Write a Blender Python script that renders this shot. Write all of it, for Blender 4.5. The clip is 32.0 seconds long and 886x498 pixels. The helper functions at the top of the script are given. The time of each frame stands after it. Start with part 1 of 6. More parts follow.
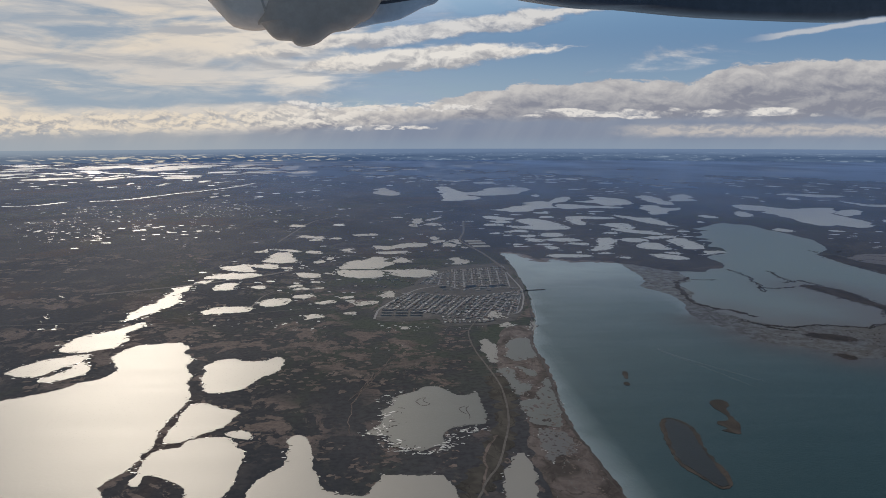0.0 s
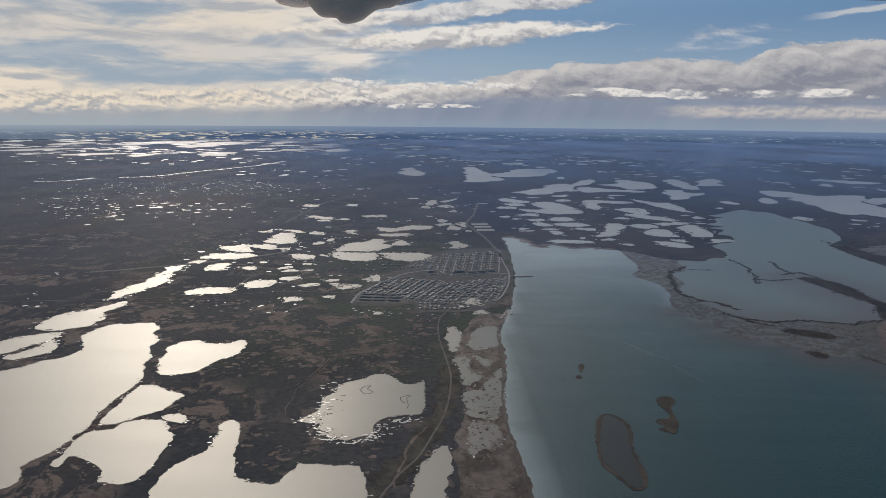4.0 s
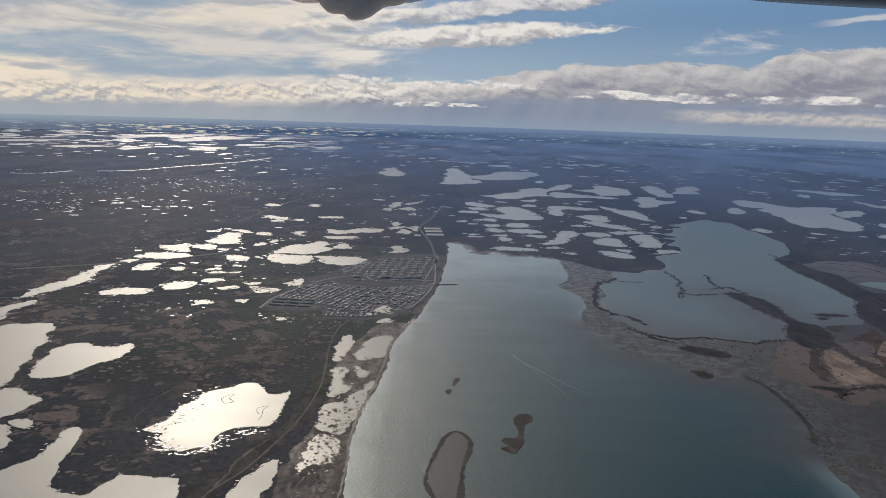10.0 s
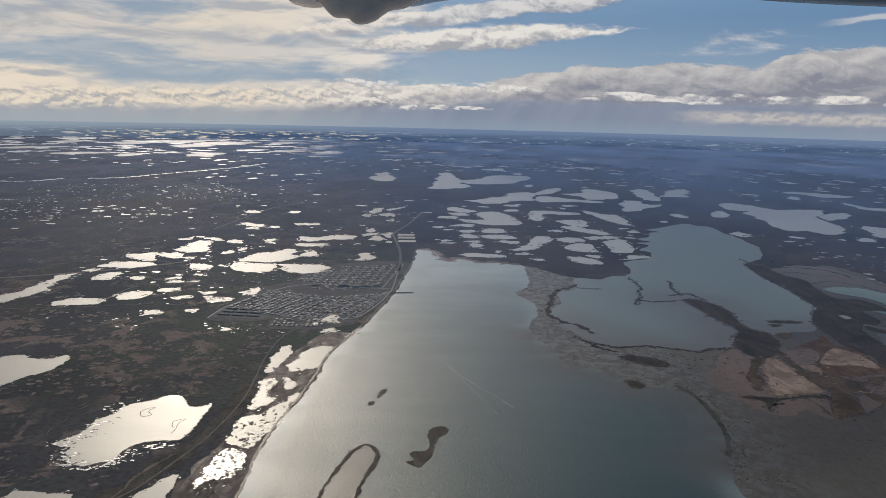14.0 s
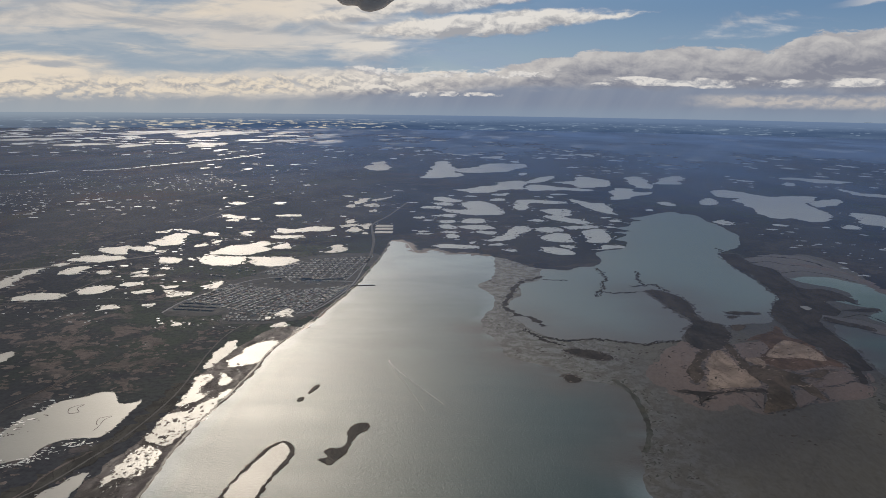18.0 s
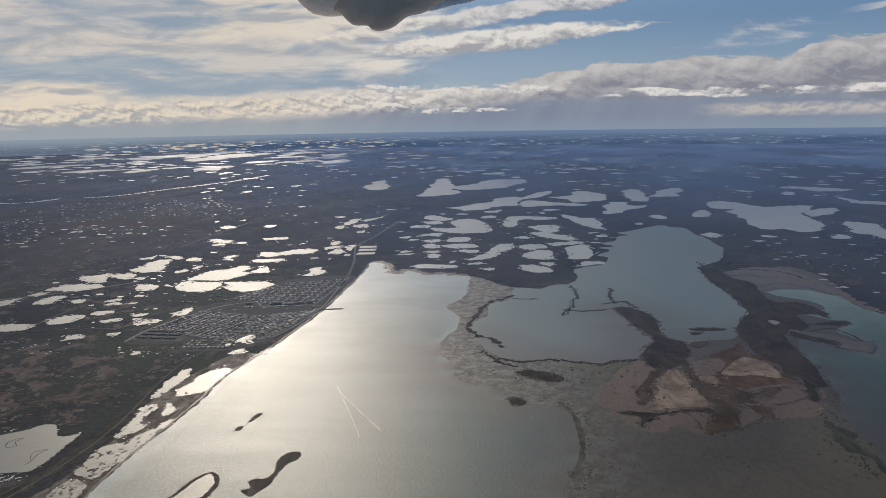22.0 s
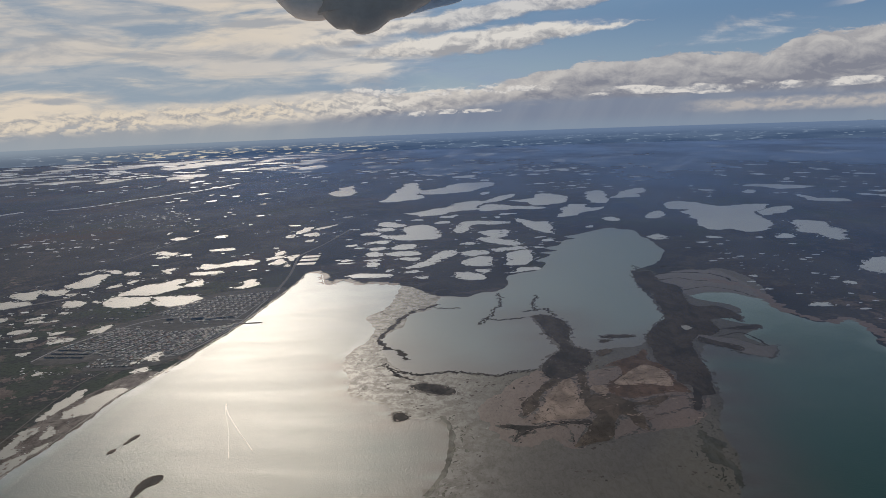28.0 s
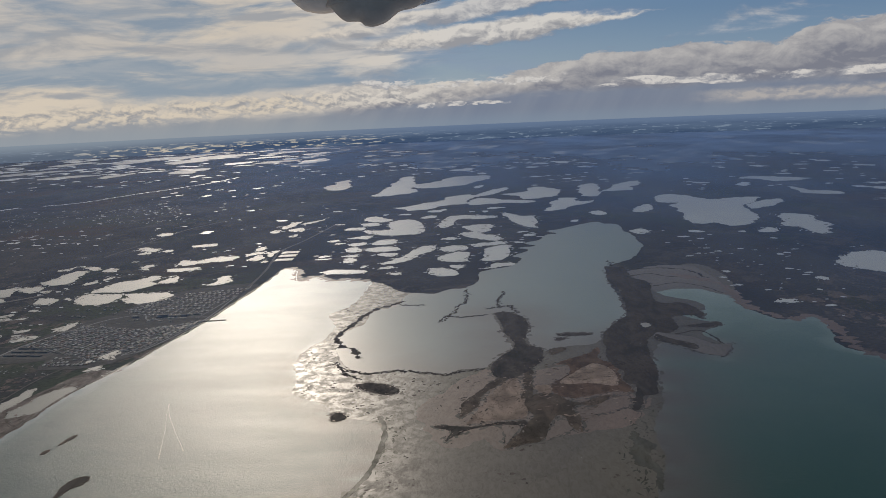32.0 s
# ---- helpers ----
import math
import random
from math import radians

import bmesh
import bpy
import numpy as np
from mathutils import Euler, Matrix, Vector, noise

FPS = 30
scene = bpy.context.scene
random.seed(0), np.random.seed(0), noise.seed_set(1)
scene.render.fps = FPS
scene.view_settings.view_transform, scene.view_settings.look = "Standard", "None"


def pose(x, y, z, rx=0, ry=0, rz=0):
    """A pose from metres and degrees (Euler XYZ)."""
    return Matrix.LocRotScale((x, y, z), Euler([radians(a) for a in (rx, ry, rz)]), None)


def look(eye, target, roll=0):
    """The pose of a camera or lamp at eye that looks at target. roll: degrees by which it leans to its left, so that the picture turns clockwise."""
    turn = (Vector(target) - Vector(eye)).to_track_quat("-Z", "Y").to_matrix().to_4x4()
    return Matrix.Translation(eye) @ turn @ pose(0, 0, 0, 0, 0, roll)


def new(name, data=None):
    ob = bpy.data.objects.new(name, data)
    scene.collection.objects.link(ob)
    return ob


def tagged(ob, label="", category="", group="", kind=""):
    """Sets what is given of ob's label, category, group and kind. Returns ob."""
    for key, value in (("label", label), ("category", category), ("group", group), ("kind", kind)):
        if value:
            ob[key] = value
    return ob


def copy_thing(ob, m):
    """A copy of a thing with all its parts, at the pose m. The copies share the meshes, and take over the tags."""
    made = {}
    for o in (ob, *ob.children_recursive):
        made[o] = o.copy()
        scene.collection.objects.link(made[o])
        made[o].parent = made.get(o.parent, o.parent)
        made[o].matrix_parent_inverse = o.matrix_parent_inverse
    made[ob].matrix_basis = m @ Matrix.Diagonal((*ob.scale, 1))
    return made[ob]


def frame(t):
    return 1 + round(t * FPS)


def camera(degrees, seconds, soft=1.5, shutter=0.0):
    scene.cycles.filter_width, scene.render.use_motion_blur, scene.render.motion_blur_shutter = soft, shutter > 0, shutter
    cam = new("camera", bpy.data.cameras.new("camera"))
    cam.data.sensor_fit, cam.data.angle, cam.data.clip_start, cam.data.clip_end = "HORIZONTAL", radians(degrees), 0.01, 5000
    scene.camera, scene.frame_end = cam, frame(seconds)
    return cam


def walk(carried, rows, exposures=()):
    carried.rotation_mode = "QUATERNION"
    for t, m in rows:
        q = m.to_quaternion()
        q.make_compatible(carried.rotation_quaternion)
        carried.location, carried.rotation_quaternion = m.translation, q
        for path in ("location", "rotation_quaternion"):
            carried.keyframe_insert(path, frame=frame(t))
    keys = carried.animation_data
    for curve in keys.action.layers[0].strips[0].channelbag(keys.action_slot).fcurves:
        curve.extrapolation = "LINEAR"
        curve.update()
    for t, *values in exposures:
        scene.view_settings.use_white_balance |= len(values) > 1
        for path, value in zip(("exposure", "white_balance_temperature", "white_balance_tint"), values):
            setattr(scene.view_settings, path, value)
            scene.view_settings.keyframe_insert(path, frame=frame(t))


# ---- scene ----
# The landscape stands at 1:13 of its true size, so that all of it, out to the horizon, lies within the camera's reach.
cam = camera(58.36, 32.0, soft=0.65)
PATH = [
    (0, (0.00, 0.00, 75.01), (8.44, 98.64, 60.88), -0.06),
    (0.5, (3.55, 0.02, 75.36), (11.72, 98.57, 60.49), -0.10),
    (1, (7.08, 0.05, 75.71), (15.15, 98.52, 60.25), -0.19),
    (1.5, (10.60, 0.08, 76.07), (18.46, 98.52, 60.36), -0.20),
    (2, (14.11, 0.11, 76.43), (21.64, 98.61, 60.91), -0.19),
    (2.5, (17.61, 0.14, 76.80), (24.68, 98.72, 61.58), -0.17),
    (3, (21.11, 0.18, 77.17), (26.88, 98.84, 61.97), -0.04),
    (3.5, (24.59, 0.21, 77.55), (28.52, 98.90, 61.88), 0.19),
    (5.5, (38.44, 0.40, 79.09), (40.04, 98.38, 59.16), 0.91),
    (6, (41.88, 0.46, 79.48), (43.31, 98.48, 59.71), 0.83),
    (6.5, (45.31, 0.52, 79.88), (46.50, 98.66, 60.69), 0.85),
    (7, (48.73, 0.58, 80.28), (49.61, 98.88, 61.92), 0.90),
    (7.5, (52.15, 0.65, 80.68), (52.62, 99.06, 62.91), 0.94),
    (8, (55.55, 0.72, 81.08), (55.87, 99.17, 63.55), 1.26),
    (8.5, (58.95, 0.80, 81.49), (59.69, 99.24, 63.94), 1.79),
    (9, (62.33, 0.88, 81.89), (63.20, 99.32, 64.30), 2.05),
    (9.5, (65.71, 0.96, 82.30), (66.83, 99.42, 64.82), 2.02),
    (10, (69.08, 1.05, 82.70), (70.66, 99.57, 65.63), 1.87),
    (10.5, (72.44, 1.14, 83.11), (73.49, 99.74, 66.41), 1.74),
    (11, (75.80, 1.24, 83.51), (76.08, 99.87, 67.01), 1.62),
    (11.5, (79.14, 1.34, 83.92), (78.91, 99.97, 67.43), 1.50),
    (12, (82.48, 1.45, 84.32), (82.05, 100.08, 67.80), 1.43),
    (12.5, (85.81, 1.56, 84.73), (85.59, 100.19, 68.21), 1.40),
    (13, (89.13, 1.68, 85.13), (89.13, 100.31, 68.63), 1.33),
    (13.5, (92.44, 1.80, 85.53), (92.64, 100.42, 68.97), 1.34),
    (14, (95.75, 1.93, 85.93), (95.90, 100.51, 69.13), 1.36),
    (14.5, (99.05, 2.06, 86.32), (99.02, 100.55, 68.99), 1.27),
    (16.5, (112.16, 2.65, 87.87), (111.09, 100.92, 69.41), 0.83),
    (17, (115.42, 2.81, 88.25), (114.18, 101.06, 69.65), 0.79),
    (17.5, (118.67, 2.97, 88.63), (117.28, 101.22, 70.01), 0.72),
    (18, (121.91, 3.15, 89.00), (120.16, 101.41, 70.53), 0.75),
    (18.5, (125.15, 3.33, 89.36), (122.95, 101.62, 71.11), 0.67),
    (19, (128.38, 3.51, 89.72), (125.57, 101.82, 71.65), 0.53),
    (19.5, (131.60, 3.70, 90.07), (128.14, 101.99, 71.98), 0.33),
    (20, (134.82, 3.90, 90.42), (130.92, 102.15, 72.20), -0.01),
    (20.5, (138.03, 4.10, 90.77), (133.82, 102.35, 72.60), -0.34),
    (21, (141.23, 4.32, 91.10), (136.80, 102.61, 73.26), -0.50),
    (21.5, (144.42, 4.53, 91.43), (139.82, 102.94, 74.29), -0.73),
    (22, (147.61, 4.76, 91.75), (143.33, 103.28, 75.19), -0.89),
    (22.5, (150.79, 4.99, 92.07), (146.99, 103.62, 76.02), -0.97),
    (23, (153.96, 5.23, 92.38), (150.40, 103.93, 76.69), -1.02),
    (23.5, (157.13, 5.47, 92.67), (153.61, 104.18, 77.05), -1.19),
    (24, (160.29, 5.73, 92.97), (156.73, 104.43, 77.34), -1.33),
    (24.5, (163.44, 5.99, 93.25), (159.83, 104.67, 77.51), -1.44),
    (25, (166.59, 6.25, 93.52), (163.01, 104.92, 77.63), -1.52),
    (25.5, (169.73, 6.53, 93.79), (166.19, 105.17, 77.76), -1.63),
    (27.5, (182.23, 7.71, 94.75), (178.45, 106.29, 78.43), -2.00),
    (28, (185.34, 8.02, 94.96), (181.57, 106.59, 78.54), -2.11),
    (28.5, (188.45, 8.34, 95.16), (184.56, 106.79, 78.03), -2.31),
    (29, (191.55, 8.67, 95.35), (187.33, 106.99, 77.58), -2.34),
    (29.5, (194.64, 9.01, 95.53), (190.10, 107.29, 77.62), -2.37),
    (30, (197.72, 9.36, 95.70), (192.62, 107.61, 77.81), -2.35),
    (30.5, (200.80, 9.72, 95.86), (195.10, 108.02, 78.43), -2.41),
    (31, (203.88, 10.08, 96.00), (197.91, 108.42, 78.87), -2.43),
    (31.5, (206.95, 10.46, 96.13), (201.05, 108.79, 78.96), -2.43),
    (32, (210.01, 10.84, 96.25), (204.46, 109.16, 78.88), -2.48),
]
walk(cam, [(t, look(eye, target, roll)) for t, eye, target, roll in PATH], [(0.0, 0.04), (12.0, 0.10), (14.0, 0.05), (17.0, -0.07), (18.0, 0.0), (19.0, 0.04), (21.0, 0.02), (25.0, -0.22), (28.0, -0.10), (32.0, -0.24)])

# ---- light ----
SUN_AZ, SUN_EL = -17.0, 24.5      # degrees: from +y towards +x, and above the horizon
sun_way = Vector((math.sin(radians(SUN_AZ)) * math.cos(radians(SUN_EL)), math.cos(radians(SUN_AZ)) * math.cos(radians(SUN_EL)), math.sin(radians(SUN_EL))))
sun = new("sun", bpy.data.lights.new("sun", "SUN"))
sun.data.energy, sun.data.angle, sun.data.color = 2.8, radians(0.6), (1.0, 0.875, 0.72)
sun.matrix_world = look(sun_way * 500, (0, 0, 0))


class Nodes:
    """Short writing for shader trees."""

    def __init__(self, tree):
        self.tree = tree
        tree.nodes.clear()

    def add(self, kind, **given):
        node = self.tree.nodes.new(kind)
        for key, value in given.items():
            self.put(node, key, value)
        return node

    def put(self, node, key, value):
        socket = node.inputs[int(key[1:])] if key[0] == "i" and key[1:].isdigit() else node.inputs[key.replace("_", " ")]
        if isinstance(value, bpy.types.NodeSocket):
            self.tree.links.new(value, socket)
        else:
            socket.default_value = value

    def m(self, op, a, b=0.0, c=0.0, clamp=False):
        node = self.tree.nodes.new("ShaderNodeMath")
        node.operation, node.use_clamp = op, clamp
        for n, v in enumerate((a, b, c)):
            self.put(node, f"i{n}", v)
        return node.outputs[0]

    def step(self, v, lo, hi, a=0.0, b=1.0):
        """a below lo, b above hi, a soft rise between."""
        node = self.tree.nodes.new("ShaderNodeMapRange")
        node.interpolation_type = "SMOOTHSTEP"
        for n, w in enumerate((v, lo, hi, a, b)):
            self.put(node, f"i{n}", w)
        return node.outputs[0]

    def mix(self, f, a, b, kind="MIX"):
        node = self.tree.nodes.new("ShaderNodeMix")
        node.data_type, node.blend_type = "RGBA", kind
        for n, w in ((0, f), (6, a), (7, b)):
            self.put(node, f"i{n}", (*w, 1.0) if isinstance(w, tuple) and len(w) == 3 else w)
        return node.outputs[2]

    def noise(self, vec, scale, detail=4.0, rough=0.55, warp=0.0):
        node = self.tree.nodes.new("ShaderNodeTexNoise")
        for key, w in (("Vector", vec), ("Scale", scale), ("Detail", detail), ("Roughness", rough), ("Distortion", warp)):
            self.put(node, key, w)
        return node.outputs[0]

    def vec(self, x, y, z=0.0):
        node = self.tree.nodes.new("ShaderNodeCombineXYZ")
        for n, w in enumerate((x, y, z)):
            self.put(node, f"i{n}", w)
        return node.outputs[0]

    def split(self, v):
        node = self.tree.nodes.new("ShaderNodeSeparateXYZ")
        self.put(node, "i0", v)
        return node.outputs

    def stretch(self, v, s, r=0.0):
        node = self.tree.nodes.new("ShaderNodeMapping")
        node.inputs["Scale"].default_value, node.inputs["Rotation"].default_value = s, (0, 0, radians(r))
        self.put(node, "Vector", v)
        return node.outputs[0]


# Sky: clear air with thin high cloud all over it.
world = bpy.data.worlds.new("sky")
world.use_nodes = True
scene.world = world
w = Nodes(world.node_tree)
air = w.add("ShaderNodeTexSky")
air.sky_type, air.sun_disc, air.sun_elevation, air.sun_rotation = "NISHITA", False, radians(SUN_EL), radians(SUN_AZ)
air.altitude, air.dust_density = 900.0, 1.5
way = w.add("ShaderNodeTexCoord").outputs["Generated"]
wx, wy, wz = w.split(way)
up = w.m("ADD", w.m("MAXIMUM", wz, 0.0), 0.12)
veil = w.noise(w.vec(w.m("DIVIDE", wx, up), w.m("DIVIDE", wy, up)), 1.3, 6.0, 0.6, 0.4)
towards = w.m("ADD", w.m("ADD", w.m("MULTIPLY", wx, sun_way.x), w.m("MULTIPLY", wy, sun_way.y)), w.m("MULTIPLY", wz, sun_way.z))
near_sun = w.m("MAXIMUM", towards, 0.0)
glare = w.m("ADD", w.m("MULTIPLY", w.m("POWER", near_sun, 10.0), 0.85), w.m("MULTIPLY", w.m("POWER", near_sun, 60.0), 1.6))     # thin cloud is brightest round the sun
cloud = w.mix(1.0, w.mix(w.step(towards, 0.2, 0.95), (0.46, 0.55, 0.68), (0.78, 0.82, 0.88)), w.vec(glare, w.m("MULTIPLY", glare, 0.93), w.m("MULTIPLY", glare, 0.80)), "ADD")
cover = w.m("SUBTRACT", veil, w.step(towards, 0.97, 0.78, 0.0, 0.22))     # it thins out away from the sun
sky = w.mix(w.step(cover, 0.34, 0.60, 0.02, 0.85), w.mix(1.0, air.outputs[0], (0.066, 0.080, 0.086), "MULTIPLY"), cloud)
sky = w.mix(w.step(wz, 0.26, 0.10, 0.0, 0.9), sky, w.mix(w.step(wz, 0.0, 0.16), (0.25, 0.34, 0.45), (0.080, 0.175, 0.345)))     # deep blue air in the gaps low down
w.add("ShaderNodeOutputWorld", Surface=w.add("ShaderNodeBackground", Color=sky, Strength=1.0).outputs[0])


def material(name):
    mat = bpy.data.materials.new(name)
    mat.use_nodes = True
    return mat, Nodes(mat.node_tree)


def finish(n, **given):
    """A principled surface with the given inputs, as the material's output."""
    shader = n.add("ShaderNodeBsdfPrincipled")
    for key, value in given.items():
        n.put(shader, key, (*value, 1.0) if isinstance(value, tuple) and len(value) == 3 else value)
    n.add("ShaderNodeOutputMaterial", Surface=shader.outputs[0])


def bump(n, height, strength, distance):
    return n.add("ShaderNodeBump", Height=height, Strength=strength, Distance=distance).outputs[0]


# ---- materials ----
def make_tundra():
    mat, n = material("tundra")
    p = n.add("ShaderNodeTexCoord").outputs["Object"]
    broad = n.noise(n.stretch(p, (1.0, 0.5, 1.0)), 0.009, 5.0, 0.55)
    green = n.noise(n.stretch(p, (1.0, 0.5, 1.0)), 0.016, 6.0, 0.6, 0.6)
    fine = n.noise(p, 0.55, 5.0, 0.62)
    patch = n.noise(n.stretch(p, (1.0, 0.75, 1.0), 20), 0.085, 9.0, 0.66, 0.5)
    fleck = n.noise(n.stretch(p, (1.0, 0.7, 1.0), -25), 0.30, 8.0, 0.7, 0.4)
    bare = n.noise(n.stretch(p, (1.0, 0.6, 1.0)), 0.022, 3.0, 0.5)
    # charcoal tones, with some of the far haze's blue put into the colour
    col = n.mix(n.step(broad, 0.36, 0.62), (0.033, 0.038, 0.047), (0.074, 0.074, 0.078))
    rust = n.noise(n.stretch(p, (1.0, 0.6, 1.0), 30), 0.012, 5.0, 0.6, 0.5)
    col = n.mix(n.step(rust, 0.54, 0.66, 0.0, 0.6), col, (0.092, 0.062, 0.052))
    col = n.mix(n.step(green, 0.52, 0.64, 0.0, 0.4), col, (0.056, 0.071, 0.042))
    gx, gy, _ = n.split(n.stretch(p, (1.0, 0.55, 1.0)))
    home = n.m("SQRT", n.m("ADD", n.m("POWER", n.m("SUBTRACT", gx, 35.0), 2.0), n.m("POWER", n.m("SUBTRACT", gy, 205.0), 2.0)))
    lush = n.m("MULTIPLY", n.step(home, 105.0, 35.0), n.step(n.noise(p, 0.05, 6.0, 0.62), 0.34, 0.60))
    col = n.mix(n.m("MULTIPLY", lush, 0.85), col, (0.072, 0.088, 0.062))     # grass grows thicker round the town
    col = n.mix(n.m("MULTIPLY", n.step(patch, 0.515, 0.555, 0.0, 0.9), n.m("MULTIPLY", n.step(bare, 0.42, 0.54), n.step(gy, 250.0, 190.0, 0.25, 1.0))), col, (0.178, 0.140, 0.122))
    col = n.mix(n.m("MULTIPLY", n.step(fleck, 0.54, 0.64, 0.0, 0.6), n.step(bare, 0.38, 0.56, 0.10, 1.0)), col, (0.120, 0.098, 0.086))
    col = n.mix(n.step(fine, 0.40, 0.70, 0.0, 0.42), col, (0.026, 0.026, 0.031))
    finish(n, Base_Color=col, Roughness=n.step(fine, 0.3, 0.7, 0.70, 0.9), Specular_IOR_Level=0.01)
    return mat


def make_water(name, deep, shoal, rough, ripple, size, shine=0.5, silt=(0.060, 0.053, 0.048)):
    """Rippled water over a bed that shows where it is shallow; the mesh carries its depth, and the sky glare painted at
    the bay's head.
    """
    mat, n = material(name)
    p = n.add("ShaderNodeTexCoord").outputs["Object"]
    depth = n.add("ShaderNodeAttribute")
    depth.attribute_name = "shallow"
    shallow = depth.outputs["Fac"]
    lanes = 0.045 if ripple >= 1.0 else 0.018
    blot = n.noise(p, 0.03, 4.0, 0.6, 0.5)
    gust = n.noise(n.stretch(p, (0.14, 1.0, 1.0), 4), 0.11, 5.0, 0.6, 0.4)
    wave = n.noise(n.stretch(p, (0.8, 1.0, 1.0), 25), size, 5.0, 0.65, 0.6)
    f = n.m("MULTIPLY", shallow, n.step(blot, 0.3, 0.7, 0.85, 1.15), clamp=True)
    bed = n.add("ShaderNodeAttribute")
    bed.attribute_name = "silt"
    col = n.mix(n.step(n.m("ADD", bed.outputs["Fac"], n.m("MULTIPLY", n.m("SUBTRACT", blot, 0.5), 0.3)), 0.12, 0.9), n.mix(f, deep, shoal), silt)
    finish(n, Base_Color=col, Roughness=n.step(gust, 0.35, 0.65, rough * (1 - lanes), rough * (1 + lanes)), IOR=1.333, Normal=bump(n, wave, ripple, 0.12), Specular_IOR_Level=shine)
    return mat


def make_flat(name, dark, light, wet_lo, wet_hi, scale=0.03, shine=0.5):
    """Mud and sand that the tide leaves, with standing water in the hollows."""
    mat, n = material(name)
    p = n.add("ShaderNodeTexCoord").outputs["Object"]
    broad = n.noise(n.stretch(p, (1.0, 0.5, 1.0), 20), scale, 6.0, 0.6, 0.8)
    fine = n.noise(n.stretch(p, (1.0, 0.6, 1.0), -20), 0.4, 7.0, 0.68, 0.6)
    wet = n.noise(n.stretch(p, (1.0, 0.35, 1.0), 15), 0.34, 8.0, 0.72, 0.7)
    col = n.mix(n.step(broad, 0.35, 0.65), dark, light)
    creek = n.noise(n.stretch(p, (1.0, 0.7, 1.0), 40), 0.11, 5.0, 0.6, 1.2)
    col = n.mix(n.step(fine, 0.45, 0.75, 0.0, 0.35), col, tuple(0.6 * c for c in dark))
    col = n.mix(n.step(n.m("ABSOLUTE", n.m("SUBTRACT", creek, 0.5)), 0.0, 0.022, 0.6, 0.0), col, tuple(0.5 * c for c in dark))
    finish(n, Base_Color=col, Roughness=n.step(wet, 0.32, 0.64, wet_lo, wet_hi), Specular_IOR_Level=n.step(wet, 0.32, 0.64, shine, 0.05), Normal=bump(n, fine, 0.2, 0.1))
    return mat


def make_mud(name, dark, light, wet=0.0):
    """Smooth silt under a film of water, drained by faint runnels."""
    mat, n = material(name)
    p = n.add("ShaderNodeTexCoord").outputs["Object"]
    broad = n.noise(n.stretch(p, (1.0, 0.5, 1.0), 20), 0.014, 6.0, 0.55, 0.6)
    lace = n.noise(n.stretch(p, (1.0, 0.4, 1.0), 15), 0.85, 7.0, 0.66, 1.0)
    runnel = n.noise(n.stretch(p, (1.0, 0.6, 1.0), 50), 0.05, 6.0, 0.6, 1.6)
    col = n.mix(n.step(broad, 0.36, 0.64), dark, light)
    col = n.mix(n.step(n.m("ABSOLUTE", n.m("SUBTRACT", runnel, 0.5)), 0.0, 0.018, 0.22, 0.0), col, tuple(0.5 * c for c in dark))
    col = n.mix(n.step(lace, 0.5, 0.7, 0.0, 0.10), col, (0.036, 0.031, 0.029))
    px, _, _ = n.split(p)
    film = n.noise(n.stretch(p, (0.8, 0.7, 1.0), 12), 0.30, 11.0, 0.74, 0.5)
    soaked = n.m("MULTIPLY", n.step(px, 205.0, 165.0), n.step(film, 0.44, 0.58))     # standing water, mostly beside the town's bay
    finish(n, Base_Color=col, Roughness=n.m("SUBTRACT", n.step(lace, 0.30, 0.70, 0.49, 0.56), n.m("MULTIPLY", soaked, 0.65 * wet)), Specular_IOR_Level=n.m("ADD", n.step(n.m("ADD", lace, n.m("MULTIPLY", n.m("SUBTRACT", broad, 0.5), 0.5)), 0.30, 0.70, 0.13, 0.06), n.m("MULTIPLY", soaked, wet)))
    return mat


def make_plain(name, a, b, rough, scale=0.8, metal=0.0, relief=0.2):
    mat, n = material(name)
    p = n.add("ShaderNodeTexCoord").outputs["Object"]
    grain = n.noise(p, scale, 6.0, 0.65)
    stain = n.noise(p, scale * 0.12, 4.0, 0.6)
    col = n.mix(n.step(grain, 0.3, 0.7), a, b)
    col = n.mix(n.step(stain, 0.45, 0.7, 0.0, 0.4), col, tuple(0.7 * c for c in a))
    finish(n, Base_Color=col, Roughness=rough, Metallic=metal, Specular_IOR_Level=0.06 if rough > 0.6 else 0.4, Normal=bump(n, grain, relief, 0.02 / scale))
    return mat


TUNDRA = make_tundra()
# The bay's shoal tone is raised to paint in sky glare at its head.
BAY = make_water("bay_water", (0.003, 0.032, 0.036), (0.310, 0.375, 0.385), 0.435, 1.0, 1.7, 0.32)
# Copy of the bay water, made duller and greener to suppress reflected sky.
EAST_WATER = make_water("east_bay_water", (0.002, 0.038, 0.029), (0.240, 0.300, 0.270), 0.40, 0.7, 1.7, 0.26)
LAGOON_WATER = make_water("lagoon_water", (0.142, 0.182, 0.172), (0.165, 0.174, 0.156), 0.38, 0.25, 0.9, 0.34, (0.108, 0.098, 0.088))
# Silty lake and pond tones, paled to paint in the sky they reflect.
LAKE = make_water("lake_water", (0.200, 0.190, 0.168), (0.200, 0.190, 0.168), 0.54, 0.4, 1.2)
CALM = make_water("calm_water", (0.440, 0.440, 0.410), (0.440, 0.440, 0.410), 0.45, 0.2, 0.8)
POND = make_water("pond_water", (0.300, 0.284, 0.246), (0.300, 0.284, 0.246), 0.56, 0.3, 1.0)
SHALLOW = make_water("shallow_water", (0.090, 0.094, 0.084), (0.090, 0.094, 0.084), 0.48, 0.35, 1.0)
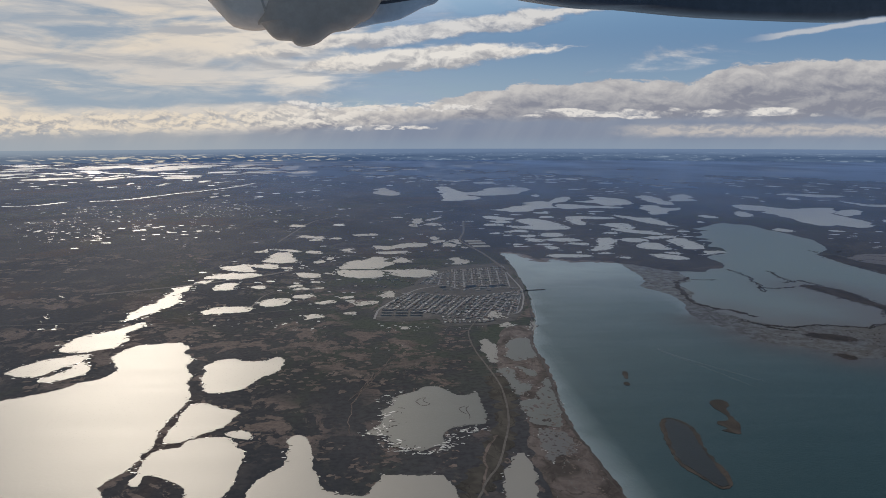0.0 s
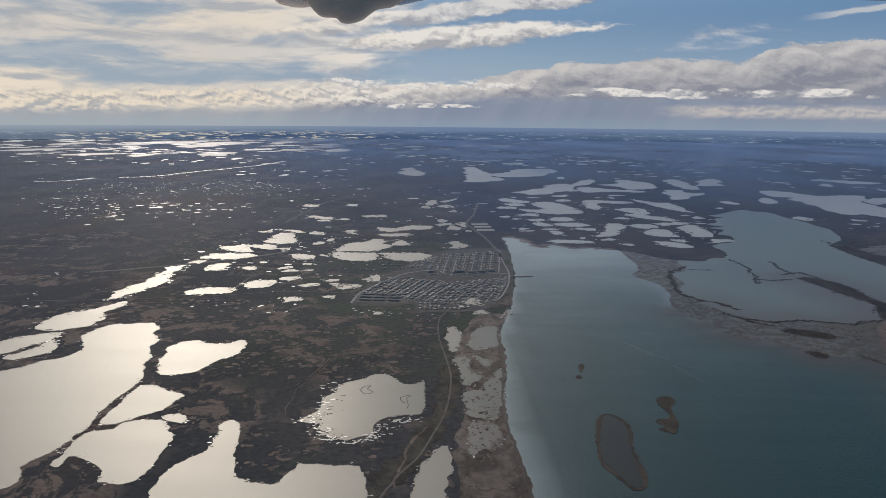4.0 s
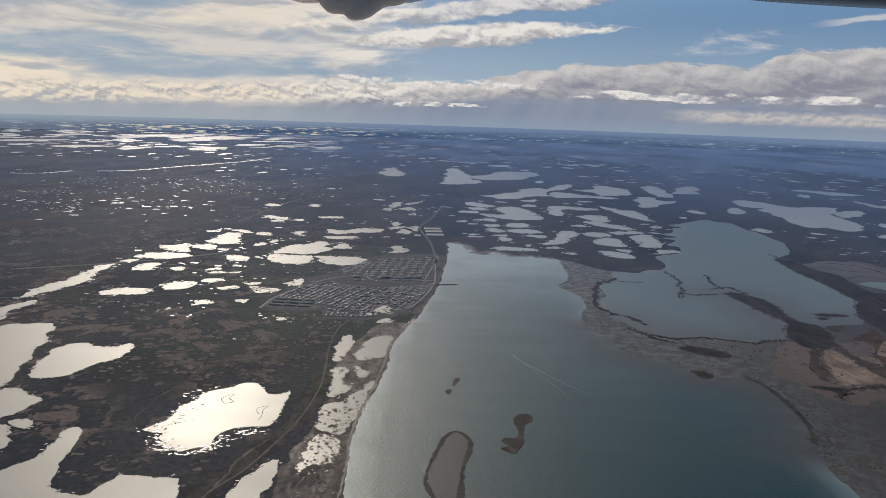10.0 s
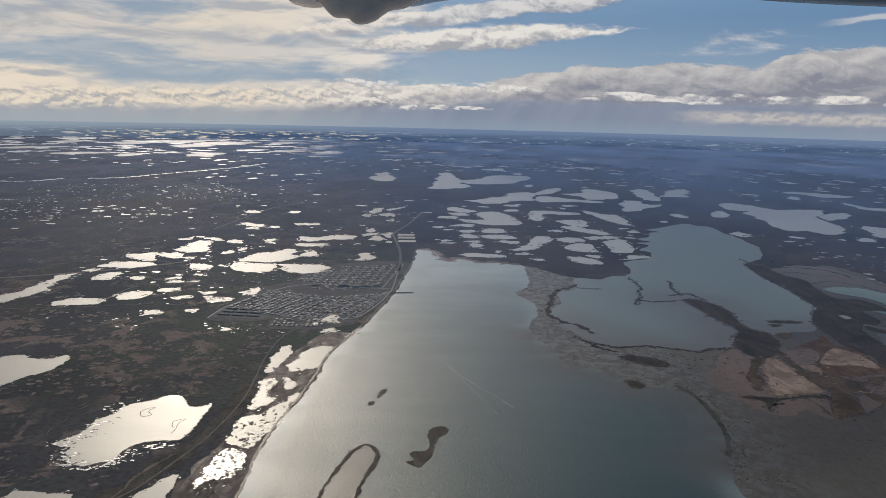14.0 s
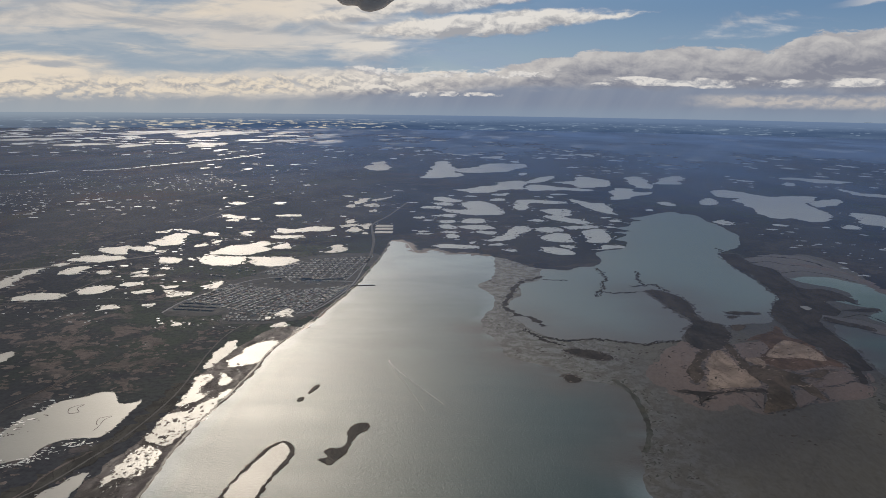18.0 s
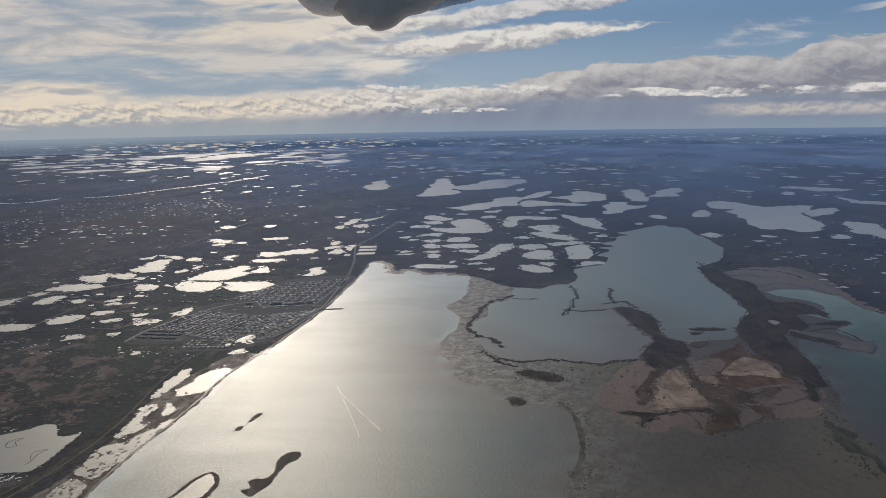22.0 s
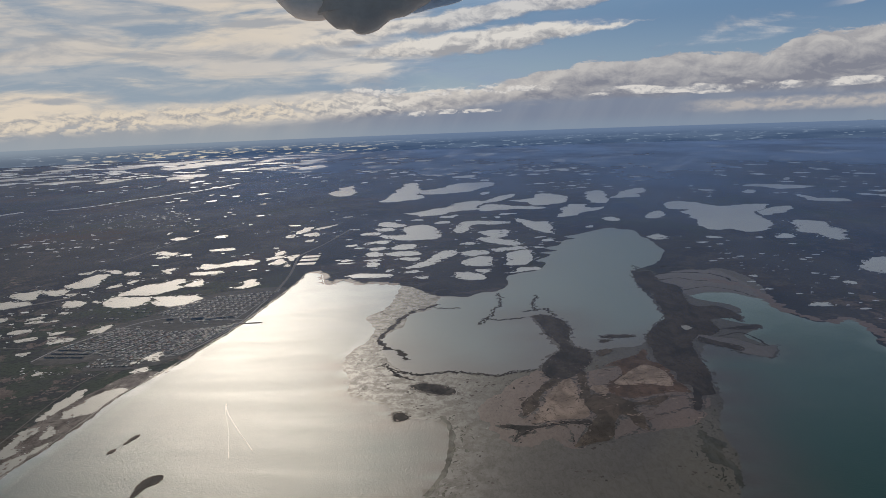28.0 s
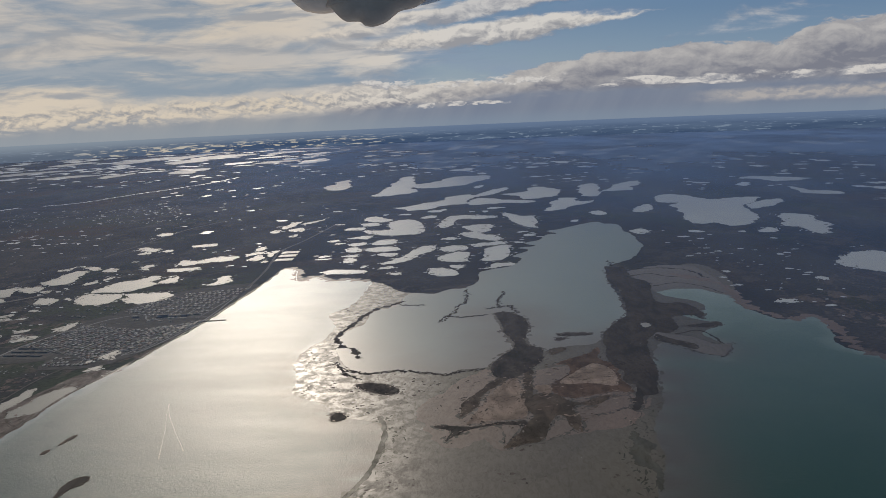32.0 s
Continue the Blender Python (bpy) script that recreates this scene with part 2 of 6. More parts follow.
RILL = make_water("rill_water", (0.074, 0.065, 0.057), (0.074, 0.065, 0.057), 0.43, 0.2, 0.8, 0.7)
ISLET_POOL = make_water("islet_pool", (0.022, 0.024, 0.022), (0.022, 0.024, 0.022), 0.43, 0.6, 1.4, 0.3)
MUD = make_mud("tidal_mud", (0.058, 0.051, 0.046), (0.098, 0.087, 0.070), 0.20)
MARGIN = make_mud("marsh_margin", (0.040, 0.034, 0.032), (0.062, 0.049, 0.043))
SHINGLE = make_flat("foreshore", (0.054, 0.045, 0.042), (0.150, 0.122, 0.112), 0.6, 0.85, 0.16, 0.07)
FLANK = make_mud("marsh_flank", (0.092, 0.067, 0.058), (0.152, 0.108, 0.090))
SHOAL = make_flat("shoal", (0.044, 0.040, 0.036), (0.082, 0.068, 0.058), 0.7, 0.85, 0.16, 0.05)
WEED = make_flat("weed", (0.026, 0.027, 0.020), (0.052, 0.048, 0.034), 0.5, 0.6, 0.10, 0.20)
MARSH = make_flat("marsh", (0.024, 0.023, 0.024), (0.056, 0.047, 0.043), 0.7, 0.95, 0.11, 0.05)
RUST = make_flat("rusty_marsh", (0.062, 0.042, 0.033), (0.120, 0.076, 0.058), 0.7, 0.95, 0.14, 0.05)
BROWN_MARSH = make_flat("brown_marsh", (0.046, 0.038, 0.031), (0.094, 0.071, 0.057), 0.7, 0.95, 0.14, 0.05)
HEATH = make_flat("heath", (0.105, 0.086, 0.077), (0.180, 0.146, 0.128), 0.8, 0.95, 0.2, 0.02)
SILT = make_mud("pale_silt", (0.088, 0.078, 0.074), (0.138, 0.120, 0.110))
SAND = make_flat("dry_sand", (0.170, 0.128, 0.102), (0.310, 0.234, 0.185), 0.7, 0.95, 0.12, 0.05)
DRY = make_flat("dry_silt", (0.050, 0.043, 0.040), (0.080, 0.066, 0.060), 0.85, 0.95, 0.10, 0.03)
GRAVEL = make_plain("gravel", (0.115, 0.102, 0.092), (0.165, 0.150, 0.138), 0.9)


# ---- ground and water ----
from mathutils import geometry


def link(name, verts, faces, mat, smooth=False):
    mesh = bpy.data.meshes.new(name)
    mesh.from_pydata(verts, [], faces)
    mesh.update()
    mesh.materials.append(mat)
    if smooth:
        mesh.shade_smooth()
    return new(name, mesh)


def shoreline(outline, seg, rough, seed, smooth=3):
    """An uneven closed line through the corners of an outline: rounded, then broken by halving with random offsets."""
    rng = random.Random(seed)
    pts, out = [Vector(p[:2]) for p in outline], []
    for i in range(len(pts)):
        a, b, c, d = (pts[(i + k) % len(pts)] for k in (-1, 0, 1, 2))
        for s in range(smooth):
            u = s / smooth
            out.append(0.5 * ((2 * b) + (c - a) * u + (2 * a - 5 * b + 4 * c - d) * u * u + (3 * b - a - 3 * c + d) * u ** 3))
    pts = out
    for _ in range(6):
        out, done = [], True
        for i, a in enumerate(pts):
            b = pts[(i + 1) % len(pts)]
            out.append(a)
            length = (b - a).length
            if length > seg:
                done = False
                side = Vector((b.y - a.y, a.x - b.x))
                out.append((a + b) / 2 + side * rng.uniform(-rough, rough))
        pts = out
        if done:
            break
    return pts


def ragged(pts, size, amount, seed):
    """The same line with coves and spits of the given size."""
    out = []
    for p in pts:
        q = Vector((p.x / size, p.y / (2.2 * size), seed * 3.7))
        out.append(p + Vector((noise.fractal(q, 0.7, 2.0, 4), 1.3 * noise.fractal(q + Vector((31.0, 7.0, 0.0)), 0.7, 2.0, 4))) * amount)
    return out


def inside(x, y, outline):
    odd, j = False, len(outline) - 1
    for i in range(len(outline)):
        (xi, yi), (xj, yj) = outline[i][:2], outline[j][:2]
        if (yi > y) != (yj > y) and x < (xj - xi) * (y - yi) / (yj - yi) + xi:
            odd = not odd
        j = i
    return odd


def sheet(name, pts, z, mat, skirt=0.5):
    """A level sheet with the given shore, whose rim goes down into the ground."""
    n = len(pts)
    verts = [(p[0], p[1], z) for p in pts] + [(p[0], p[1], z - skirt) for p in pts]
    faces = [tuple(range(n))] + [(i, i + n, (i + 1) % n + n, (i + 1) % n) for i in range(n)]
    area = sum(pts[i][0] * pts[(i + 1) % n][1] - pts[(i + 1) % n][0] * pts[i][1] for i in range(n))
    if area < 0:
        faces = [tuple(reversed(f)) for f in faces]
    return link(name, verts, faces, mat)


def deep_sheet(name, pts, z, mat, step, reach, soft_side=None, head=None, fall=92):
    """A sheet of water that knows how shallow it is, by the distance from its shore."""
    xs, ys = [p[0] for p in pts], [p[1] for p in pts]
    inner, y = [], max(min(ys), -150) + step / 2
    shore = np.array([(p[0], p[1]) for p in pts])
    while y < max(ys):
        x = min(xs) + step / 2
        while x < max(xs):
            if inside(x, y, pts) and np.min(np.hypot(shore[:, 0] - x, shore[:, 1] - y)) > step * 0.4:
                inner.append((x, y))
            x += step
        y += step
    n = len(pts)
    verts, _, faces, *_ = geometry.delaunay_2d_cdt([Vector((p[0], p[1])) for p in pts] + [Vector(p) for p in inner], [], [tuple(range(n))], 2, 1e-4)
    ob = link(name, [(v.x, v.y, z) for v in verts], faces, mat)
    flip = ob.data.polygons[0].normal.z < 0
    if flip:
        ob.data.flip_normals()
    layer = ob.data.attributes.new("shallow", "FLOAT", "POINT")
    muddy = ob.data.attributes.new("silt", "FLOAT", "POINT")
    layer = ob.data.attributes["shallow"]
    side = np.array(soft_side) if soft_side else None
    for v, item in zip(ob.data.vertices, layer.data):
        d = np.min(np.hypot(shore[:, 0] - v.co.x, shore[:, 1] - v.co.y))
        value = 0.55 * math.exp(-d / (reach * 0.25))
        if side is not None:
            e = np.min(np.hypot(side[:, 0] - v.co.x, side[:, 1] - v.co.y))
            value, muddy.data[v.index].value = max(value, 0.13 * math.exp(-e / (1.5 * reach))), 0.98 * math.exp(-e / reach)
        if head:
            value = max(value, min(1.0, 1.2 * math.exp(-max(0.0, head - v.co.y) / fall)))     # paler towards its head: shoaling, with the bay's sky glare painted in
        item.value = value
    return ob


WEST = [(80, 501), (80, 468), (77, 421), (74, 382), (70, 349.5), (65, 317.5), (59.5, 290.5), (56.5, 274.5), (56, 254), (53.5, 225.5), (51.5, 211), (50.5, 194), (51, 179.5), (51.5, 167), (51.5, 155.5)]
NORTH = [(86, 501), (91, 492), (95, 472), (100, 463), (107, 474), (118, 460), (128, 462), (139, 456)]
EAST = [(143, 454), (143, 422), (140, 398), (132.5, 381.5), (139.5, 360.5), (138, 338), (134.5, 330), (132.5, 307), (138.5, 286.5), (139.5, 274.5), (144.5, 268.5), (155.5, 260), (158.5, 247.5), (166, 249), (174, 244), (177, 235), (177.5, 224.5), (176, 213.5), (173, 200.5), (169, 191)]
BAY_SHORE = [(48, -300), (51.5, 100)] + WEST[::-1] + NORTH + EAST + [(164, 100), (160, -300)]
FAR_SHORE = [(316, 440), (330, 423), (327.5, 378), (333, 358.5), (337.5, 351), (351, 355), (352.5, 342), (348, 305.5), (400, 240), (470, 120), (500, -300)]
BAR = [(250, 188), (252.5, 203), (257, 217), (257, 228.5), (260.5, 245.5), (266, 260), (268.5, 282.5), (274, 312.5), (281, 323.5), (292, 314.5), (297.5, 301.5), (301.5, 317.5), (298, 334.5), (309, 346.5), (296.5, 362.5), (309.5, 371.5), (309.5, 388), (299, 399), (296, 415)]
EAST_SHORE = [(252, -300), (248, 100)] + BAR + FAR_SHORE
LAGOON = [(145, 337), (146, 350.5), (152.5, 364), (153, 385), (163.5, 395), (168, 422), (181, 420), (189, 430), (198, 432), (205, 452), (206, 474), (225, 489), (232, 512), (226, 520), (238, 540), (231, 550), (244, 556), (236, 568), (248, 580), (254, 601), (263, 607), (256, 619), (266, 627), (279, 641), (291, 654), (301, 659), (304, 649), (312, 645), (315, 632), (313, 608), (316, 594), (315, 562), (315, 545), (309, 525), (300, 500), (280, 474)]
LAGOON += [(275, 431), (275, 405), (272.5, 365.5), (263, 350), (253.5, 324.5), (242, 321), (234.5, 315), (228, 318.5), (222.5, 321.5), (225.5, 329), (223.5, 356), (218, 371.5), (212.5, 372.5), (216, 338.5), (219, 321.5), (212.5, 307), (208.5, 297), (200, 292.5), (191.5, 290.5), (183, 292.5), (174.5, 296.5), (162, 294.5), (154.5, 301.5), (147.5, 320.5)]
FLAT_SHORE = [(150, 450)] + [(x - 8, y) for x, y in EAST] + [(166, 100), (162, -300), (262, -300), (258, 100)] + [(x + 8, y) for x, y in BAR] + [(316, 440), (330, 423), (329, 391), (340, 440), (333, 477), (314, 469), (305, 456), (285, 440), (260, 345), (210, 400), (165, 425)]


def make_ground():
    """One sheet of tundra out past the horizon, finer near the path, with hollows that stay below the water's level."""
    xs = [-3500, -2800, -2200, -1600, -1200, -900, -700, -560, -450, -370, -310, -270, -240] + [-220 + 5 * i for i in range(130)] + [440, 480, 540, 620, 720, 850, 1050, 1400, 1800, 2400, 2900, 3600]
    ys = [-2800, -1500, -700, -300, -100, 0, 60] + [100 + 5 * i for i in range(120)] + [710, 740, 780, 830, 900, 1000, 1130, 1300, 1500, 1800, 2200, 2700, 3450]
    verts = []
    for y in ys:
        for x in xs:
            verts.append((x, y, -0.05 * (0.5 + 0.5 * noise.fractal(Vector((x * 0.03, y * 0.03, 0)), 1.0, 2.0, 4)) - 0.01))
    n = len(xs)
    faces = [(j * n + i, j * n + i + 1, (j + 1) * n + i + 1, (j + 1) * n + i) for j in range(len(ys) - 1) for i in range(n - 1)]
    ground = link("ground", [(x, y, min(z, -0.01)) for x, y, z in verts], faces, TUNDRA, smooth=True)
    return tagged(ground, "dark boggy tundra plain with brown and green patches", "ground", kind="structure")


make_ground()
tagged(sheet("tidal_flat", shoreline(FLAT_SHORE, 2.5, 0.12, 3), 0.01, MUD), "wet grey-brown tidal mud flat between two bays", "tidal flat", kind="structure")
bay_line = shoreline(BAY_SHORE, 1.6, 0.09, 4)
tagged(deep_sheet("water_bay", bay_line, 0.03, BAY, 6.0, 16.0, EAST[7:], 460.0), "rippled blue-green sea bay beside the town", "water", kind="structure")
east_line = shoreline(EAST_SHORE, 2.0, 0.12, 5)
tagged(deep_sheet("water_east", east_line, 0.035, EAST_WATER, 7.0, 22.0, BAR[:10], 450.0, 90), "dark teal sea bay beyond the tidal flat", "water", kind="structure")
lagoon_line = shoreline(LAGOON, 1.6, 0.12, 6)
tagged(deep_sheet("water_lagoon", lagoon_line, 0.04, LAGOON_WATER, 7.0, 30.0, LAGOON[40:]), "calm shallow grey-green lagoon behind the spit", "water", kind="structure")

LAKES, SHORES = [], []


def lake(outline, label, seg=0.4, rough=0.17, z=0.03, water=None):
    pts = shoreline(outline, seg, rough, len(LAKES) + 11, 2)
    far = math.hypot(outline[0][0] - 90, outline[0][1])
    if far > 380:
        pts = ragged(pts, far * 0.011, far * 0.0030, len(LAKES))
    SHORES.append((pts, z + 0.0001 * (len(LAKES) + 1)))
    LAKES.append((sum(p[0] for p in outline) / len(outline), sum(p[1] for p in outline) / len(outline), 0.6 * max(max(p[0] for p in outline) - min(p[0] for p in outline), max(p[1] for p in outline) - min(p[1] for p in outline))))
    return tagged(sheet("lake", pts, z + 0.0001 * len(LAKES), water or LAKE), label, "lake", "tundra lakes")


lake([(-131.5, 213.5), (-116, 225), (-97.5, 234.5), (-91.5, 243.5), (-86, 247.5), (-84, 259), (-89.5, 269.5), (-89.5, 282), (-83, 288.5), (-72.5, 290.5), (-69.5, 286.5), (-63, 261), (-58.5, 245.5), (-58.5, 240), (-54.5, 229.5), (-54, 219.5), (-55.5, 211), (-55.5, 198.5), (-55, 188), (-56, 178), (-58.5, 172.5), (-60.5, 167.5), (-58.5, 157.5), (-86, 146)], "broad bright tundra lake with a low straight shore")
lake([(-112, 283.5), (-113, 293), (-111, 302.5), (-101.5, 310.5), (-97, 322.5), (-93.5, 324), (-92.5, 315.5), (-96.5, 306), (-92.5, 298), (-93, 287.5), (-100, 280.5), (-107, 279)], "long bright lake with ragged ends")
lake([(-118, 255), (-114, 269.5), (-107.5, 274), (-101.5, 277), (-98.5, 273.5), (-100.5, 265), (-104.5, 257.5), (-107, 251.5)], "narrow lake beside a broad lake")
lake([(-105, 247), (-101.5, 255), (-99.5, 261.5), (-98, 268), (-93.5, 260), (-93, 253.5), (-97, 248), (-101.5, 245)], "narrow lake on low boggy land")
lake([(-53, 237), (-55, 248.5), (-56, 260.5), (-52.5, 266), (-48, 267), (-44.5, 263.5), (-38, 263), (-34, 268), (-31, 262.5), (-31, 253), (-34.5, 247), (-38, 240.5), (-40, 233.5), (-44.5, 231), (-50, 230.5)], "bright lake with a notched shore")
lake([(-53, 193), (-53.5, 198.5), (-53, 208.5), (-53, 219.5), (-49, 221.5), (-43.5, 216.5), (-38.5, 214), (-37.5, 212), (-39, 207.5), (-40, 201.5), (-45, 197), (-49, 192)], "pear-shaped lake beside a dark dike of land")
lake([(-39, 197.5), (-35, 199.5), (-32, 196), (-32.5, 192.5), (-37, 195)], "small ragged pool off a lake end")
lake([(-54.5, 169), (-54, 175), (-54.5, 183), (-53, 187.5), (-48, 189), (-47, 193.5), (-41, 195), (-36.5, 194), (-33, 186.5), (-31.5, 181.5), (-32, 173.5), (-31.5, 166.5), (-32.5, 162), (-34.5, 159.5), (-40.5, 160), (-41.5, 165), (-46, 170), (-52, 173), (-52, 167.5)], "many-lobed lake with a dark islet")
lake([(-27, 140), (-28, 158.5), (-27, 167), (-21.5, 179), (-22, 193), (-18.5, 193.5), (-16, 182.5), (-15, 173), (-11, 161.5), (-5.5, 159), (-2, 159.5), (1, 169), (9, 167.5), (14.5, 167.5), (16.5, 159.5), (17, 152), (16, 142.5), (14.5, 125.5), (-12.5, 125)], "bright lake with deep coves in dark peat")
lake([(-3.5, 194.4), (-1.3, 197.5), (0.9, 201.6), (1.3, 204.9), (0.7, 210.9), (2.7, 212.7), (4.4, 216.9), (4.5, 221.6), (7.4, 224.2), (11.2, 226.8), (14.1, 231), (18.4, 230.6), (20.5, 226.6), (23.4, 222.2), (26.7, 222.3), (29, 224.8), (29.5, 219.9), (28.8, 215.2), (29.7, 208.6), (28.8, 202.2), (27.6, 198.2), (23.9, 198.1), (19.6, 196.4), (17, 193.3), (16.1, 189.6), (16.4, 185), (13.3, 183.9), (10.3, 181.5), (6.6, 183.1), (3.3, 185.4), (4.4, 187.2), (1.9, 189.3), (2.8, 191.9), (-1, 192.9)], "shallow round lake with reed rings and a frayed shore", water=SHALLOW)
lake([(24.5, 142.5), (26, 154.5), (28, 165), (31, 175.5), (34.5, 178.5), (35, 168), (33.5, 157), (33.5, 143)], "long pond between the road and the shore")
lake([(-104.5, 327.5), (-103.5, 349), (-99.5, 366), (-99, 386), (-99, 400), (-92, 404), (-94, 385), (-89, 365.5), (-92, 353.5), (-97, 339.5), (-100, 331.5)], "long slanting lake below the runway")
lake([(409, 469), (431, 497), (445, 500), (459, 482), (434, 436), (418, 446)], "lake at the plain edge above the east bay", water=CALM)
lake([(37.5, 257.5), (37, 268), (37.5, 280), (40, 286), (42.5, 279), (42, 267), (41, 257.5), (39, 253.5)], "oval pond behind the beach ridge")
lake([(59.5, 298.5), (61, 307.5), (63.5, 314), (63.5, 305.5), (61, 297)], "narrow pond at the top of the beach")


def pond_line(x, y, rx, ry, turn, seed, corners=9):
    rng = random.Random(seed)
    c, s = math.cos(radians(turn)), math.sin(radians(turn))
    out = []
    for k in range(corners):
        a = 2 * math.pi * (k + rng.uniform(-0.3, 0.3)) / corners
        r = rng.uniform(0.58, 1.28)
        out.append((x + rx * r * math.cos(a) * c, y + rx * r * math.cos(a) * s + ry * r * math.sin(a)))
    return out


def ponds(rows, label, water):
    for x, y, rx, ry, turn in rows:
        far = math.hypot(x - 100, y)
        lake(pond_line(x, y, rx, ry, turn, int(x * 7 + y)), label, seg=max(0.4, far * 0.0022), rough=0.22, water=water)


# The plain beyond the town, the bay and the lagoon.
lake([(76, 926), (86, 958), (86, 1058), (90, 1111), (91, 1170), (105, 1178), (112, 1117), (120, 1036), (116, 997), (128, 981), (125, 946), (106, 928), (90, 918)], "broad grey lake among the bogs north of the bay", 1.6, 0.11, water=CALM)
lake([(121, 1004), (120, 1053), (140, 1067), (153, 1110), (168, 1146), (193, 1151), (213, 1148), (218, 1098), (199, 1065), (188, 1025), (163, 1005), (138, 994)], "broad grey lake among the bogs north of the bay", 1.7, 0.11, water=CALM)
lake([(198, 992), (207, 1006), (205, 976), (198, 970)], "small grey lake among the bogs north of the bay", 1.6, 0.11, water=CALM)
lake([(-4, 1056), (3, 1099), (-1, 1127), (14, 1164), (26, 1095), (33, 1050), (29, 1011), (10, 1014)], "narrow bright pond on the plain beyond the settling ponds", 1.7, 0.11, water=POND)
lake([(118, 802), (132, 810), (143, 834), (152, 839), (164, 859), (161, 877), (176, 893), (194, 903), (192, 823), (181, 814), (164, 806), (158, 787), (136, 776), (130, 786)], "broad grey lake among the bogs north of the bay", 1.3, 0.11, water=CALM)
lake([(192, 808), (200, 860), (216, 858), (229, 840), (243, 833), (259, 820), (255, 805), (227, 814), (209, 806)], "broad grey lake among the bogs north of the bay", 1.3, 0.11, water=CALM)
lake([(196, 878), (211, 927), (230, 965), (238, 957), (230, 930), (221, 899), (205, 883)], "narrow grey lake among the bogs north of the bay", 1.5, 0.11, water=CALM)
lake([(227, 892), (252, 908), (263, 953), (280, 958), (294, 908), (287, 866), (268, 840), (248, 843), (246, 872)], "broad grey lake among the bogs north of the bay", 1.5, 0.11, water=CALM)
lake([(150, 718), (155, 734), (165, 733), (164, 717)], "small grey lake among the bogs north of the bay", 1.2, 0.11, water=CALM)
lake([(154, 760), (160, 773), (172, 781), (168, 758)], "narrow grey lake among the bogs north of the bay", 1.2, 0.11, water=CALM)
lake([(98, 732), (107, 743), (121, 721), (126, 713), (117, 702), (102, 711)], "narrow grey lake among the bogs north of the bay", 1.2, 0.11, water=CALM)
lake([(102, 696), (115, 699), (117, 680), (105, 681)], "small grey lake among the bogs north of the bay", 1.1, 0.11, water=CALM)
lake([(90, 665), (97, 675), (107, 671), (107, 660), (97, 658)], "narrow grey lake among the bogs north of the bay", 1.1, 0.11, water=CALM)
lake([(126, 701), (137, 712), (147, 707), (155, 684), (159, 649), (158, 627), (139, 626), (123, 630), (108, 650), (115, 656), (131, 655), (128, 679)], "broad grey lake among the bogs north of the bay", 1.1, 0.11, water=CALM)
lake([(101, 617), (114, 628), (121, 621), (118, 610), (106, 614)], "narrow grey lake among the bogs north of the bay", 1.0, 0.11, water=CALM)
lake([(88, 606), (95, 612), (98, 606), (92, 600)], "small grey lake among the bogs north of the bay", 1.0, 0.11, water=CALM)
lake([(125, 590), (129, 603), (139, 605), (143, 596), (140, 583), (127, 582)], "narrow grey lake among the bogs north of the bay", 1.0, 0.11, water=CALM)
lake([(108, 591), (116, 596), (121, 590), (117, 580), (109, 583)], "small grey lake among the bogs north of the bay", 0.9, 0.11, water=CALM)
lake([(109, 570), (115, 575), (121, 564), (122, 557), (115, 553), (111, 560)], "small grey lake among the bogs north of the bay", 0.9, 0.11, water=CALM)
lake([(123, 569), (140, 573), (148, 565), (148, 557), (136, 553), (126, 559)], "narrow grey lake among the bogs north of the bay", 0.9, 0.11, water=CALM)
lake([(111, 539), (119, 543), (123, 540), (118, 534)], "narrow grey lake among the bogs north of the bay", 0.9, 0.11, water=CALM)
lake([(134, 544), (141, 548), (149, 543), (147, 534), (137, 537)], "narrow grey lake among the bogs north of the bay", 0.9, 0.11, water=CALM)
lake([(114, 528), (120, 532), (123, 525), (123, 517), (115, 515)], "small grey lake among the bogs north of the bay", 0.8, 0.11, water=CALM)
lake([(106.9, 486.2), (113.4, 493.3), (124.2, 490.8), (134.9, 488.3), (135.1, 482.7), (124.8, 479.7), (112.7, 480.4)], "broad grey lake among the bogs north of the bay", 0.8, 0.11, water=CALM)
lake([(129, 502), (132, 506), (134, 502), (131, 498)], "small grey lake among the bogs north of the bay", 0.8, 0.11, water=CALM)
lake([(141, 509), (149, 523), (154, 534), (158, 552), (165, 571), (173, 570), (174, 556), (170, 546), (165, 538), (162, 522), (154, 512), (147, 507)], "broad grey lake among the bogs north of the bay", 0.9, 0.11, water=CALM)
lake([(170, 661), (169, 679), (173, 704), (177, 724), (191, 730), (211, 720), (219, 715), (217, 704), (202, 701), (190, 706), (183, 696), (181, 671), (176, 654)], "broad grey lake among the bogs north of the bay", 1.1, 0.11, water=CALM)
lake([(191, 656), (197, 666), (214, 668), (214, 644), (213, 628), (203, 626), (197, 636)], "narrow grey lake among the bogs north of the bay", 1.0, 0.11, water=CALM)
lake([(174, 600), (185, 607), (188, 598), (182, 593)], "narrow grey lake among the bogs north of the bay", 1.0, 0.11, water=CALM)
lake([(189, 621), (199, 630), (209, 617), (219, 604), (221, 593), (217, 583), (207, 591), (195, 603)], "broad grey lake among the bogs north of the bay", 1.0, 0.11, water=CALM)
lake([(177, 555), (181, 567), (191, 569), (197, 561), (196, 552), (183, 545)], "narrow grey lake among the bogs north of the bay", 0.9, 0.11, water=CALM)
lake([(177, 524), (185, 538), (191, 543), (199, 537), (197, 518), (195, 508), (185, 508), (180, 511)], "narrow grey lake among the bogs north of the bay", 0.8, 0.11, water=CALM)
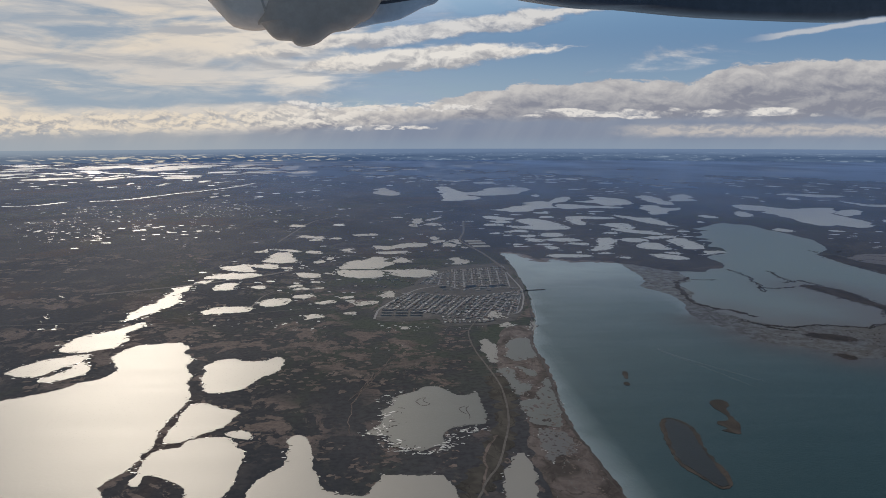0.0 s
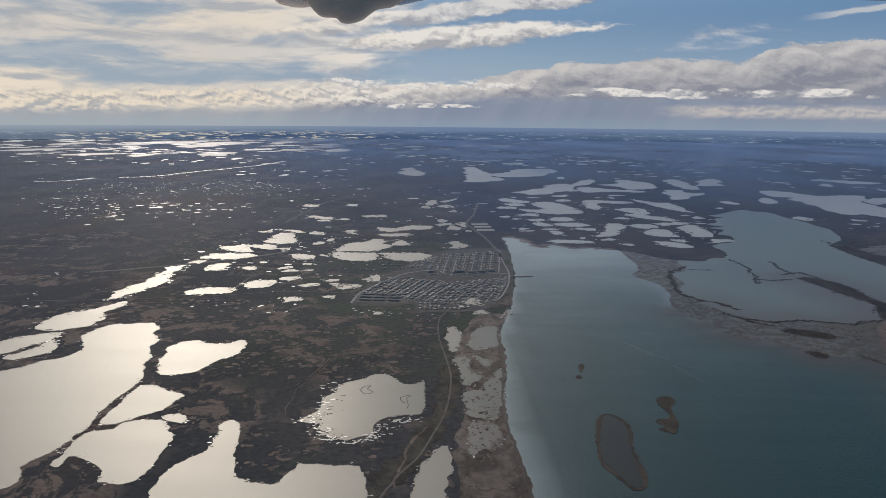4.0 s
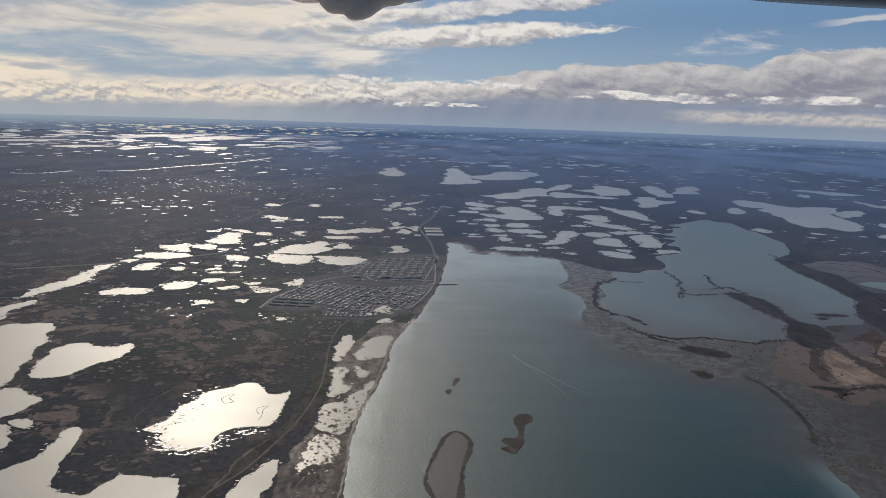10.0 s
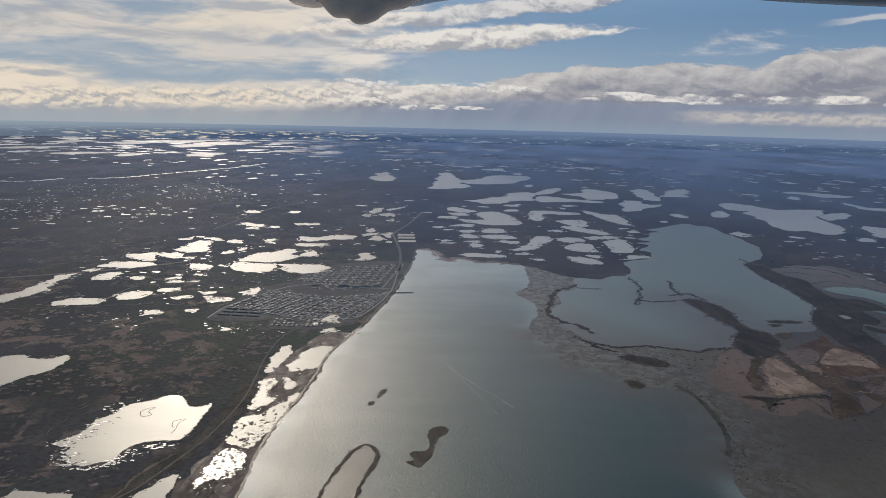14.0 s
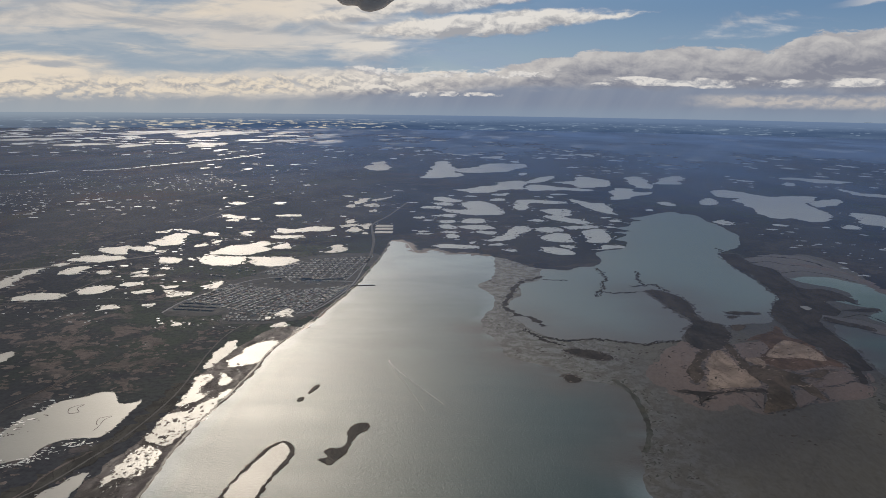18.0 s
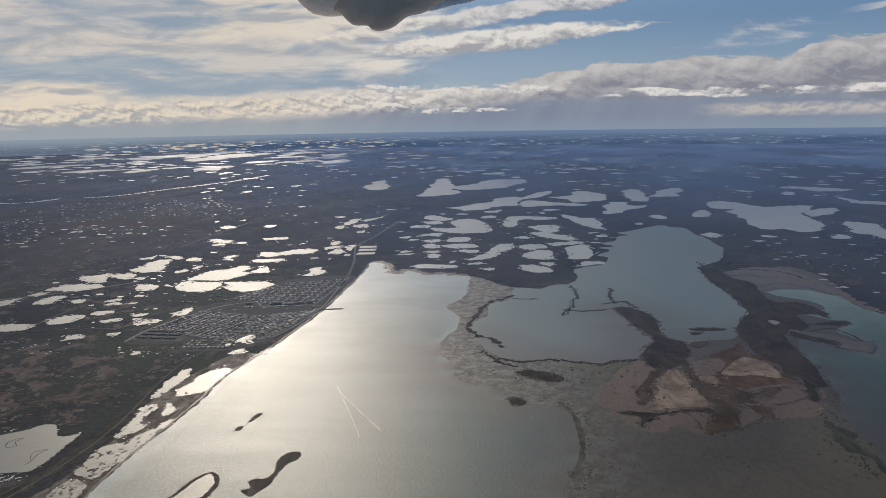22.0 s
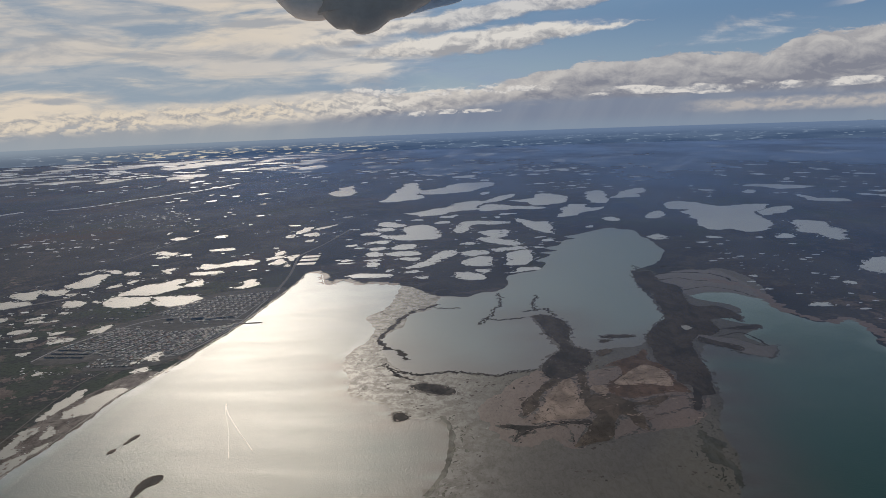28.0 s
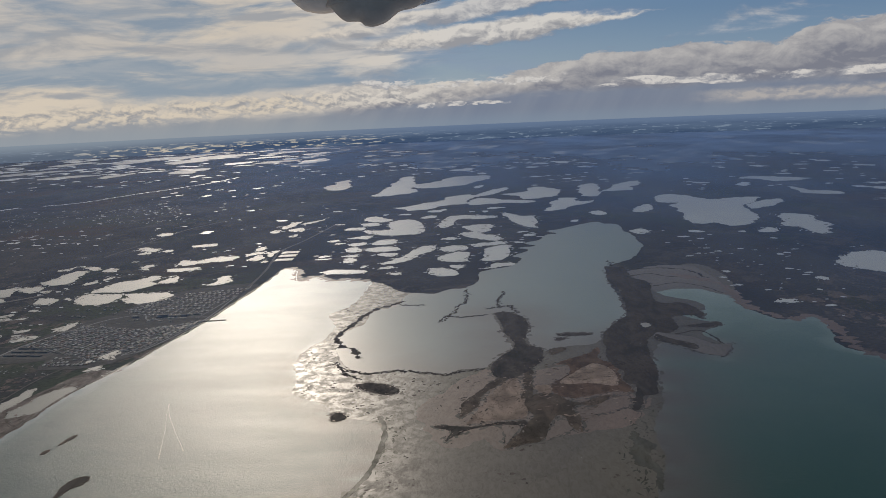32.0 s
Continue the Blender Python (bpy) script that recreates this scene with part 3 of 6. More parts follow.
lake([(174.4, 489.7), (183.7, 487.3), (190.1, 479.6), (192.4, 470.6), (190.5, 463.9), (179.1, 466.2), (175.6, 476.8)], "narrow grey lake among the bogs north of the bay", 0.8, 0.11, water=CALM)
lake([(187, 495), (193, 498), (195, 490), (192, 485)], "small grey lake among the bogs north of the bay", 0.8, 0.11, water=CALM)
lake([(199, 571), (212, 578), (224, 579), (222, 569), (210, 563), (202, 558)], "narrow grey lake among the bogs north of the bay", 0.9, 0.11, water=CALM)
lake([(210, 553), (221, 564), (225, 561), (225, 545), (224, 527), (221, 512), (213, 507), (207, 511), (208, 530)], "narrow grey lake among the bogs north of the bay", 0.9, 0.11, water=CALM)
lake([(224, 735), (234, 726), (243, 709), (252, 708), (252, 678), (252, 647), (252, 638), (245, 641), (240, 652), (232, 684), (230, 710)], "broad grey lake among the bogs north of the bay", 1.1, 0.11, water=CALM)
lake([(204, 482), (211, 486), (214, 497), (223, 498), (228, 496), (226, 490), (215, 485)], "narrow grey lake among the bogs north of the bay", 0.8, 0.11, water=CALM)
lake([(141.7, 495.4), (148.8, 500.8), (152, 496.7), (147.1, 491.3)], "small grey lake among the bogs north of the bay", 0.8, 0.11, water=CALM)
lake([(150.7, 476.5), (155.8, 481.5), (157.5, 476.1), (154.1, 471)], "small grey lake among the bogs north of the bay", 0.8, 0.11, water=CALM)
lake([(32, 685), (35, 714), (41, 721), (43, 702), (38, 681)], "small bright pond on the plain beyond the settling ponds", 1.1, 0.11, water=POND)
lake([(43, 673), (49, 687), (56, 675), (55, 662), (45, 666)], "small bright pond on the plain beyond the settling ponds", 1.1, 0.11, water=POND)
lake([(44, 713), (54, 724), (60, 740), (62, 748), (57, 720), (49, 701)], "narrow bright pond on the plain beyond the settling ponds", 1.2, 0.11, water=POND)
lake([(28, 664), (33, 677), (36, 663), (32, 657)], "small bright pond on the plain beyond the settling ponds", 1.1, 0.11, water=POND)
lake([(50, 639), (56, 645), (57, 633), (52, 633)], "small bright pond on the plain beyond the settling ponds", 1.0, 0.11, water=POND)
lake([(39, 558), (42, 567), (49, 569), (48, 560), (42, 555)], "small bright pond on the plain beyond the settling ponds", 0.9, 0.11, water=POND)
lake([(46, 541), (49, 555), (53, 550), (55, 536), (50, 534)], "small bright pond on the plain beyond the settling ponds", 0.9, 0.11, water=POND)
lake([(56, 554), (54, 569), (59, 571), (60, 556), (59, 547)], "small bright pond on the plain beyond the settling ponds", 0.9, 0.11, water=POND)
lake([(58, 529), (60, 536), (62, 529), (60, 525)], "small bright pond on the plain beyond the settling ponds", 0.8, 0.11, water=POND)
lake([(40, 580), (44, 591), (47, 580), (44, 572)], "small bright pond on the plain beyond the settling ponds", 0.9, 0.11, water=POND)
lake([(44.3, 460), (46.4, 470), (44.8, 480.6), (49.7, 484), (56.5, 469.5), (54.1, 461.1)], "narrow bright lake on the wet plain north-west of the town", 0.8, 0.11, water=POND)
lake([(-1, 533), (-1, 544), (6, 539), (14, 548), (20, 554), (35, 553), (35, 544), (29, 533), (23, 534), (15, 530), (7, 522)], "broad bright lake on the wet plain north-west of the town", 0.9, 0.11, water=POND)
lake([(0, 512), (7, 516), (18, 517), (23, 511), (14, 505), (5, 504)], "narrow bright lake on the wet plain north-west of the town", 0.8, 0.11, water=POND)
lake([(-18, 606), (-8, 611), (-1, 614), (2, 602), (-8, 600), (-14, 600)], "narrow bright lake on the wet plain north-west of the town", 1.0, 0.11, water=POND)
lake([(-73, 673), (-67, 683), (-59, 675), (-61, 665), (-69, 666)], "small bright lake on the wet plain north-west of the town", 1.1, 0.11, water=POND)
lake([(-58, 601), (-54, 606), (-44, 597), (-40, 600), (-37, 586), (-47, 587)], "narrow bright lake on the wet plain north-west of the town", 1.0, 0.11, water=POND)
lake([(-48, 579), (-41, 584), (-38, 576), (-45, 574)], "small bright lake on the wet plain north-west of the town", 1.0, 0.11, water=POND)
lake([(-33, 586), (-29, 591), (-25, 585), (-28, 580)], "small bright lake on the wet plain north-west of the town", 1.0, 0.11, water=POND)
lake([(-23, 524), (-19, 532), (-16, 528), (-17, 519), (-14, 515), (-16, 511)], "small bright lake on the wet plain north-west of the town", 0.9, 0.11, water=POND)
lake([(-20.1, 430.7), (-21.5, 442.7), (-17.7, 445.6), (-10.5, 443.7), (-3.8, 443.3), (1.3, 444.6), (3.2, 436.9), (4.6, 425.3), (-1.4, 418.6), (-10.9, 419), (-16.6, 423.4)], "broad bright lake on the wet plain north-west of the town", 0.7, 0.11, water=POND)
lake([(-19.9, 448.8), (-20.2, 458.4), (-18.3, 470), (-13.6, 476.8), (-7.1, 483.5), (-2.2, 490.6), (2.9, 494.1), (7.3, 482.7), (4.7, 474), (11, 470.2), (11.3, 463.4), (5.3, 455.5), (2.4, 449.2), (-6.6, 446.6), (-13.9, 448.5)], "broad bright lake on the wet plain north-west of the town", 0.8, 0.11, water=POND)
lake([(6.7, 429.5), (7.6, 435.3), (3.3, 441.5), (12.2, 444.1), (11.8, 448.8), (15.5, 440.9), (23.8, 443.5), (29.1, 441.7), (34, 435.5), (31.6, 426.9), (28.5, 421.4), (22, 417.5), (13.3, 420.7)], "broad bright lake on the wet plain north-west of the town", 0.7, 0.11, water=POND)
lake([(10.5, 475.4), (12.7, 482.4), (15.5, 491.5), (20.7, 471.4), (15, 468.3), (10.5, 468.5)], "narrow bright lake on the wet plain north-west of the town", 0.8, 0.11, water=POND)
lake([(-36.6, 472.8), (-34, 479.6), (-31.1, 481.3), (-29.8, 475.9), (-33.5, 469.1)], "small bright lake on the wet plain north-west of the town", 0.8, 0.11, water=POND)
lake([(-31, 487), (-27, 496), (-25, 488), (-28, 483)], "small bright lake on the wet plain north-west of the town", 0.8, 0.11, water=POND)
lake([(-44, 515), (-42, 523), (-36, 520), (-37, 510), (-42, 512)], "small bright lake on the wet plain north-west of the town", 0.9, 0.11, water=POND)
lake([(-68, 480), (-67, 491), (-66, 504), (-64, 516), (-61, 518), (-54, 517), (-53, 505), (-52, 495), (-47, 480), (-53, 474), (-62, 474)], "broad bright lake on the wet plain north-west of the town", 0.8, 0.11, water=POND)
lake([(-80, 521), (-75, 527), (-72, 533), (-71, 520), (-76, 517)], "narrow bright lake on the wet plain north-west of the town", 0.9, 0.11, water=POND)
lake([(-65, 531), (-54, 528), (-48, 519), (-55, 519)], "narrow bright lake on the wet plain north-west of the town", 0.9, 0.11, water=POND)
lake([(-71.9, 466.1), (-66.4, 469.2), (-60.4, 468.9), (-56.3, 461.9), (-56, 453.8), (-63.7, 455.7)], "narrow bright lake on the wet plain north-west of the town", 0.8, 0.11, water=POND)
lake([(-54, 456.9), (-48.5, 458.2), (-47.7, 451.7), (-51.5, 451.9)], "small bright lake on the wet plain north-west of the town", 0.8, 0.11, water=POND)
lake([(-89.7, 457.1), (-88.8, 461.9), (-83.5, 465), (-75.4, 469.6), (-71.2, 466), (-70.6, 456.1), (-68.4, 448), (-69.5, 443.4), (-78.7, 445.4), (-84.8, 452)], "narrow bright lake on the wet plain north-west of the town", 0.8, 0.11, water=POND)
lake([(-91.5, 426.8), (-88.2, 432.4), (-89.8, 438.4), (-78.9, 439.3), (-67.2, 438.8), (-61.6, 434.1), (-65.5, 425.6), (-74.5, 421.8), (-85.8, 422.3)], "broad bright lake on the wet plain north-west of the town", 0.7, 0.11, water=POND)
lake([(-41.9, 427.4), (-44.2, 436.2), (-39.6, 439), (-32.7, 434.2), (-29.7, 425.4), (-33.6, 421.4), (-38.4, 421.6)], "narrow bright lake on the wet plain north-west of the town", 0.7, 0.11, water=POND)
lake([(-93.1, 413), (-89.9, 418.3), (-85.8, 415.4), (-87.6, 408.8)], "small bright lake on the wet plain north-west of the town", 0.7, 0.11, water=POND)
lake([(-28.5, 434), (-25.7, 436.8), (-24, 430.9)], "small bright lake on the wet plain north-west of the town", 0.7, 0.11, water=POND)
lake([(-33.8, 409.2), (-28.8, 410.3), (-28.6, 406.4)], "small bright lake on the wet plain north-west of the town", 0.7, 0.11, water=POND)
lake([(324, 965), (341, 977), (341, 941), (331, 855), (324, 839), (313, 851), (315, 899)], "narrow grey lake on the dark plain north of the lagoon", 1.5, 0.11, water=CALM)
lake([(336, 883), (348, 913), (369, 966), (396, 991), (390, 955), (375, 909), (371, 891), (352, 887), (343, 889)], "narrow grey lake on the dark plain north of the lagoon", 1.5, 0.11, water=CALM)
lake([(264, 743), (272, 769), (272, 793), (288, 838), (304, 830), (300, 810), (311, 803), (317, 808), (311, 784), (294, 771), (281, 746), (270, 739)], "broad grey lake on the dark plain north of the lagoon", 1.3, 0.11, water=CALM)
lake([(302, 719), (312, 730), (316, 713), (316, 701), (306, 702)], "narrow grey lake on the dark plain north of the lagoon", 1.2, 0.11, water=CALM)
lake([(340, 719), (351, 751), (363, 759), (361, 737), (354, 713), (343, 710)], "narrow grey lake on the dark plain north of the lagoon", 1.2, 0.11, water=CALM)
lake([(380, 815), (393, 835), (404, 834), (413, 816), (419, 795), (426, 780), (445, 787), (462, 790), (472, 784), (458, 752), (441, 728), (435, 701), (434, 682), (428, 654), (418, 629), (403, 615), (394, 619), (388, 632), (378, 629), (371, 636), (371, 653), (375, 677), (379, 714), (382, 752), (394, 764), (381, 766), (375, 781)], "broad grey lake on the dark plain north of the lagoon", 1.3, 0.11, water=CALM)
lake([(443, 728), (459, 752), (474, 764), (488, 767), (481, 745), (462, 718), (451, 715), (439, 704)], "narrow grey lake on the dark plain north of the lagoon", 1.3, 0.11, water=CALM)
lake([(445, 659), (456, 672), (464, 664), (470, 657), (466, 641), (464, 619), (467, 609), (445, 565), (440, 573), (441, 597), (433, 607), (435, 621), (442, 640)], "broad grey lake on the dark plain north of the lagoon", 1.1, 0.11, water=CALM)
lake([(318, 610), (328, 616), (332, 606), (326, 593), (319, 596)], "narrow grey lake on the dark plain north of the lagoon", 1.0, 0.11, water=CALM)
lake([(510, 973), (531, 993), (544, 983), (560, 973), (579, 954), (585, 939), (564, 928), (540, 925), (533, 947), (523, 963)], "broad grey lake on the dark plain north of the lagoon", 1.7, 0.11, water=CALM)
lake([(487, 906), (504, 931), (506, 910), (492, 886)], "small grey lake on the dark plain north of the lagoon", 1.6, 0.11, water=CALM)
lake([(531, 868), (536, 844), (537, 822), (553, 820), (559, 798), (549, 789), (531, 796), (522, 813)], "broad grey lake on the dark plain north of the lagoon", 1.5, 0.11, water=CALM)
lake([(410, 594), (419, 602), (421, 591), (415, 580), (406, 581)], "small grey lake on the dark plain north of the lagoon", 1.1, 0.11, water=CALM)
lake([(280, 672), (289, 678), (285, 664)], "small grey lake on the dark plain north of the lagoon", 1.1, 0.11, water=CALM)
lake([(45.8, 273.8), (50.7, 284.6), (56.1, 285.1), (55.3, 271.5), (55.0, 264.0), (53.6, 259.5), (51.5, 258.6), (46.7, 255.9), (45.1, 258.6)], "pale wet flat behind the beach ridge", 0.35, 0.24, water=SHALLOW)
lake([(39.4, 247.8), (43.7, 246.7), (43.5, 239.3), (43.4, 232.7), (47.5, 230.2), (43.1, 222.4), (40.1, 221.7), (40.0, 235.1)], "long pale wet flat beside the shore road", 0.35, 0.24, water=SHALLOW)
lake([(45.1, 250.5), (47.8, 247.8), (50.8, 243.7), (50.2, 238.7), (47.7, 239.4), (45.6, 247.3)], "small bright pool among brown gravel", 0.35, 0.24, water=SHALLOW)
lake([(40.3, 215.0), (43.9, 216.6), (47.1, 223.1), (50.4, 229.9), (51.6, 235.2), (53.8, 233.9), (51.8, 223.7), (52.4, 221.6), (50.3, 207.0), (48.3, 198.9), (48.0, 194.2), (44.2, 195.3), (41.0, 197.1), (40.2, 204.5)], "broad wet grey flat in the foreshore", 0.35, 0.24, water=SHALLOW)
lake([(41.0, 193.2), (46.5, 192.0), (48.4, 186.7), (47.3, 177.3), (42.9, 176.4), (39.6, 171.7), (39.6, 180.6)], "thin film of water over brown silt", 0.35, 0.24, water=RILL)
ponds([(-76, 398, 6.7, 9.6, 7), (-59, 397, 3.9, 5.5, 7), (-41, 398, 4.5, 3.4, 7), (-37, 390, 4.9, 4, 6), (-28, 392, 2.2, 2.7, 6)], "bright pond on the wet plain by the runway", POND)
ponds([(-67.5, 343.5, 12, 7.2, 6), (-44.5, 359.5, 8.1, 12.4, 6), (-34, 371, 5.2, 4.8, 6), (-22, 358, 6.1, 4.5, 6), (-13.5, 368, 3.1, 3.5, 6), (-5, 353, 5, 3.8, 6), (-11.5, 360, 2.6, 2.3, 6), (-26.5, 328.5, 4, 4.7, 5), (-11, 334, 2.9, 2.4, 5), (6.5, 370.5, 3.2, 7.2, 6), (47.5, 323, 1.4, 2.8, 5), (51, 325.5, 2.4, 4.6, 5), (51.5, 306, 2.7, 3.3, 5), (11, 305, 1.8, 2.5, 5)], "bright pond on the wet plain near the town", POND)
ponds([(350, 383, 6.3, 3.2, -7), (387, 429, 3.3, 4, -9)], "grey pond on the eastern plain", CALM)
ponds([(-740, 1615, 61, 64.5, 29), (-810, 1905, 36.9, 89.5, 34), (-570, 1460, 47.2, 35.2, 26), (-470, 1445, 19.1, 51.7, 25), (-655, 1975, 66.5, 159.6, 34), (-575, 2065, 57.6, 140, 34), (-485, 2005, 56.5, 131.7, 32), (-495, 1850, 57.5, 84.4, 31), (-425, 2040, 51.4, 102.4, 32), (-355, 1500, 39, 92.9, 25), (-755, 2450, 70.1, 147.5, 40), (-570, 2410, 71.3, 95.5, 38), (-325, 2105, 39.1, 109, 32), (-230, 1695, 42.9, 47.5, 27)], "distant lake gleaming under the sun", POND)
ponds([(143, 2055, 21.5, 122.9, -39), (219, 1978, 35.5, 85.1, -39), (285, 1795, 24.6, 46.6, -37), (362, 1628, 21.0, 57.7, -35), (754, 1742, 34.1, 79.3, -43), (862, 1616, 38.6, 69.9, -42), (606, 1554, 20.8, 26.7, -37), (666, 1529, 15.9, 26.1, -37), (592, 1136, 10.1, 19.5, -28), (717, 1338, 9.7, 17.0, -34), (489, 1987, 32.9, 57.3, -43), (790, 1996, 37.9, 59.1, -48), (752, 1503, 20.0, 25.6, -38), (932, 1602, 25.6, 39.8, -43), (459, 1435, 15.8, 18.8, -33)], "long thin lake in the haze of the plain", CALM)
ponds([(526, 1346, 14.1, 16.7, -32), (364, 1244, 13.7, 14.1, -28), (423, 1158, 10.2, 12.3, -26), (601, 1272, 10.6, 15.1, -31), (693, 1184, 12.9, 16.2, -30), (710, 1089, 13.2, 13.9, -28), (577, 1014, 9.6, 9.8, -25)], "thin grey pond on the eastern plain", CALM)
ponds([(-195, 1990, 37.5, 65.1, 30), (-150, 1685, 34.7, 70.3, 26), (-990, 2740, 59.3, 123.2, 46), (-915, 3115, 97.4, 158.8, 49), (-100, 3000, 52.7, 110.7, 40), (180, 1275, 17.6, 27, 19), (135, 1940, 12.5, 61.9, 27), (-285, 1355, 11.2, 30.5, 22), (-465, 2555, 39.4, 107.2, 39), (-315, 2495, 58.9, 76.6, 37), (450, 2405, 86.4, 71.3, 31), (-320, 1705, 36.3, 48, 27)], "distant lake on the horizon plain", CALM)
lake([(1.25, 372.75), (6.25, 383.25), (8.5, 375), (4.25, 366)], "small bright pond at the edge of town", 0.5, 0.2, water=POND)
lake([(-10.5, 354.5), (-1.75, 359), (1, 354), (-7.5, 348.5)], "flat bright pond beside the west road", 0.5, 0.2, water=POND)
lake([(48.3, 330.2), (50.5, 332.4), (52.7, 328.7), (52.6, 323.0), (54.8, 319.5), (51.9, 318.3), (48.8, 322.6)], "notched bright pond south of the town", 0.5, 0.2, water=POND)
lake([(43.3, 317.5), (44.7, 319.4), (46.0, 316.8), (44.6, 314.9)], "tiny bright pool south of the town", 0.5, 0.2, water=POND)
lake([(49, 307.75), (53.25, 311.25), (54, 306.5), (50.25, 304)], "oval bright pond between road and beach", 0.5, 0.2, water=POND)


def scatter(name, label, patches, seed, mat=CALM, flat=(0.6, 1.8), z0=0.03, category="ponds"):
    """Many small waters as one mesh. A patch: four corners, a count, and the least and greatest width."""
    rng = random.Random(seed)
    verts, faces = [], []
    for a, b, c, d, count, lo, hi in patches:
        for _ in range(count):
            u, v = rng.random(), rng.random()
            x, y = ((p[0] * (1 - u) + p[1] * u) * (1 - v) + (p[3] * (1 - u) + p[2] * u) * v for p in zip(a, b, c, d))
            r = lo * (hi / lo) ** rng.random()
            if inside(x, y, BAY_SHORE) or inside(x, y, LAGOON) or inside(x, y, TOWN) or any(math.hypot(x - px, y - py) < pr + r for px, py, pr in LAKES):
                continue
            line = shoreline(pond_line(x, y, r, r * rng.uniform(*flat), rng.uniform(-12, 12), rng.random(), 7), r * 0.3, 0.26, rng.random(), 2)
            z = z0 + 0.00003 * len(faces) + 0.00001 * math.hypot(x, y)
            faces.append(tuple(range(len(verts), len(verts) + len(line))))
            verts += [(p[0], p[1], z) for p in line]
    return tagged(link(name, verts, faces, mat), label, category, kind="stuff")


TOWN = [(-0.2, 319.7), (0.6, 342.6), (8.0, 377.0), (-4.8, 392.9), (-14.6, 398.2), (-10.6, 417.0), (19.6, 415.7), (32.6, 440.3), (53.6, 456.5), (75.5, 458.1), (74.6, 409.6), (72.9, 380.6), (66.9, 348.1), (60.4, 321.5), (49.1, 308.8), (36.7, 307.3), (27.2, 307.8), (24.8, 319.9), (13.4, 316.5)]
scatter("horizon_ponds", "countless bright ponds far out on the dark plain", [
    ((-665, 1350), (-125, 1600), (-315, 3050), (-1170, 2260), 340, 5, 26),
    ((-320, 2020), (110, 2285), (120, 3655), (-525, 3025), 110, 7, 26),
    ((-220, 1515), (1160, 2130), (2300, 4300), (-470, 2750), 300, 6, 28),
    ((-20, 1230), (350, 1360), (450, 1865), (-60, 1630), 70, 3, 12),
    ((100, 1150), (560, 1295), (720, 1745), (100, 1495), 90, 3, 15),
    ((485, 1235), (825, 1340), (1185, 2005), (660, 1785), 45, 5, 20),
    ((-1500, 1500), (-700, 1500), (-1300, 4000), (-2600, 3600), 150, 8, 36),
    ((420, 700), (900, 900), (1500, 1900), (620, 1100), 60, 5, 22),
    ((-560, 1150), (-150, 1180), (-250, 1450), (-800, 1350), 60, 1.5, 9),
    ((100, 720), (620, 820), (950, 1500), (100, 1400), 150, 1.5, 10),
    ((-200, 1000), (200, 1000), (300, 1500), (-300, 1500), 70, 2, 11)], 1)
scatter("tundra_pools", "countless small bright pools in boggy tundra", [
    ((-278, 708), (-95, 747), (-140, 920), (-355, 860), 230, 0.3, 1.9),
    ((-242, 580), (-188, 590), (-256, 737), (-322, 722), 150, 0.35, 2.1),
    ((-170, 746), (-88, 763), (-120, 900), (-215, 875), 90, 0.3, 1.9),
    ((60, 650), (330, 700), (420, 1150), (60, 1100), 230, 1.2, 8),
    ((330, 450), (560, 650), (700, 1100), (330, 900), 120, 0.9, 6),
    ((-320, 520), (-60, 560), (-80, 1000), (-480, 960), 150, 0.4, 3.5),
    ((-30, 496), (77, 511), (74, 619), (-54, 597), 40, 0.6, 3),
    ((-61, 666), (81, 693), (75, 1065), (-135, 1000), 50, 1, 6),
    ((-134, 311), (-81, 307), (-68, 389), (-153, 384), 110, 0.25, 1.6),
    ((-173, 586), (-91, 580), (-112, 692), (-210, 698), 40, 0.8, 4),
    ((-66, 286), (-16, 283), (-22, 327), (-79, 331), 90, 0.15, 0.9),
    ((-4, 181), (7, 180), (5, 199), (-6, 199), 60, 0.12, 0.7),
    ((-3, 173), (28, 171), (20, 186), (-4, 184), 50, 0.1, 0.5),
    ((-40, 236), (30, 231), (30, 283), (-52, 289), 16, 0.12, 0.7),
    ((-110, 400), (-20, 395), (-10, 470), (-90, 520), 70, 0.4, 2.4),
    ((90, 500), (230, 500), (270, 700), (80, 700), 190, 0.8, 6.5),
    ((345, 545), (454, 524), (363, 350), (335, 411), 70, 0.5, 3.2),
    ((0, 300), (45, 300), (40, 312), (0, 318), 30, 0.15, 0.8),
    ((-60, 340), (0, 345), (10, 400), (-50, 400), 30, 0.3, 1.6),
    ((0, 300), (40, 300), (40, 312), (0, 316), 12, 0.15, 0.5)], 2, CALM, (0.35, 1.0))


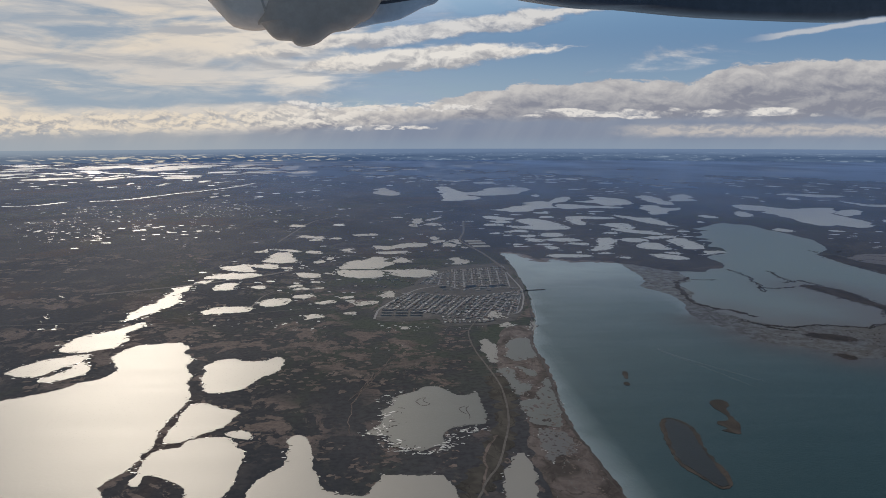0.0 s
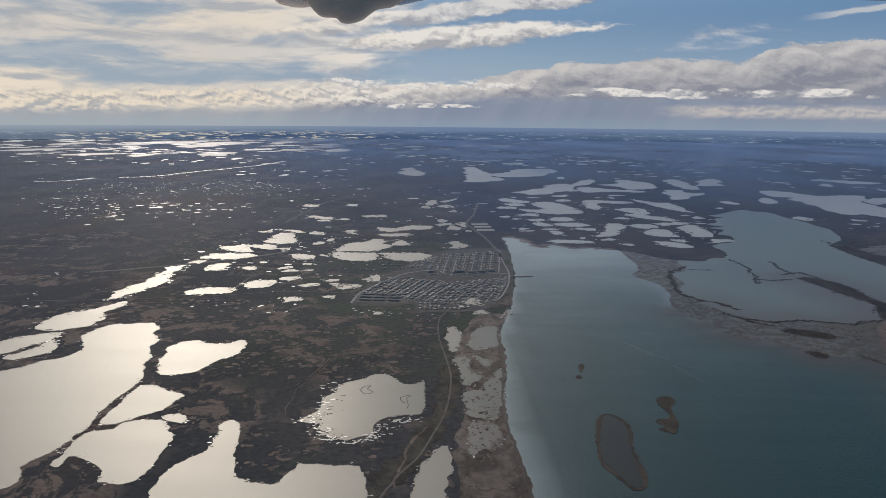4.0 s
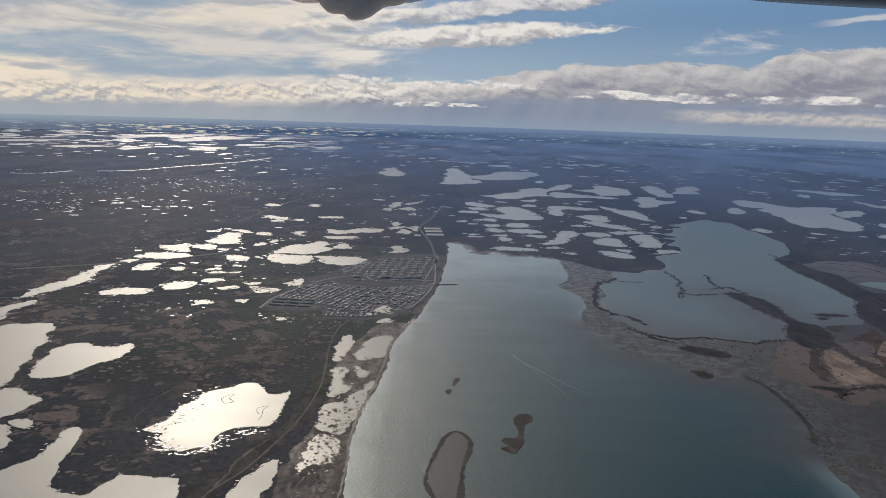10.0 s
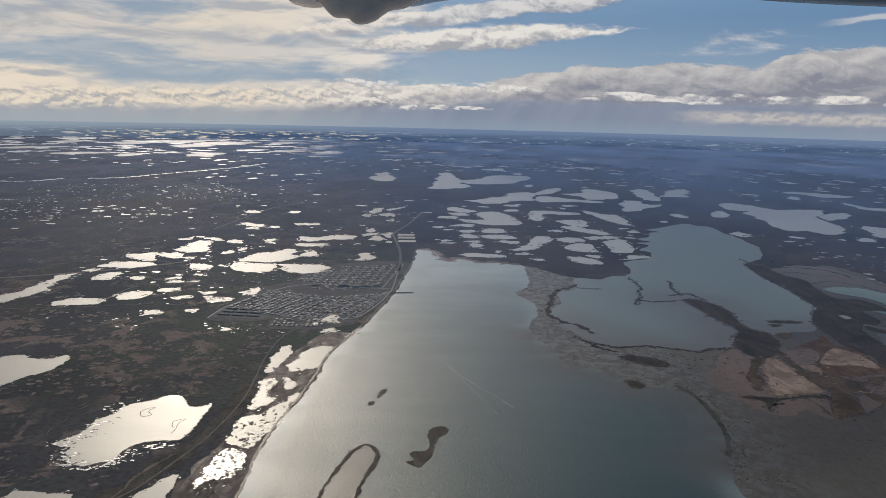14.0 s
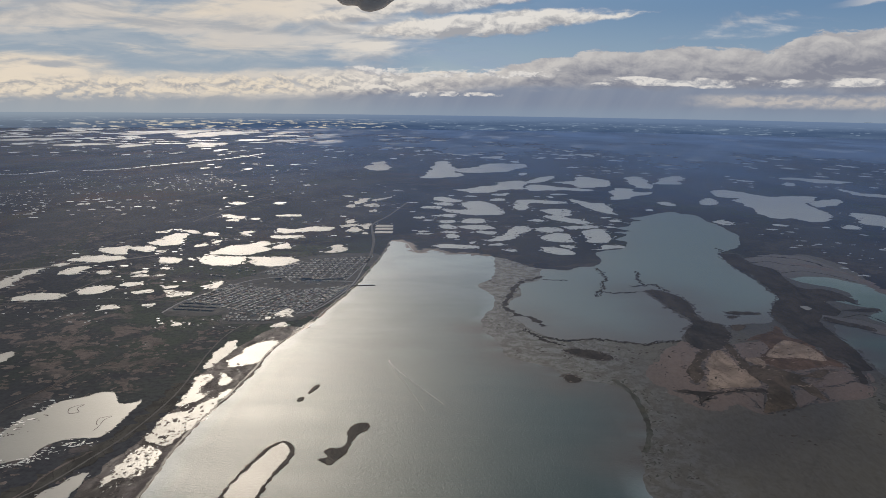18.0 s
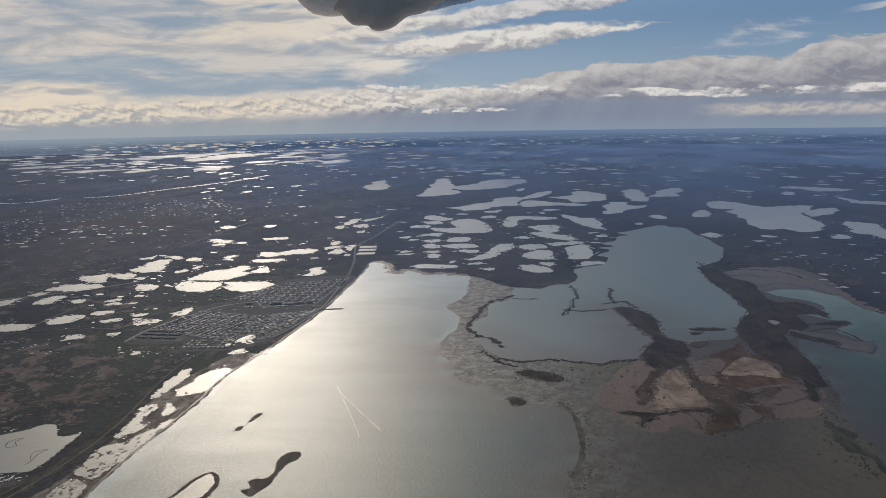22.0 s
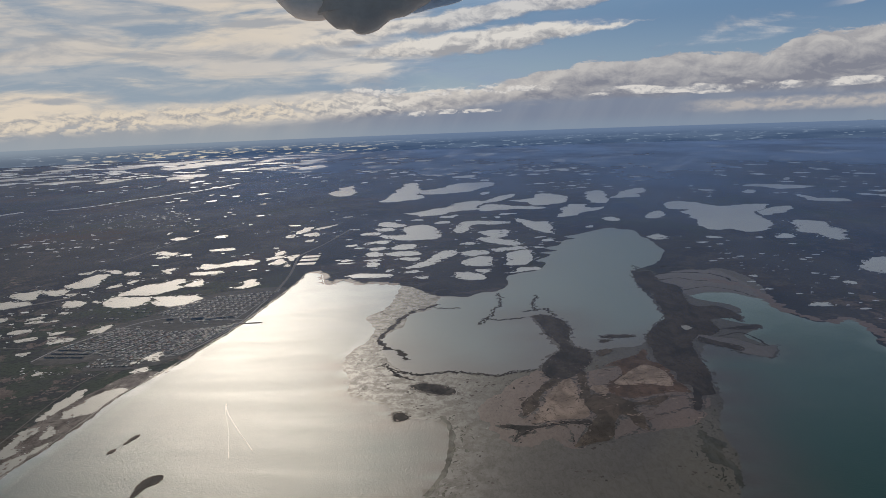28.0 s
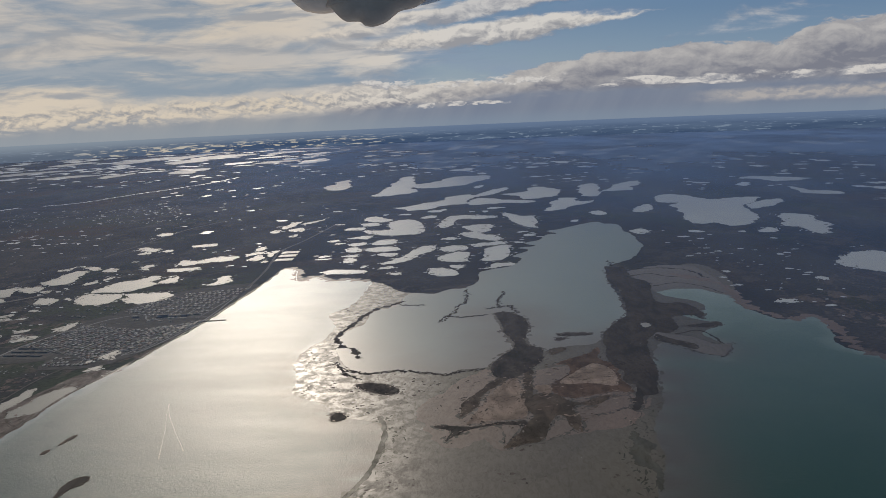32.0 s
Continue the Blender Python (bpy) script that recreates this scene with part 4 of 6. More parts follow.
def slivers(name, label, category, patches, mat, z0, half, thick, tilt, seed, clump=1, shut=()):
    """Flat torn shreds in clumps. A patch: four corners and a count."""
    rng = random.Random(seed)
    verts, faces = [], []
    for a, b, c, d, count in patches:
        for _ in range(count):
            u, v = rng.random(), rng.random()
            x0, y0 = ((p[0] * (1 - u) + p[1] * u) * (1 - v) + (p[3] * (1 - u) + p[2] * u) * v for p in zip(a, b, c, d))
            far = math.hypot(x0 - 60, y0) / 220
            lean = rng.gauss(tilt, 14)
            for _ in range(rng.randint(1, clump)):
                x, y = x0 + rng.gauss(0, 1.8 * (clump > 1)) * far, y0 + rng.gauss(0, 1.4 * (clump > 1)) * far
                if any(inside(x, y, s) for s in shut):
                    continue
                h, t = far * half[0] * (half[1] / half[0]) ** rng.random(), far * rng.uniform(*thick)
                turn = Matrix.Rotation(radians(lean + rng.gauss(0, 26 if clump > 1 else 8)), 2)
                n, z = len(verts), z0 + 0.000003 * len(faces)
                for j in range(9):
                    w = 2 * math.pi * j / 9
                    q = turn @ Vector((h * math.cos(w) * rng.uniform(0.55, 1.2), t * math.sin(w) * rng.uniform(0.4, 1.5)))
                    verts.append((x + q.x, y + q.y, z))
                faces.append(tuple(range(n, n + 9)))
    return tagged(link(name, verts, faces, mat), label, category, kind="stuff")


slivers("bare_peat", "bare pinkish-brown peat shreds in the tundra", "peat", [
    ((-30, 226), (32, 234), (36, 300), (-36, 292), 110), ((-100, 225), (-30, 225), (-45, 330), (-130, 330), 90), ((-24, 150), (30, 160), (30, 186), (-16, 190), 30),
    ((-70, 180), (-25, 180), (-30, 225), (-80, 225), 40), ((-220, 330), (-60, 330), (-80, 520), (-280, 520), 90)], HEATH, 0.004, (0.30, 1.7), (0.25, 1.1), 12, 41, 7)
slivers("horizon_streaks", "thin bright streaks of far waters under the sun", "ponds", [
    ((-700, 1350), (-150, 1450), (-330, 2700), (-1300, 2100), 60), ((-150, 1450), (500, 1550), (900, 2800), (-330, 2700), 60), ((500, 1300), (1000, 1350), (1800, 2400), (900, 2600), 40)], CALM, 0.06, (0.7, 3.6), (0.8, 2.6), 4, 46, 3)
slivers("foreshore_threads", "thin bright threads of water in the gravel foreshore", "pools", [
    ((39, 150), (49.5, 150), (49.5, 200), (40, 200), 26), ((40, 200), (51, 200), (54.5, 262), (41.5, 262), 16), ((41.5, 262), (54, 262), (58, 300), (50, 300), 8)], SHALLOW, 0.022, (0.2, 1.3), (0.06, 0.24), 84, 42, 2, (BAY_SHORE,))
slivers("foreshore_bars", "brown gravel bars across the pools of the foreshore", "gravel", [
    ((39, 150), (49.5, 150), (49.5, 200), (40, 200), 34), ((40, 200), (51, 200), (54, 262), (41.5, 262), 42)], SHINGLE, 0.062, (0.3, 1.5), (0.14, 0.6), 70, 43, 3, (BAY_SHORE,))


EDGES = []


def islet(name, outline, z, mat, label, category, seg=0.7, rough=0.16, rise=0.12, kind=""):
    """Low land that swells a little from its shore."""
    line = shoreline(outline, seg, rough, int(outline[0][0] * 10), 3)
    n = len(line)
    mid = (sum(p[0] for p in line) / n, sum(p[1] for p in line) / n)
    verts = [(p[0], p[1], z - 0.1) for p in line] + [(p[0], p[1], z) for p in line]
    faces = [(i, (i + 1) % n, (i + 1) % n + n, i + n) for i in range(n)] + [tuple(range(n, 2 * n))]
    area = sum(line[i][0] * line[(i + 1) % n][1] - line[(i + 1) % n][0] * line[i][1] for i in range(n))
    if area < 0:
        faces = [tuple(reversed(f)) for f in faces]
    if category in ("marsh", "sand", "islet"):
        EDGES.append((line, z))
    return tagged(link(name, verts, faces, mat), label, category, kind=kind)


def ribbon(name, points, width, z, mat, label, category, kind="structure", wander=0.0, group=""):
    """A strip along a line, with an uneven edge."""
    rng = random.Random(int(points[0][0] * 10))
    pts, line = [Vector(p) for p in points], []
    for i in range(len(pts) - 1):
        a, b, c, d = pts[max(i - 1, 0)], pts[i], pts[i + 1], pts[min(i + 2, len(pts) - 1)]
        steps = max(3, int((c - b).length / 0.8))
        for s in range(steps):
            u = s / steps
            line.append(0.5 * ((2 * b) + (c - a) * u + (2 * a - 5 * b + 4 * c - d) * u * u + (3 * b - a - 3 * c + d) * u ** 3))
    line.append(pts[-1])
    verts = []
    for i, p in enumerate(line):
        t = (line[min(i + 1, len(line) - 1)] - line[max(i - 1, 0)]).normalized()
        side = Vector((-t.y, t.x))
        s = Vector((i * 0.13, points[0][0], 0.0))
        p = p + side * wander * 2.2 * noise.fractal(s, 0.8, 2.0, 4)
        h = width / 2 * (1 + 1.6 * noise.fractal(s * 1.7 + Vector((0, 9, 0)), 0.8, 2.0, 4) * min(0.9, wander * 1.2 + 0.08))
        h = max(h, width * 0.06)
        verts += [(*(p + side * h), z), (*(p - side * h), z), (*(p + side * h * 1.1), z - 0.2), (*(p - side * h * 1.1), z - 0.2)]
    faces = []
    for i in range(len(line) - 1):
        k = 4 * i
        faces += [(k + 1, k + 5, k + 4, k), (k, k + 4, k + 6, k + 2), (k + 5, k + 1, k + 3, k + 7)]
    return tagged(link(name, verts, faces, mat), label, category, group, kind)


def frayed_shores():
    """Tussocks in the shallows and pools in the bog, close along every lake's shore."""
    rng = random.Random(9)
    land, pool = ([], []), ([], [])
    for line, z in SHORES:
        n = len(line)
        far = min(math.hypot(p.x - 60, p.y) for p in line)
        if far > 700:
            continue
        size = max(0.22, far * 0.0017) if far > 290 else 0.24
        length = sum((line[i] - line[i - 1]).length for i in range(n))
        for _ in range(int(min(260, length / size * (0.16 if far > 290 else 0.07)))):
            i = rng.randrange(n)
            a, b = line[i - 1], line[i]
            way = (b - a).normalized() if (b - a).length > 1e-6 else Vector((1, 0))
            off = rng.gauss(0.3, 2.4) * size
            p = a.lerp(b, rng.random()) + Vector((-way.y, way.x)) * off
            r = size * rng.uniform(0.35, 1.15)
            within = inside(p.x, p.y, line)
            verts, faces = land if within else pool
            turn, k = rng.uniform(0, math.pi), rng.randrange(6, 9)
            height = z + 0.02 if within else 0.026
            ring = []
            for j in range(k):
                c = 2 * math.pi * j / k
                q = Vector((math.cos(c) * r * rng.uniform(1.0, 2.8), math.sin(c) * r * rng.uniform(0.5, 1.0)))
                q.rotate(Matrix.Rotation(turn * 0.4, 2))
                ring.append((p.x + q.x, p.y + q.y, height + 0.00001 * len(faces)))
            faces.append(tuple(range(len(verts), len(verts) + k)))
            verts += ring
    tagged(link("shore_tussocks", *land, MARSH), "dark peat tussocks in the shallows of the lakes", "tussocks", kind="stuff")
    tagged(link("shore_pools", *pool, CALM), "small bright pools in the bog along the lakes", "pools", kind="stuff")


frayed_shores()

# Foreshore and marsh.
STRIP = [(62, 302), (57.5, 276), (57, 254), (54.5, 226), (52.8, 209), (51.5, 194), (52, 179.5), (52.5, 160), (52, 100), (30, 100), (35, 150), (38.5, 190), (41, 216.5), (39, 248.5), (41, 262), (46, 290), (52, 304)]
islet("foreshore_flat", STRIP, 0.012, SHINGLE, "brown foreshore of gravel, mud and standing water", "foreshore", 1.0, 0.12, kind="structure")
BEACH = [(79, 500), (79, 468), (76, 421), (73, 382), (69, 349.5), (64, 317.5), (58.8, 290.5), (55.6, 274.5), (55, 254), (52.7, 225.5), (50.9, 211), (50, 194), (50.6, 179.5), (51, 167), (51, 150)]
ribbon("beach_ridge", BEACH, 0.6, 0.075, MARGIN, "dark gravel beach ridge along the bay", "beach", wander=0.4)
ribbon("north_beach", [(80, 502), (86, 502), (91.5, 493.5), (95.5, 474), (100, 465), (107, 476), (118, 462), (128, 464), (141, 457)], 5.0, 0.06, FLANK, "pale silty beach at the head of the bay", "beach", wander=0.9)
islet("marsh_flank", [(185.5, 253.5), (191, 269), (203, 287.75), (208.5, 294.75), (219.5, 288.75), (226.75, 292.5), (237, 296.25), (250.5, 302), (256.75, 263.25), (262.5, 261.25), (253.25, 240.75), (239.75, 235.75), (231.75, 233.25), (224.75, 230.75), (212.25, 223.25), (207, 231.5), (200.25, 225), (191.25, 232.25)], 0.022, FLANK, "brown silty flank of the marsh on the mud flat", "flat", 0.6, 0.2, kind="structure")
islet("sand_patch", [(233.4, 297.5), (239.4, 304.5), (247.4, 310.1), (253.4, 319.3), (251.1, 304.0), (256.3, 296.6), (255.6, 282.0), (257.7, 271.0), (257.2, 267.0), (251.1, 268.3), (238.1, 263.1), (230.9, 267.8), (231.5, 277.9), (238.0, 287.2), (238.6, 297.3)], 0.046, RUST, "rust-brown marsh slope above a sandy mound", "sand", 0.45, 0.14, kind="structure")
islet("sand_patch", [(201.9, 243.6), (208.2, 264.0), (212.2, 275.5), (218.3, 286.0), (220.1, 275.2), (219.7, 266.5), (221.4, 259.8), (220.4, 248.0), (215.4, 245.7), (210.2, 245.8), (204.5, 243.6)], 0.049, SAND, "pale tan sand bank cracked by thin creeks", "sand", 0.45, 0.14, kind="structure")
islet("sand_patch", [(194.2, 273.1), (199.8, 285.3), (205.4, 288.4), (208.9, 278.7), (205.4, 269.8), (200.2, 261.5), (197.0, 246.2), (193.8, 248.7), (193.7, 261.7)], 0.051, FLANK, "pinkish silt patch at the edge of the mud flat", "sand", 0.45, 0.14, kind="structure")
islet("sand_patch", [(233.8, 279.0), (240.9, 290.4), (248.4, 298.3), (253.2, 293.3), (254.5, 284.6), (253.0, 274.1), (247.8, 276.1), (242.3, 277.5), (237.1, 276.5)], 0.053, SAND, "reddish tan sandy mound in the marsh", "sand", 0.45, 0.14, kind="structure")
islet("sand_patch", [(224.9, 275.1), (230.1, 276.1), (230.2, 269.0), (227.1, 268.0)], 0.055, SAND, "small tan sand patch in the brown marsh", "sand", 0.45, 0.14, kind="structure")
islet("sand_patch", [(233.6, 247.6), (242.6, 253.9), (249.2, 262.7), (255.1, 263.7), (252.8, 254.6), (244.9, 249.8), (239.7, 247.4)], 0.057, FLANK, "pinkish silt patch below the dark marsh bar", "sand", 0.45, 0.14, kind="structure")
islet("sand_patch", [(229.1, 242.9), (232.6, 244.2), (234.2, 238.1), (229.5, 233.8), (225.0, 229.6)], 0.059, FLANK, "small pink silt patch beside a marsh arm", "sand", 0.45, 0.14, kind="structure")
islet("sand_patch", [(212.7, 241.0), (218.2, 240.8), (216.2, 234.1), (213.6, 227.7), (213.7, 234.2)], 0.061, FLANK, "pale silt fan between two marsh arms", "sand", 0.45, 0.14, kind="structure")
islet("marsh_1", [(222.9, 266.4), (228.1, 267.9), (232.3, 266.1), (235.5, 260.4), (239.7, 259.2), (245.9, 264.0), (250.3, 264.9), (246.1, 259.0), (242.4, 256.0), (239.1, 257.1), (235.8, 255.1), (236.0, 251.0), (237.4, 247.5), (236.9, 241.3), (236.7, 235.4), (234.8, 237.2), (233.2, 240.5), (232.6, 247.1), (230.3, 248.7), (227.9, 242.9), (225.9, 233.9), (223.5, 228.8), (219.6, 227.6), (215.8, 225.6), (212.8, 224.5), (214.9, 229.8), (217.9, 235.4), (219.5, 240.8), (221.3, 244.5), (223.0, 247.9), (221.6, 253.0), (220.5, 259.8)], 0.064, BROWN_MARSH, "branching brown marsh between sandy patches", "marsh", 0.45, 0.14, kind="structure")
islet("marsh_2", [(214.2, 286.1), (218.2, 287.3), (212.6, 277.3), (209.4, 272.6), (206.2, 265.8), (205.7, 258.7), (202.9, 253.0), (199.7, 248.5), (199.9, 253.6), (200.1, 260.5), (203.4, 267.0), (205.9, 272.7), (210.4, 281.8)], 0.066, BROWN_MARSH, "thin curved brown marsh bank", "marsh", 0.45, 0.14, kind="structure")
islet("marsh_3", [(220.3, 244.1), (215.1, 244.2), (209.6, 243.0), (204.0, 240.8), (198.9, 241.4), (192.9, 242.4), (192.1, 240.6), (196.7, 238.6), (197.2, 235.5), (195.6, 229.0), (198.6, 234.5), (202.7, 238.5), (207.4, 240.7), (212.9, 241.9), (219.5, 240.8)], 0.068, MARSH, "ragged dark arm of marsh on the mud flat", "marsh", 0.45, 0.14, kind="structure")
islet("marsh_12", [(222.4, 298.0), (225.4, 292.3), (224.6, 279.4), (224.2, 269.2), (222.7, 265.3), (219.5, 263.7), (221.0, 272.2), (221.4, 283.3)], 0.069, BROWN_MARSH, "narrow brown marsh strip below a dark islet", "marsh", 0.45, 0.14, kind="structure")
islet("marsh_4", [(279.2, 476.2), (284.3, 474.2), (290.7, 475.6), (290.0, 461.8), (289.1, 445.6), (293.8, 437.7), (295.9, 430.2), (293.7, 416.2), (291.3, 400.5), (291.3, 390.6), (293.7, 385.8), (300.8, 386.7), (305.2, 380.7), (306.4, 370.6), (307.2, 364.2), (303.5, 357.1), (301.8, 362.3), (296.8, 362.4), (291.5, 360.6), (291.0, 350.6), (290.5, 343.0), (285.3, 335.8), (280.0, 334.2), (275.4, 330.0), (273.1, 321.6), (271.5, 311.3), (270.9, 300.9), (270.5, 291.8), (268.7, 282.0), (266.4, 272.9), (265.5, 265.9), (262.5, 264.3), (259.9, 263.2), (258.4, 256.2), (255.8, 251.1), (254.3, 252.6), (256.8, 261.6), (259.1, 270.0), (259.4, 274.8), (257.1, 276.0), (256.3, 281.0), (258.1, 288.7), (256.2, 292.1), (255.1, 297.0), (254.5, 302.7), (254.7, 310.2), (256.0, 318.0), (255.8, 324.6), (257.3, 334.9), (260.6, 343.9), (266.6, 355.3), (272.3, 365.4), (274.4, 376.2), (275.6, 391.3), (276.5, 403.7), (278.4, 416.9), (276.0, 424.0), (275.7, 435.6), (275.5, 446.3), (277.9, 462.5)], 0.070, MARSH, "long dark peaty marsh bar between lagoon and bay", "marsh", 0.5, 0.18, kind="structure")
islet("marsh_5", [(212.3, 376.3), (218.6, 377.2), (224.1, 370.4), (227.0, 358.7), (226.7, 345.0), (224.7, 333.2), (224.9, 325.5), (226.7, 322.9), (230.3, 318.7), (230.6, 310.8), (229.5, 303.3), (226.0, 296.3), (222.3, 289.5), (218.1, 284.3), (214.0, 284.4), (210.6, 287.7), (209.8, 296.6), (212.3, 305.2), (215.5, 312.8), (219.0, 319.0), (220.2, 327.3), (218.5, 334.3), (216.4, 342.5), (215.6, 355.1), (214.0, 365.4)], 0.072, MARSH, "dark brown marsh islet with a narrow neck", "marsh", 0.5, 0.18, kind="structure")
islet("marsh_6", [(279.8, 336.9), (285.5, 333.2), (291.3, 330.4), (295.7, 324.3), (299.5, 317.7), (304.7, 319.1), (303.1, 312.8), (297.9, 303.2), (294.1, 305.5), (289.6, 310.1), (286.3, 318.0), (281.5, 323.0), (277.8, 328.2)], 0.074, SILT, "low pale silt tongue with a dark rim", "marsh", 0.5, 0.18, kind="structure")
islet("marsh_7", [(279.3, 334.2), (283.5, 328.0), (288.3, 322.8), (292.2, 317.1), (289.7, 312.4), (285.5, 317.2), (280.8, 322.2), (277.2, 327.4)], 0.078, MARSH, "dark marsh finger into the eastern bay", "marsh", 0.5, 0.18, kind="structure")
islet("marsh_8", [(292.8, 345.7), (301.1, 348.3), (309.1, 350.0), (309.6, 346.1), (305.1, 343.4), (298.0, 343.7)], 0.080, MARSH, "thin dark marsh finger into the bay", "marsh", 0.5, 0.18, kind="structure")
islet("marsh_9", [(238.9, 338.2), (244.9, 339.8), (251.8, 338.7), (252.9, 336.8), (246.1, 335.2), (240.2, 335.4)], 0.082, MARSH, "thin dark marsh islet in the lagoon", "marsh", 0.5, 0.18, kind="structure")
islet("marsh_10", [(237.4, 332.0), (240.7, 332.7), (240.9, 330.1), (237.7, 328.5)], 0.084, MARSH, "tiny dark marsh islet in the lagoon", "marsh", 0.5, 0.18, kind="structure")
islet("marsh_11", [(233.3, 316.2), (237.2, 319.3), (240.2, 318.5), (238.0, 313.7), (233.7, 310.0)], 0.086, BROWN_MARSH, "small brown marsh islet in the lagoon", "marsh", 0.5, 0.18, kind="structure")
lake([(274.75, 349.75), (278, 352), (280.25, 348.5), (276.75, 345.25)], "small still pool in the dark marsh bar", 0.5, 0.12, 0.10)
slivers("marsh_shreds", "torn brown shreds of marsh across the sandy patches", "marsh", [((196, 234), (262, 240), (258, 300), (200, 292), 46)], BROWN_MARSH, 0.0655, (0.30, 1.4), (0.07, 0.30), 20, 51, 4)
slivers("sand_shreds", "pale sandy streaks in the brown marsh", "sand", [((200, 240), (256, 244), (254, 292), (206, 288), 44)], SAND, 0.095, (0.3, 1.6), (0.06, 0.26), 10, 52, 4)
islet("silt_bank", [(289.5, 460.1), (301.1, 471.4), (314.2, 476.0), (328.6, 469.9), (331.5, 448.1), (332.5, 424.1), (332.6, 391.3), (325.4, 400.3), (317.6, 412.4), (303.8, 414.4), (294.3, 409.4), (296.4, 431.6), (291.1, 444.0)], 0.050, SILT, "pale silt bank drained by dark creeks", "silt", 0.6, 0.2, kind="structure")
ribbon("creek", [(289.2, 463.5), (301.7, 467.9), (314.5, 467.2), (324.3, 458.2), (328.9, 437.5)], 1.3, 0.056, MARSH, "thin dark tidal creek through pale silt", "creek", "", 0.8, "tidal creeks")
ribbon("creek", [(287.7, 447.3), (300.2, 453.0), (309.9, 444.6), (322.2, 442.4), (327.2, 431.6)], 1.0, 0.056, MARSH, "thin dark tidal creek through pale silt", "creek", "", 0.8, "tidal creeks")
ribbon("creek", [(296.6, 423.0), (308.8, 428.1), (319.3, 420.5), (326.5, 402.8)], 0.9, 0.056, MARSH, "thin dark tidal creek through pale silt", "creek", "", 0.6, "tidal creeks")
ribbon("creek", [(287.0, 334.0), (296.9, 338.2), (300.1, 333.6), (302.1, 323.3), (302.8, 315.2)], 0.9, 0.056, MARSH, "thin dark tidal creek through pale silt", "creek", "", 0.4, "tidal creeks")
islet("weed_bed", [(250.5, 235.25), (253.5, 229.5), (256, 224.25), (252.75, 219.25), (254, 211), (253.5, 203.25), (251, 197), (251.75, 209.75), (247.75, 214.5)], 0.045, WEED, "dark bed of drowned weed beside the bay", "weed", 0.6, 0.24, kind="structure")
ribbon("weed_line", [(174, 251), (177.25, 235.5), (176.75, 217.25), (174.25, 203.5), (171.25, 196.25)], 1.6, 0.05, WEED, "dark ridge at the edge of the tidal flat", "weed", wander=0.22)
ribbon("spit", [(166.5, 405.5), (161.5, 398), (154.5, 391), (149.25, 373.5), (145.5, 357.25), (143.5, 342), (147, 330.5), (152.75, 324.5), (157.75, 311.5)], 2.2, 0.07, MARSH, "narrow dark winding spit across the lagoon mouth", "spit", wander=0.7)
islet("mud_islet", [(161.25, 280.25), (167, 283), (176, 277.5), (177.75, 272.25), (174, 270), (166.75, 274)], 0.06, MARSH, "low dark islet on the tidal flat", "islet")
islet("mud_islet", [(157.75, 251.75), (159.75, 255), (162.75, 251.5), (162.5, 248.25), (159, 247)], 0.06, MARSH, "small dark islet at the edge of the flat", "islet")
islet("ring_island", [(70, 164), (69, 171.5), (71, 182), (73, 191.5), (75.5, 197.5), (78.5, 198), (81, 193.5), (81, 187), (79, 176.5), (77.5, 160), (73.5, 155)], 0.10, SHOAL, "oval brown islet that rings a shallow pool", "island")
lake([(71.1, 164.3), (70.1, 171.4), (72.1, 181.8), (74.1, 191.2), (76.4, 196.8), (77.8, 197.1), (79.9, 193.2), (79.9, 187.1), (77.9, 176.6), (76.4, 160.3), (74.0, 156.0)], "shallow pool inside an oval islet", 0.5, 0.12, 0.13, water=ISLET_POOL)
islet("shoal_island", [(88, 188.25), (90.25, 189.5), (88.75, 192.5), (89.75, 194.75), (92.75, 195), (93.75, 199.5), (93, 205.5), (94.5, 210.5), (98, 211.25), (98.5, 206.75), (96.25, 204.25), (95.25, 199.5), (94.75, 195), (94.5, 191.75), (92.5, 187.5), (91.25, 185.25)], 0.10, SHOAL, "ragged low brown islet in the bay", "island")
islet("rock_islet", [(77, 233.5), (77.5, 238.5), (79, 241), (79.5, 238.5), (78, 233.5)], 0.10, SHOAL, "tiny dark rock islet in the bay", "island")
islet("rock_islet", [(75, 226.5), (75, 229), (76.5, 230), (76.5, 227)], 0.10, SHOAL, "tiny dark rock islet in the bay", "island")
REEDS = [[(187.75, 362.75), (190, 372.75), (193.5, 379.5), (194.25, 390.5), (198, 397.75), (199.25, 414.25), (197.75, 427.75)],
    [(189.25, 372.75), (198.25, 370.5), (209, 373.5)],
    [(208.25, 385.25), (214.75, 388.25), (214.25, 400), (218.25, 420.5)],
    [(214.75, 386), (219.5, 390), (223.75, 376.25), (216.25, 378.5)],
    [(238.5, 337.5), (245.25, 338.25), (252.25, 336.25)],
    [(156, 297.5), (163, 292.5), (170.25, 294), (177.25, 296), (186, 292), (193, 289.25), (200, 293.5), (207.25, 294.75)],
    [(165.25, 397.75), (178, 394.75)],
    [(284, 494.75), (283.75, 479.25)],
    [(298, 484), (304.75, 492.75)],
    [(149.25, 307.25), (155.75, 293), (162.5, 286.25)]]


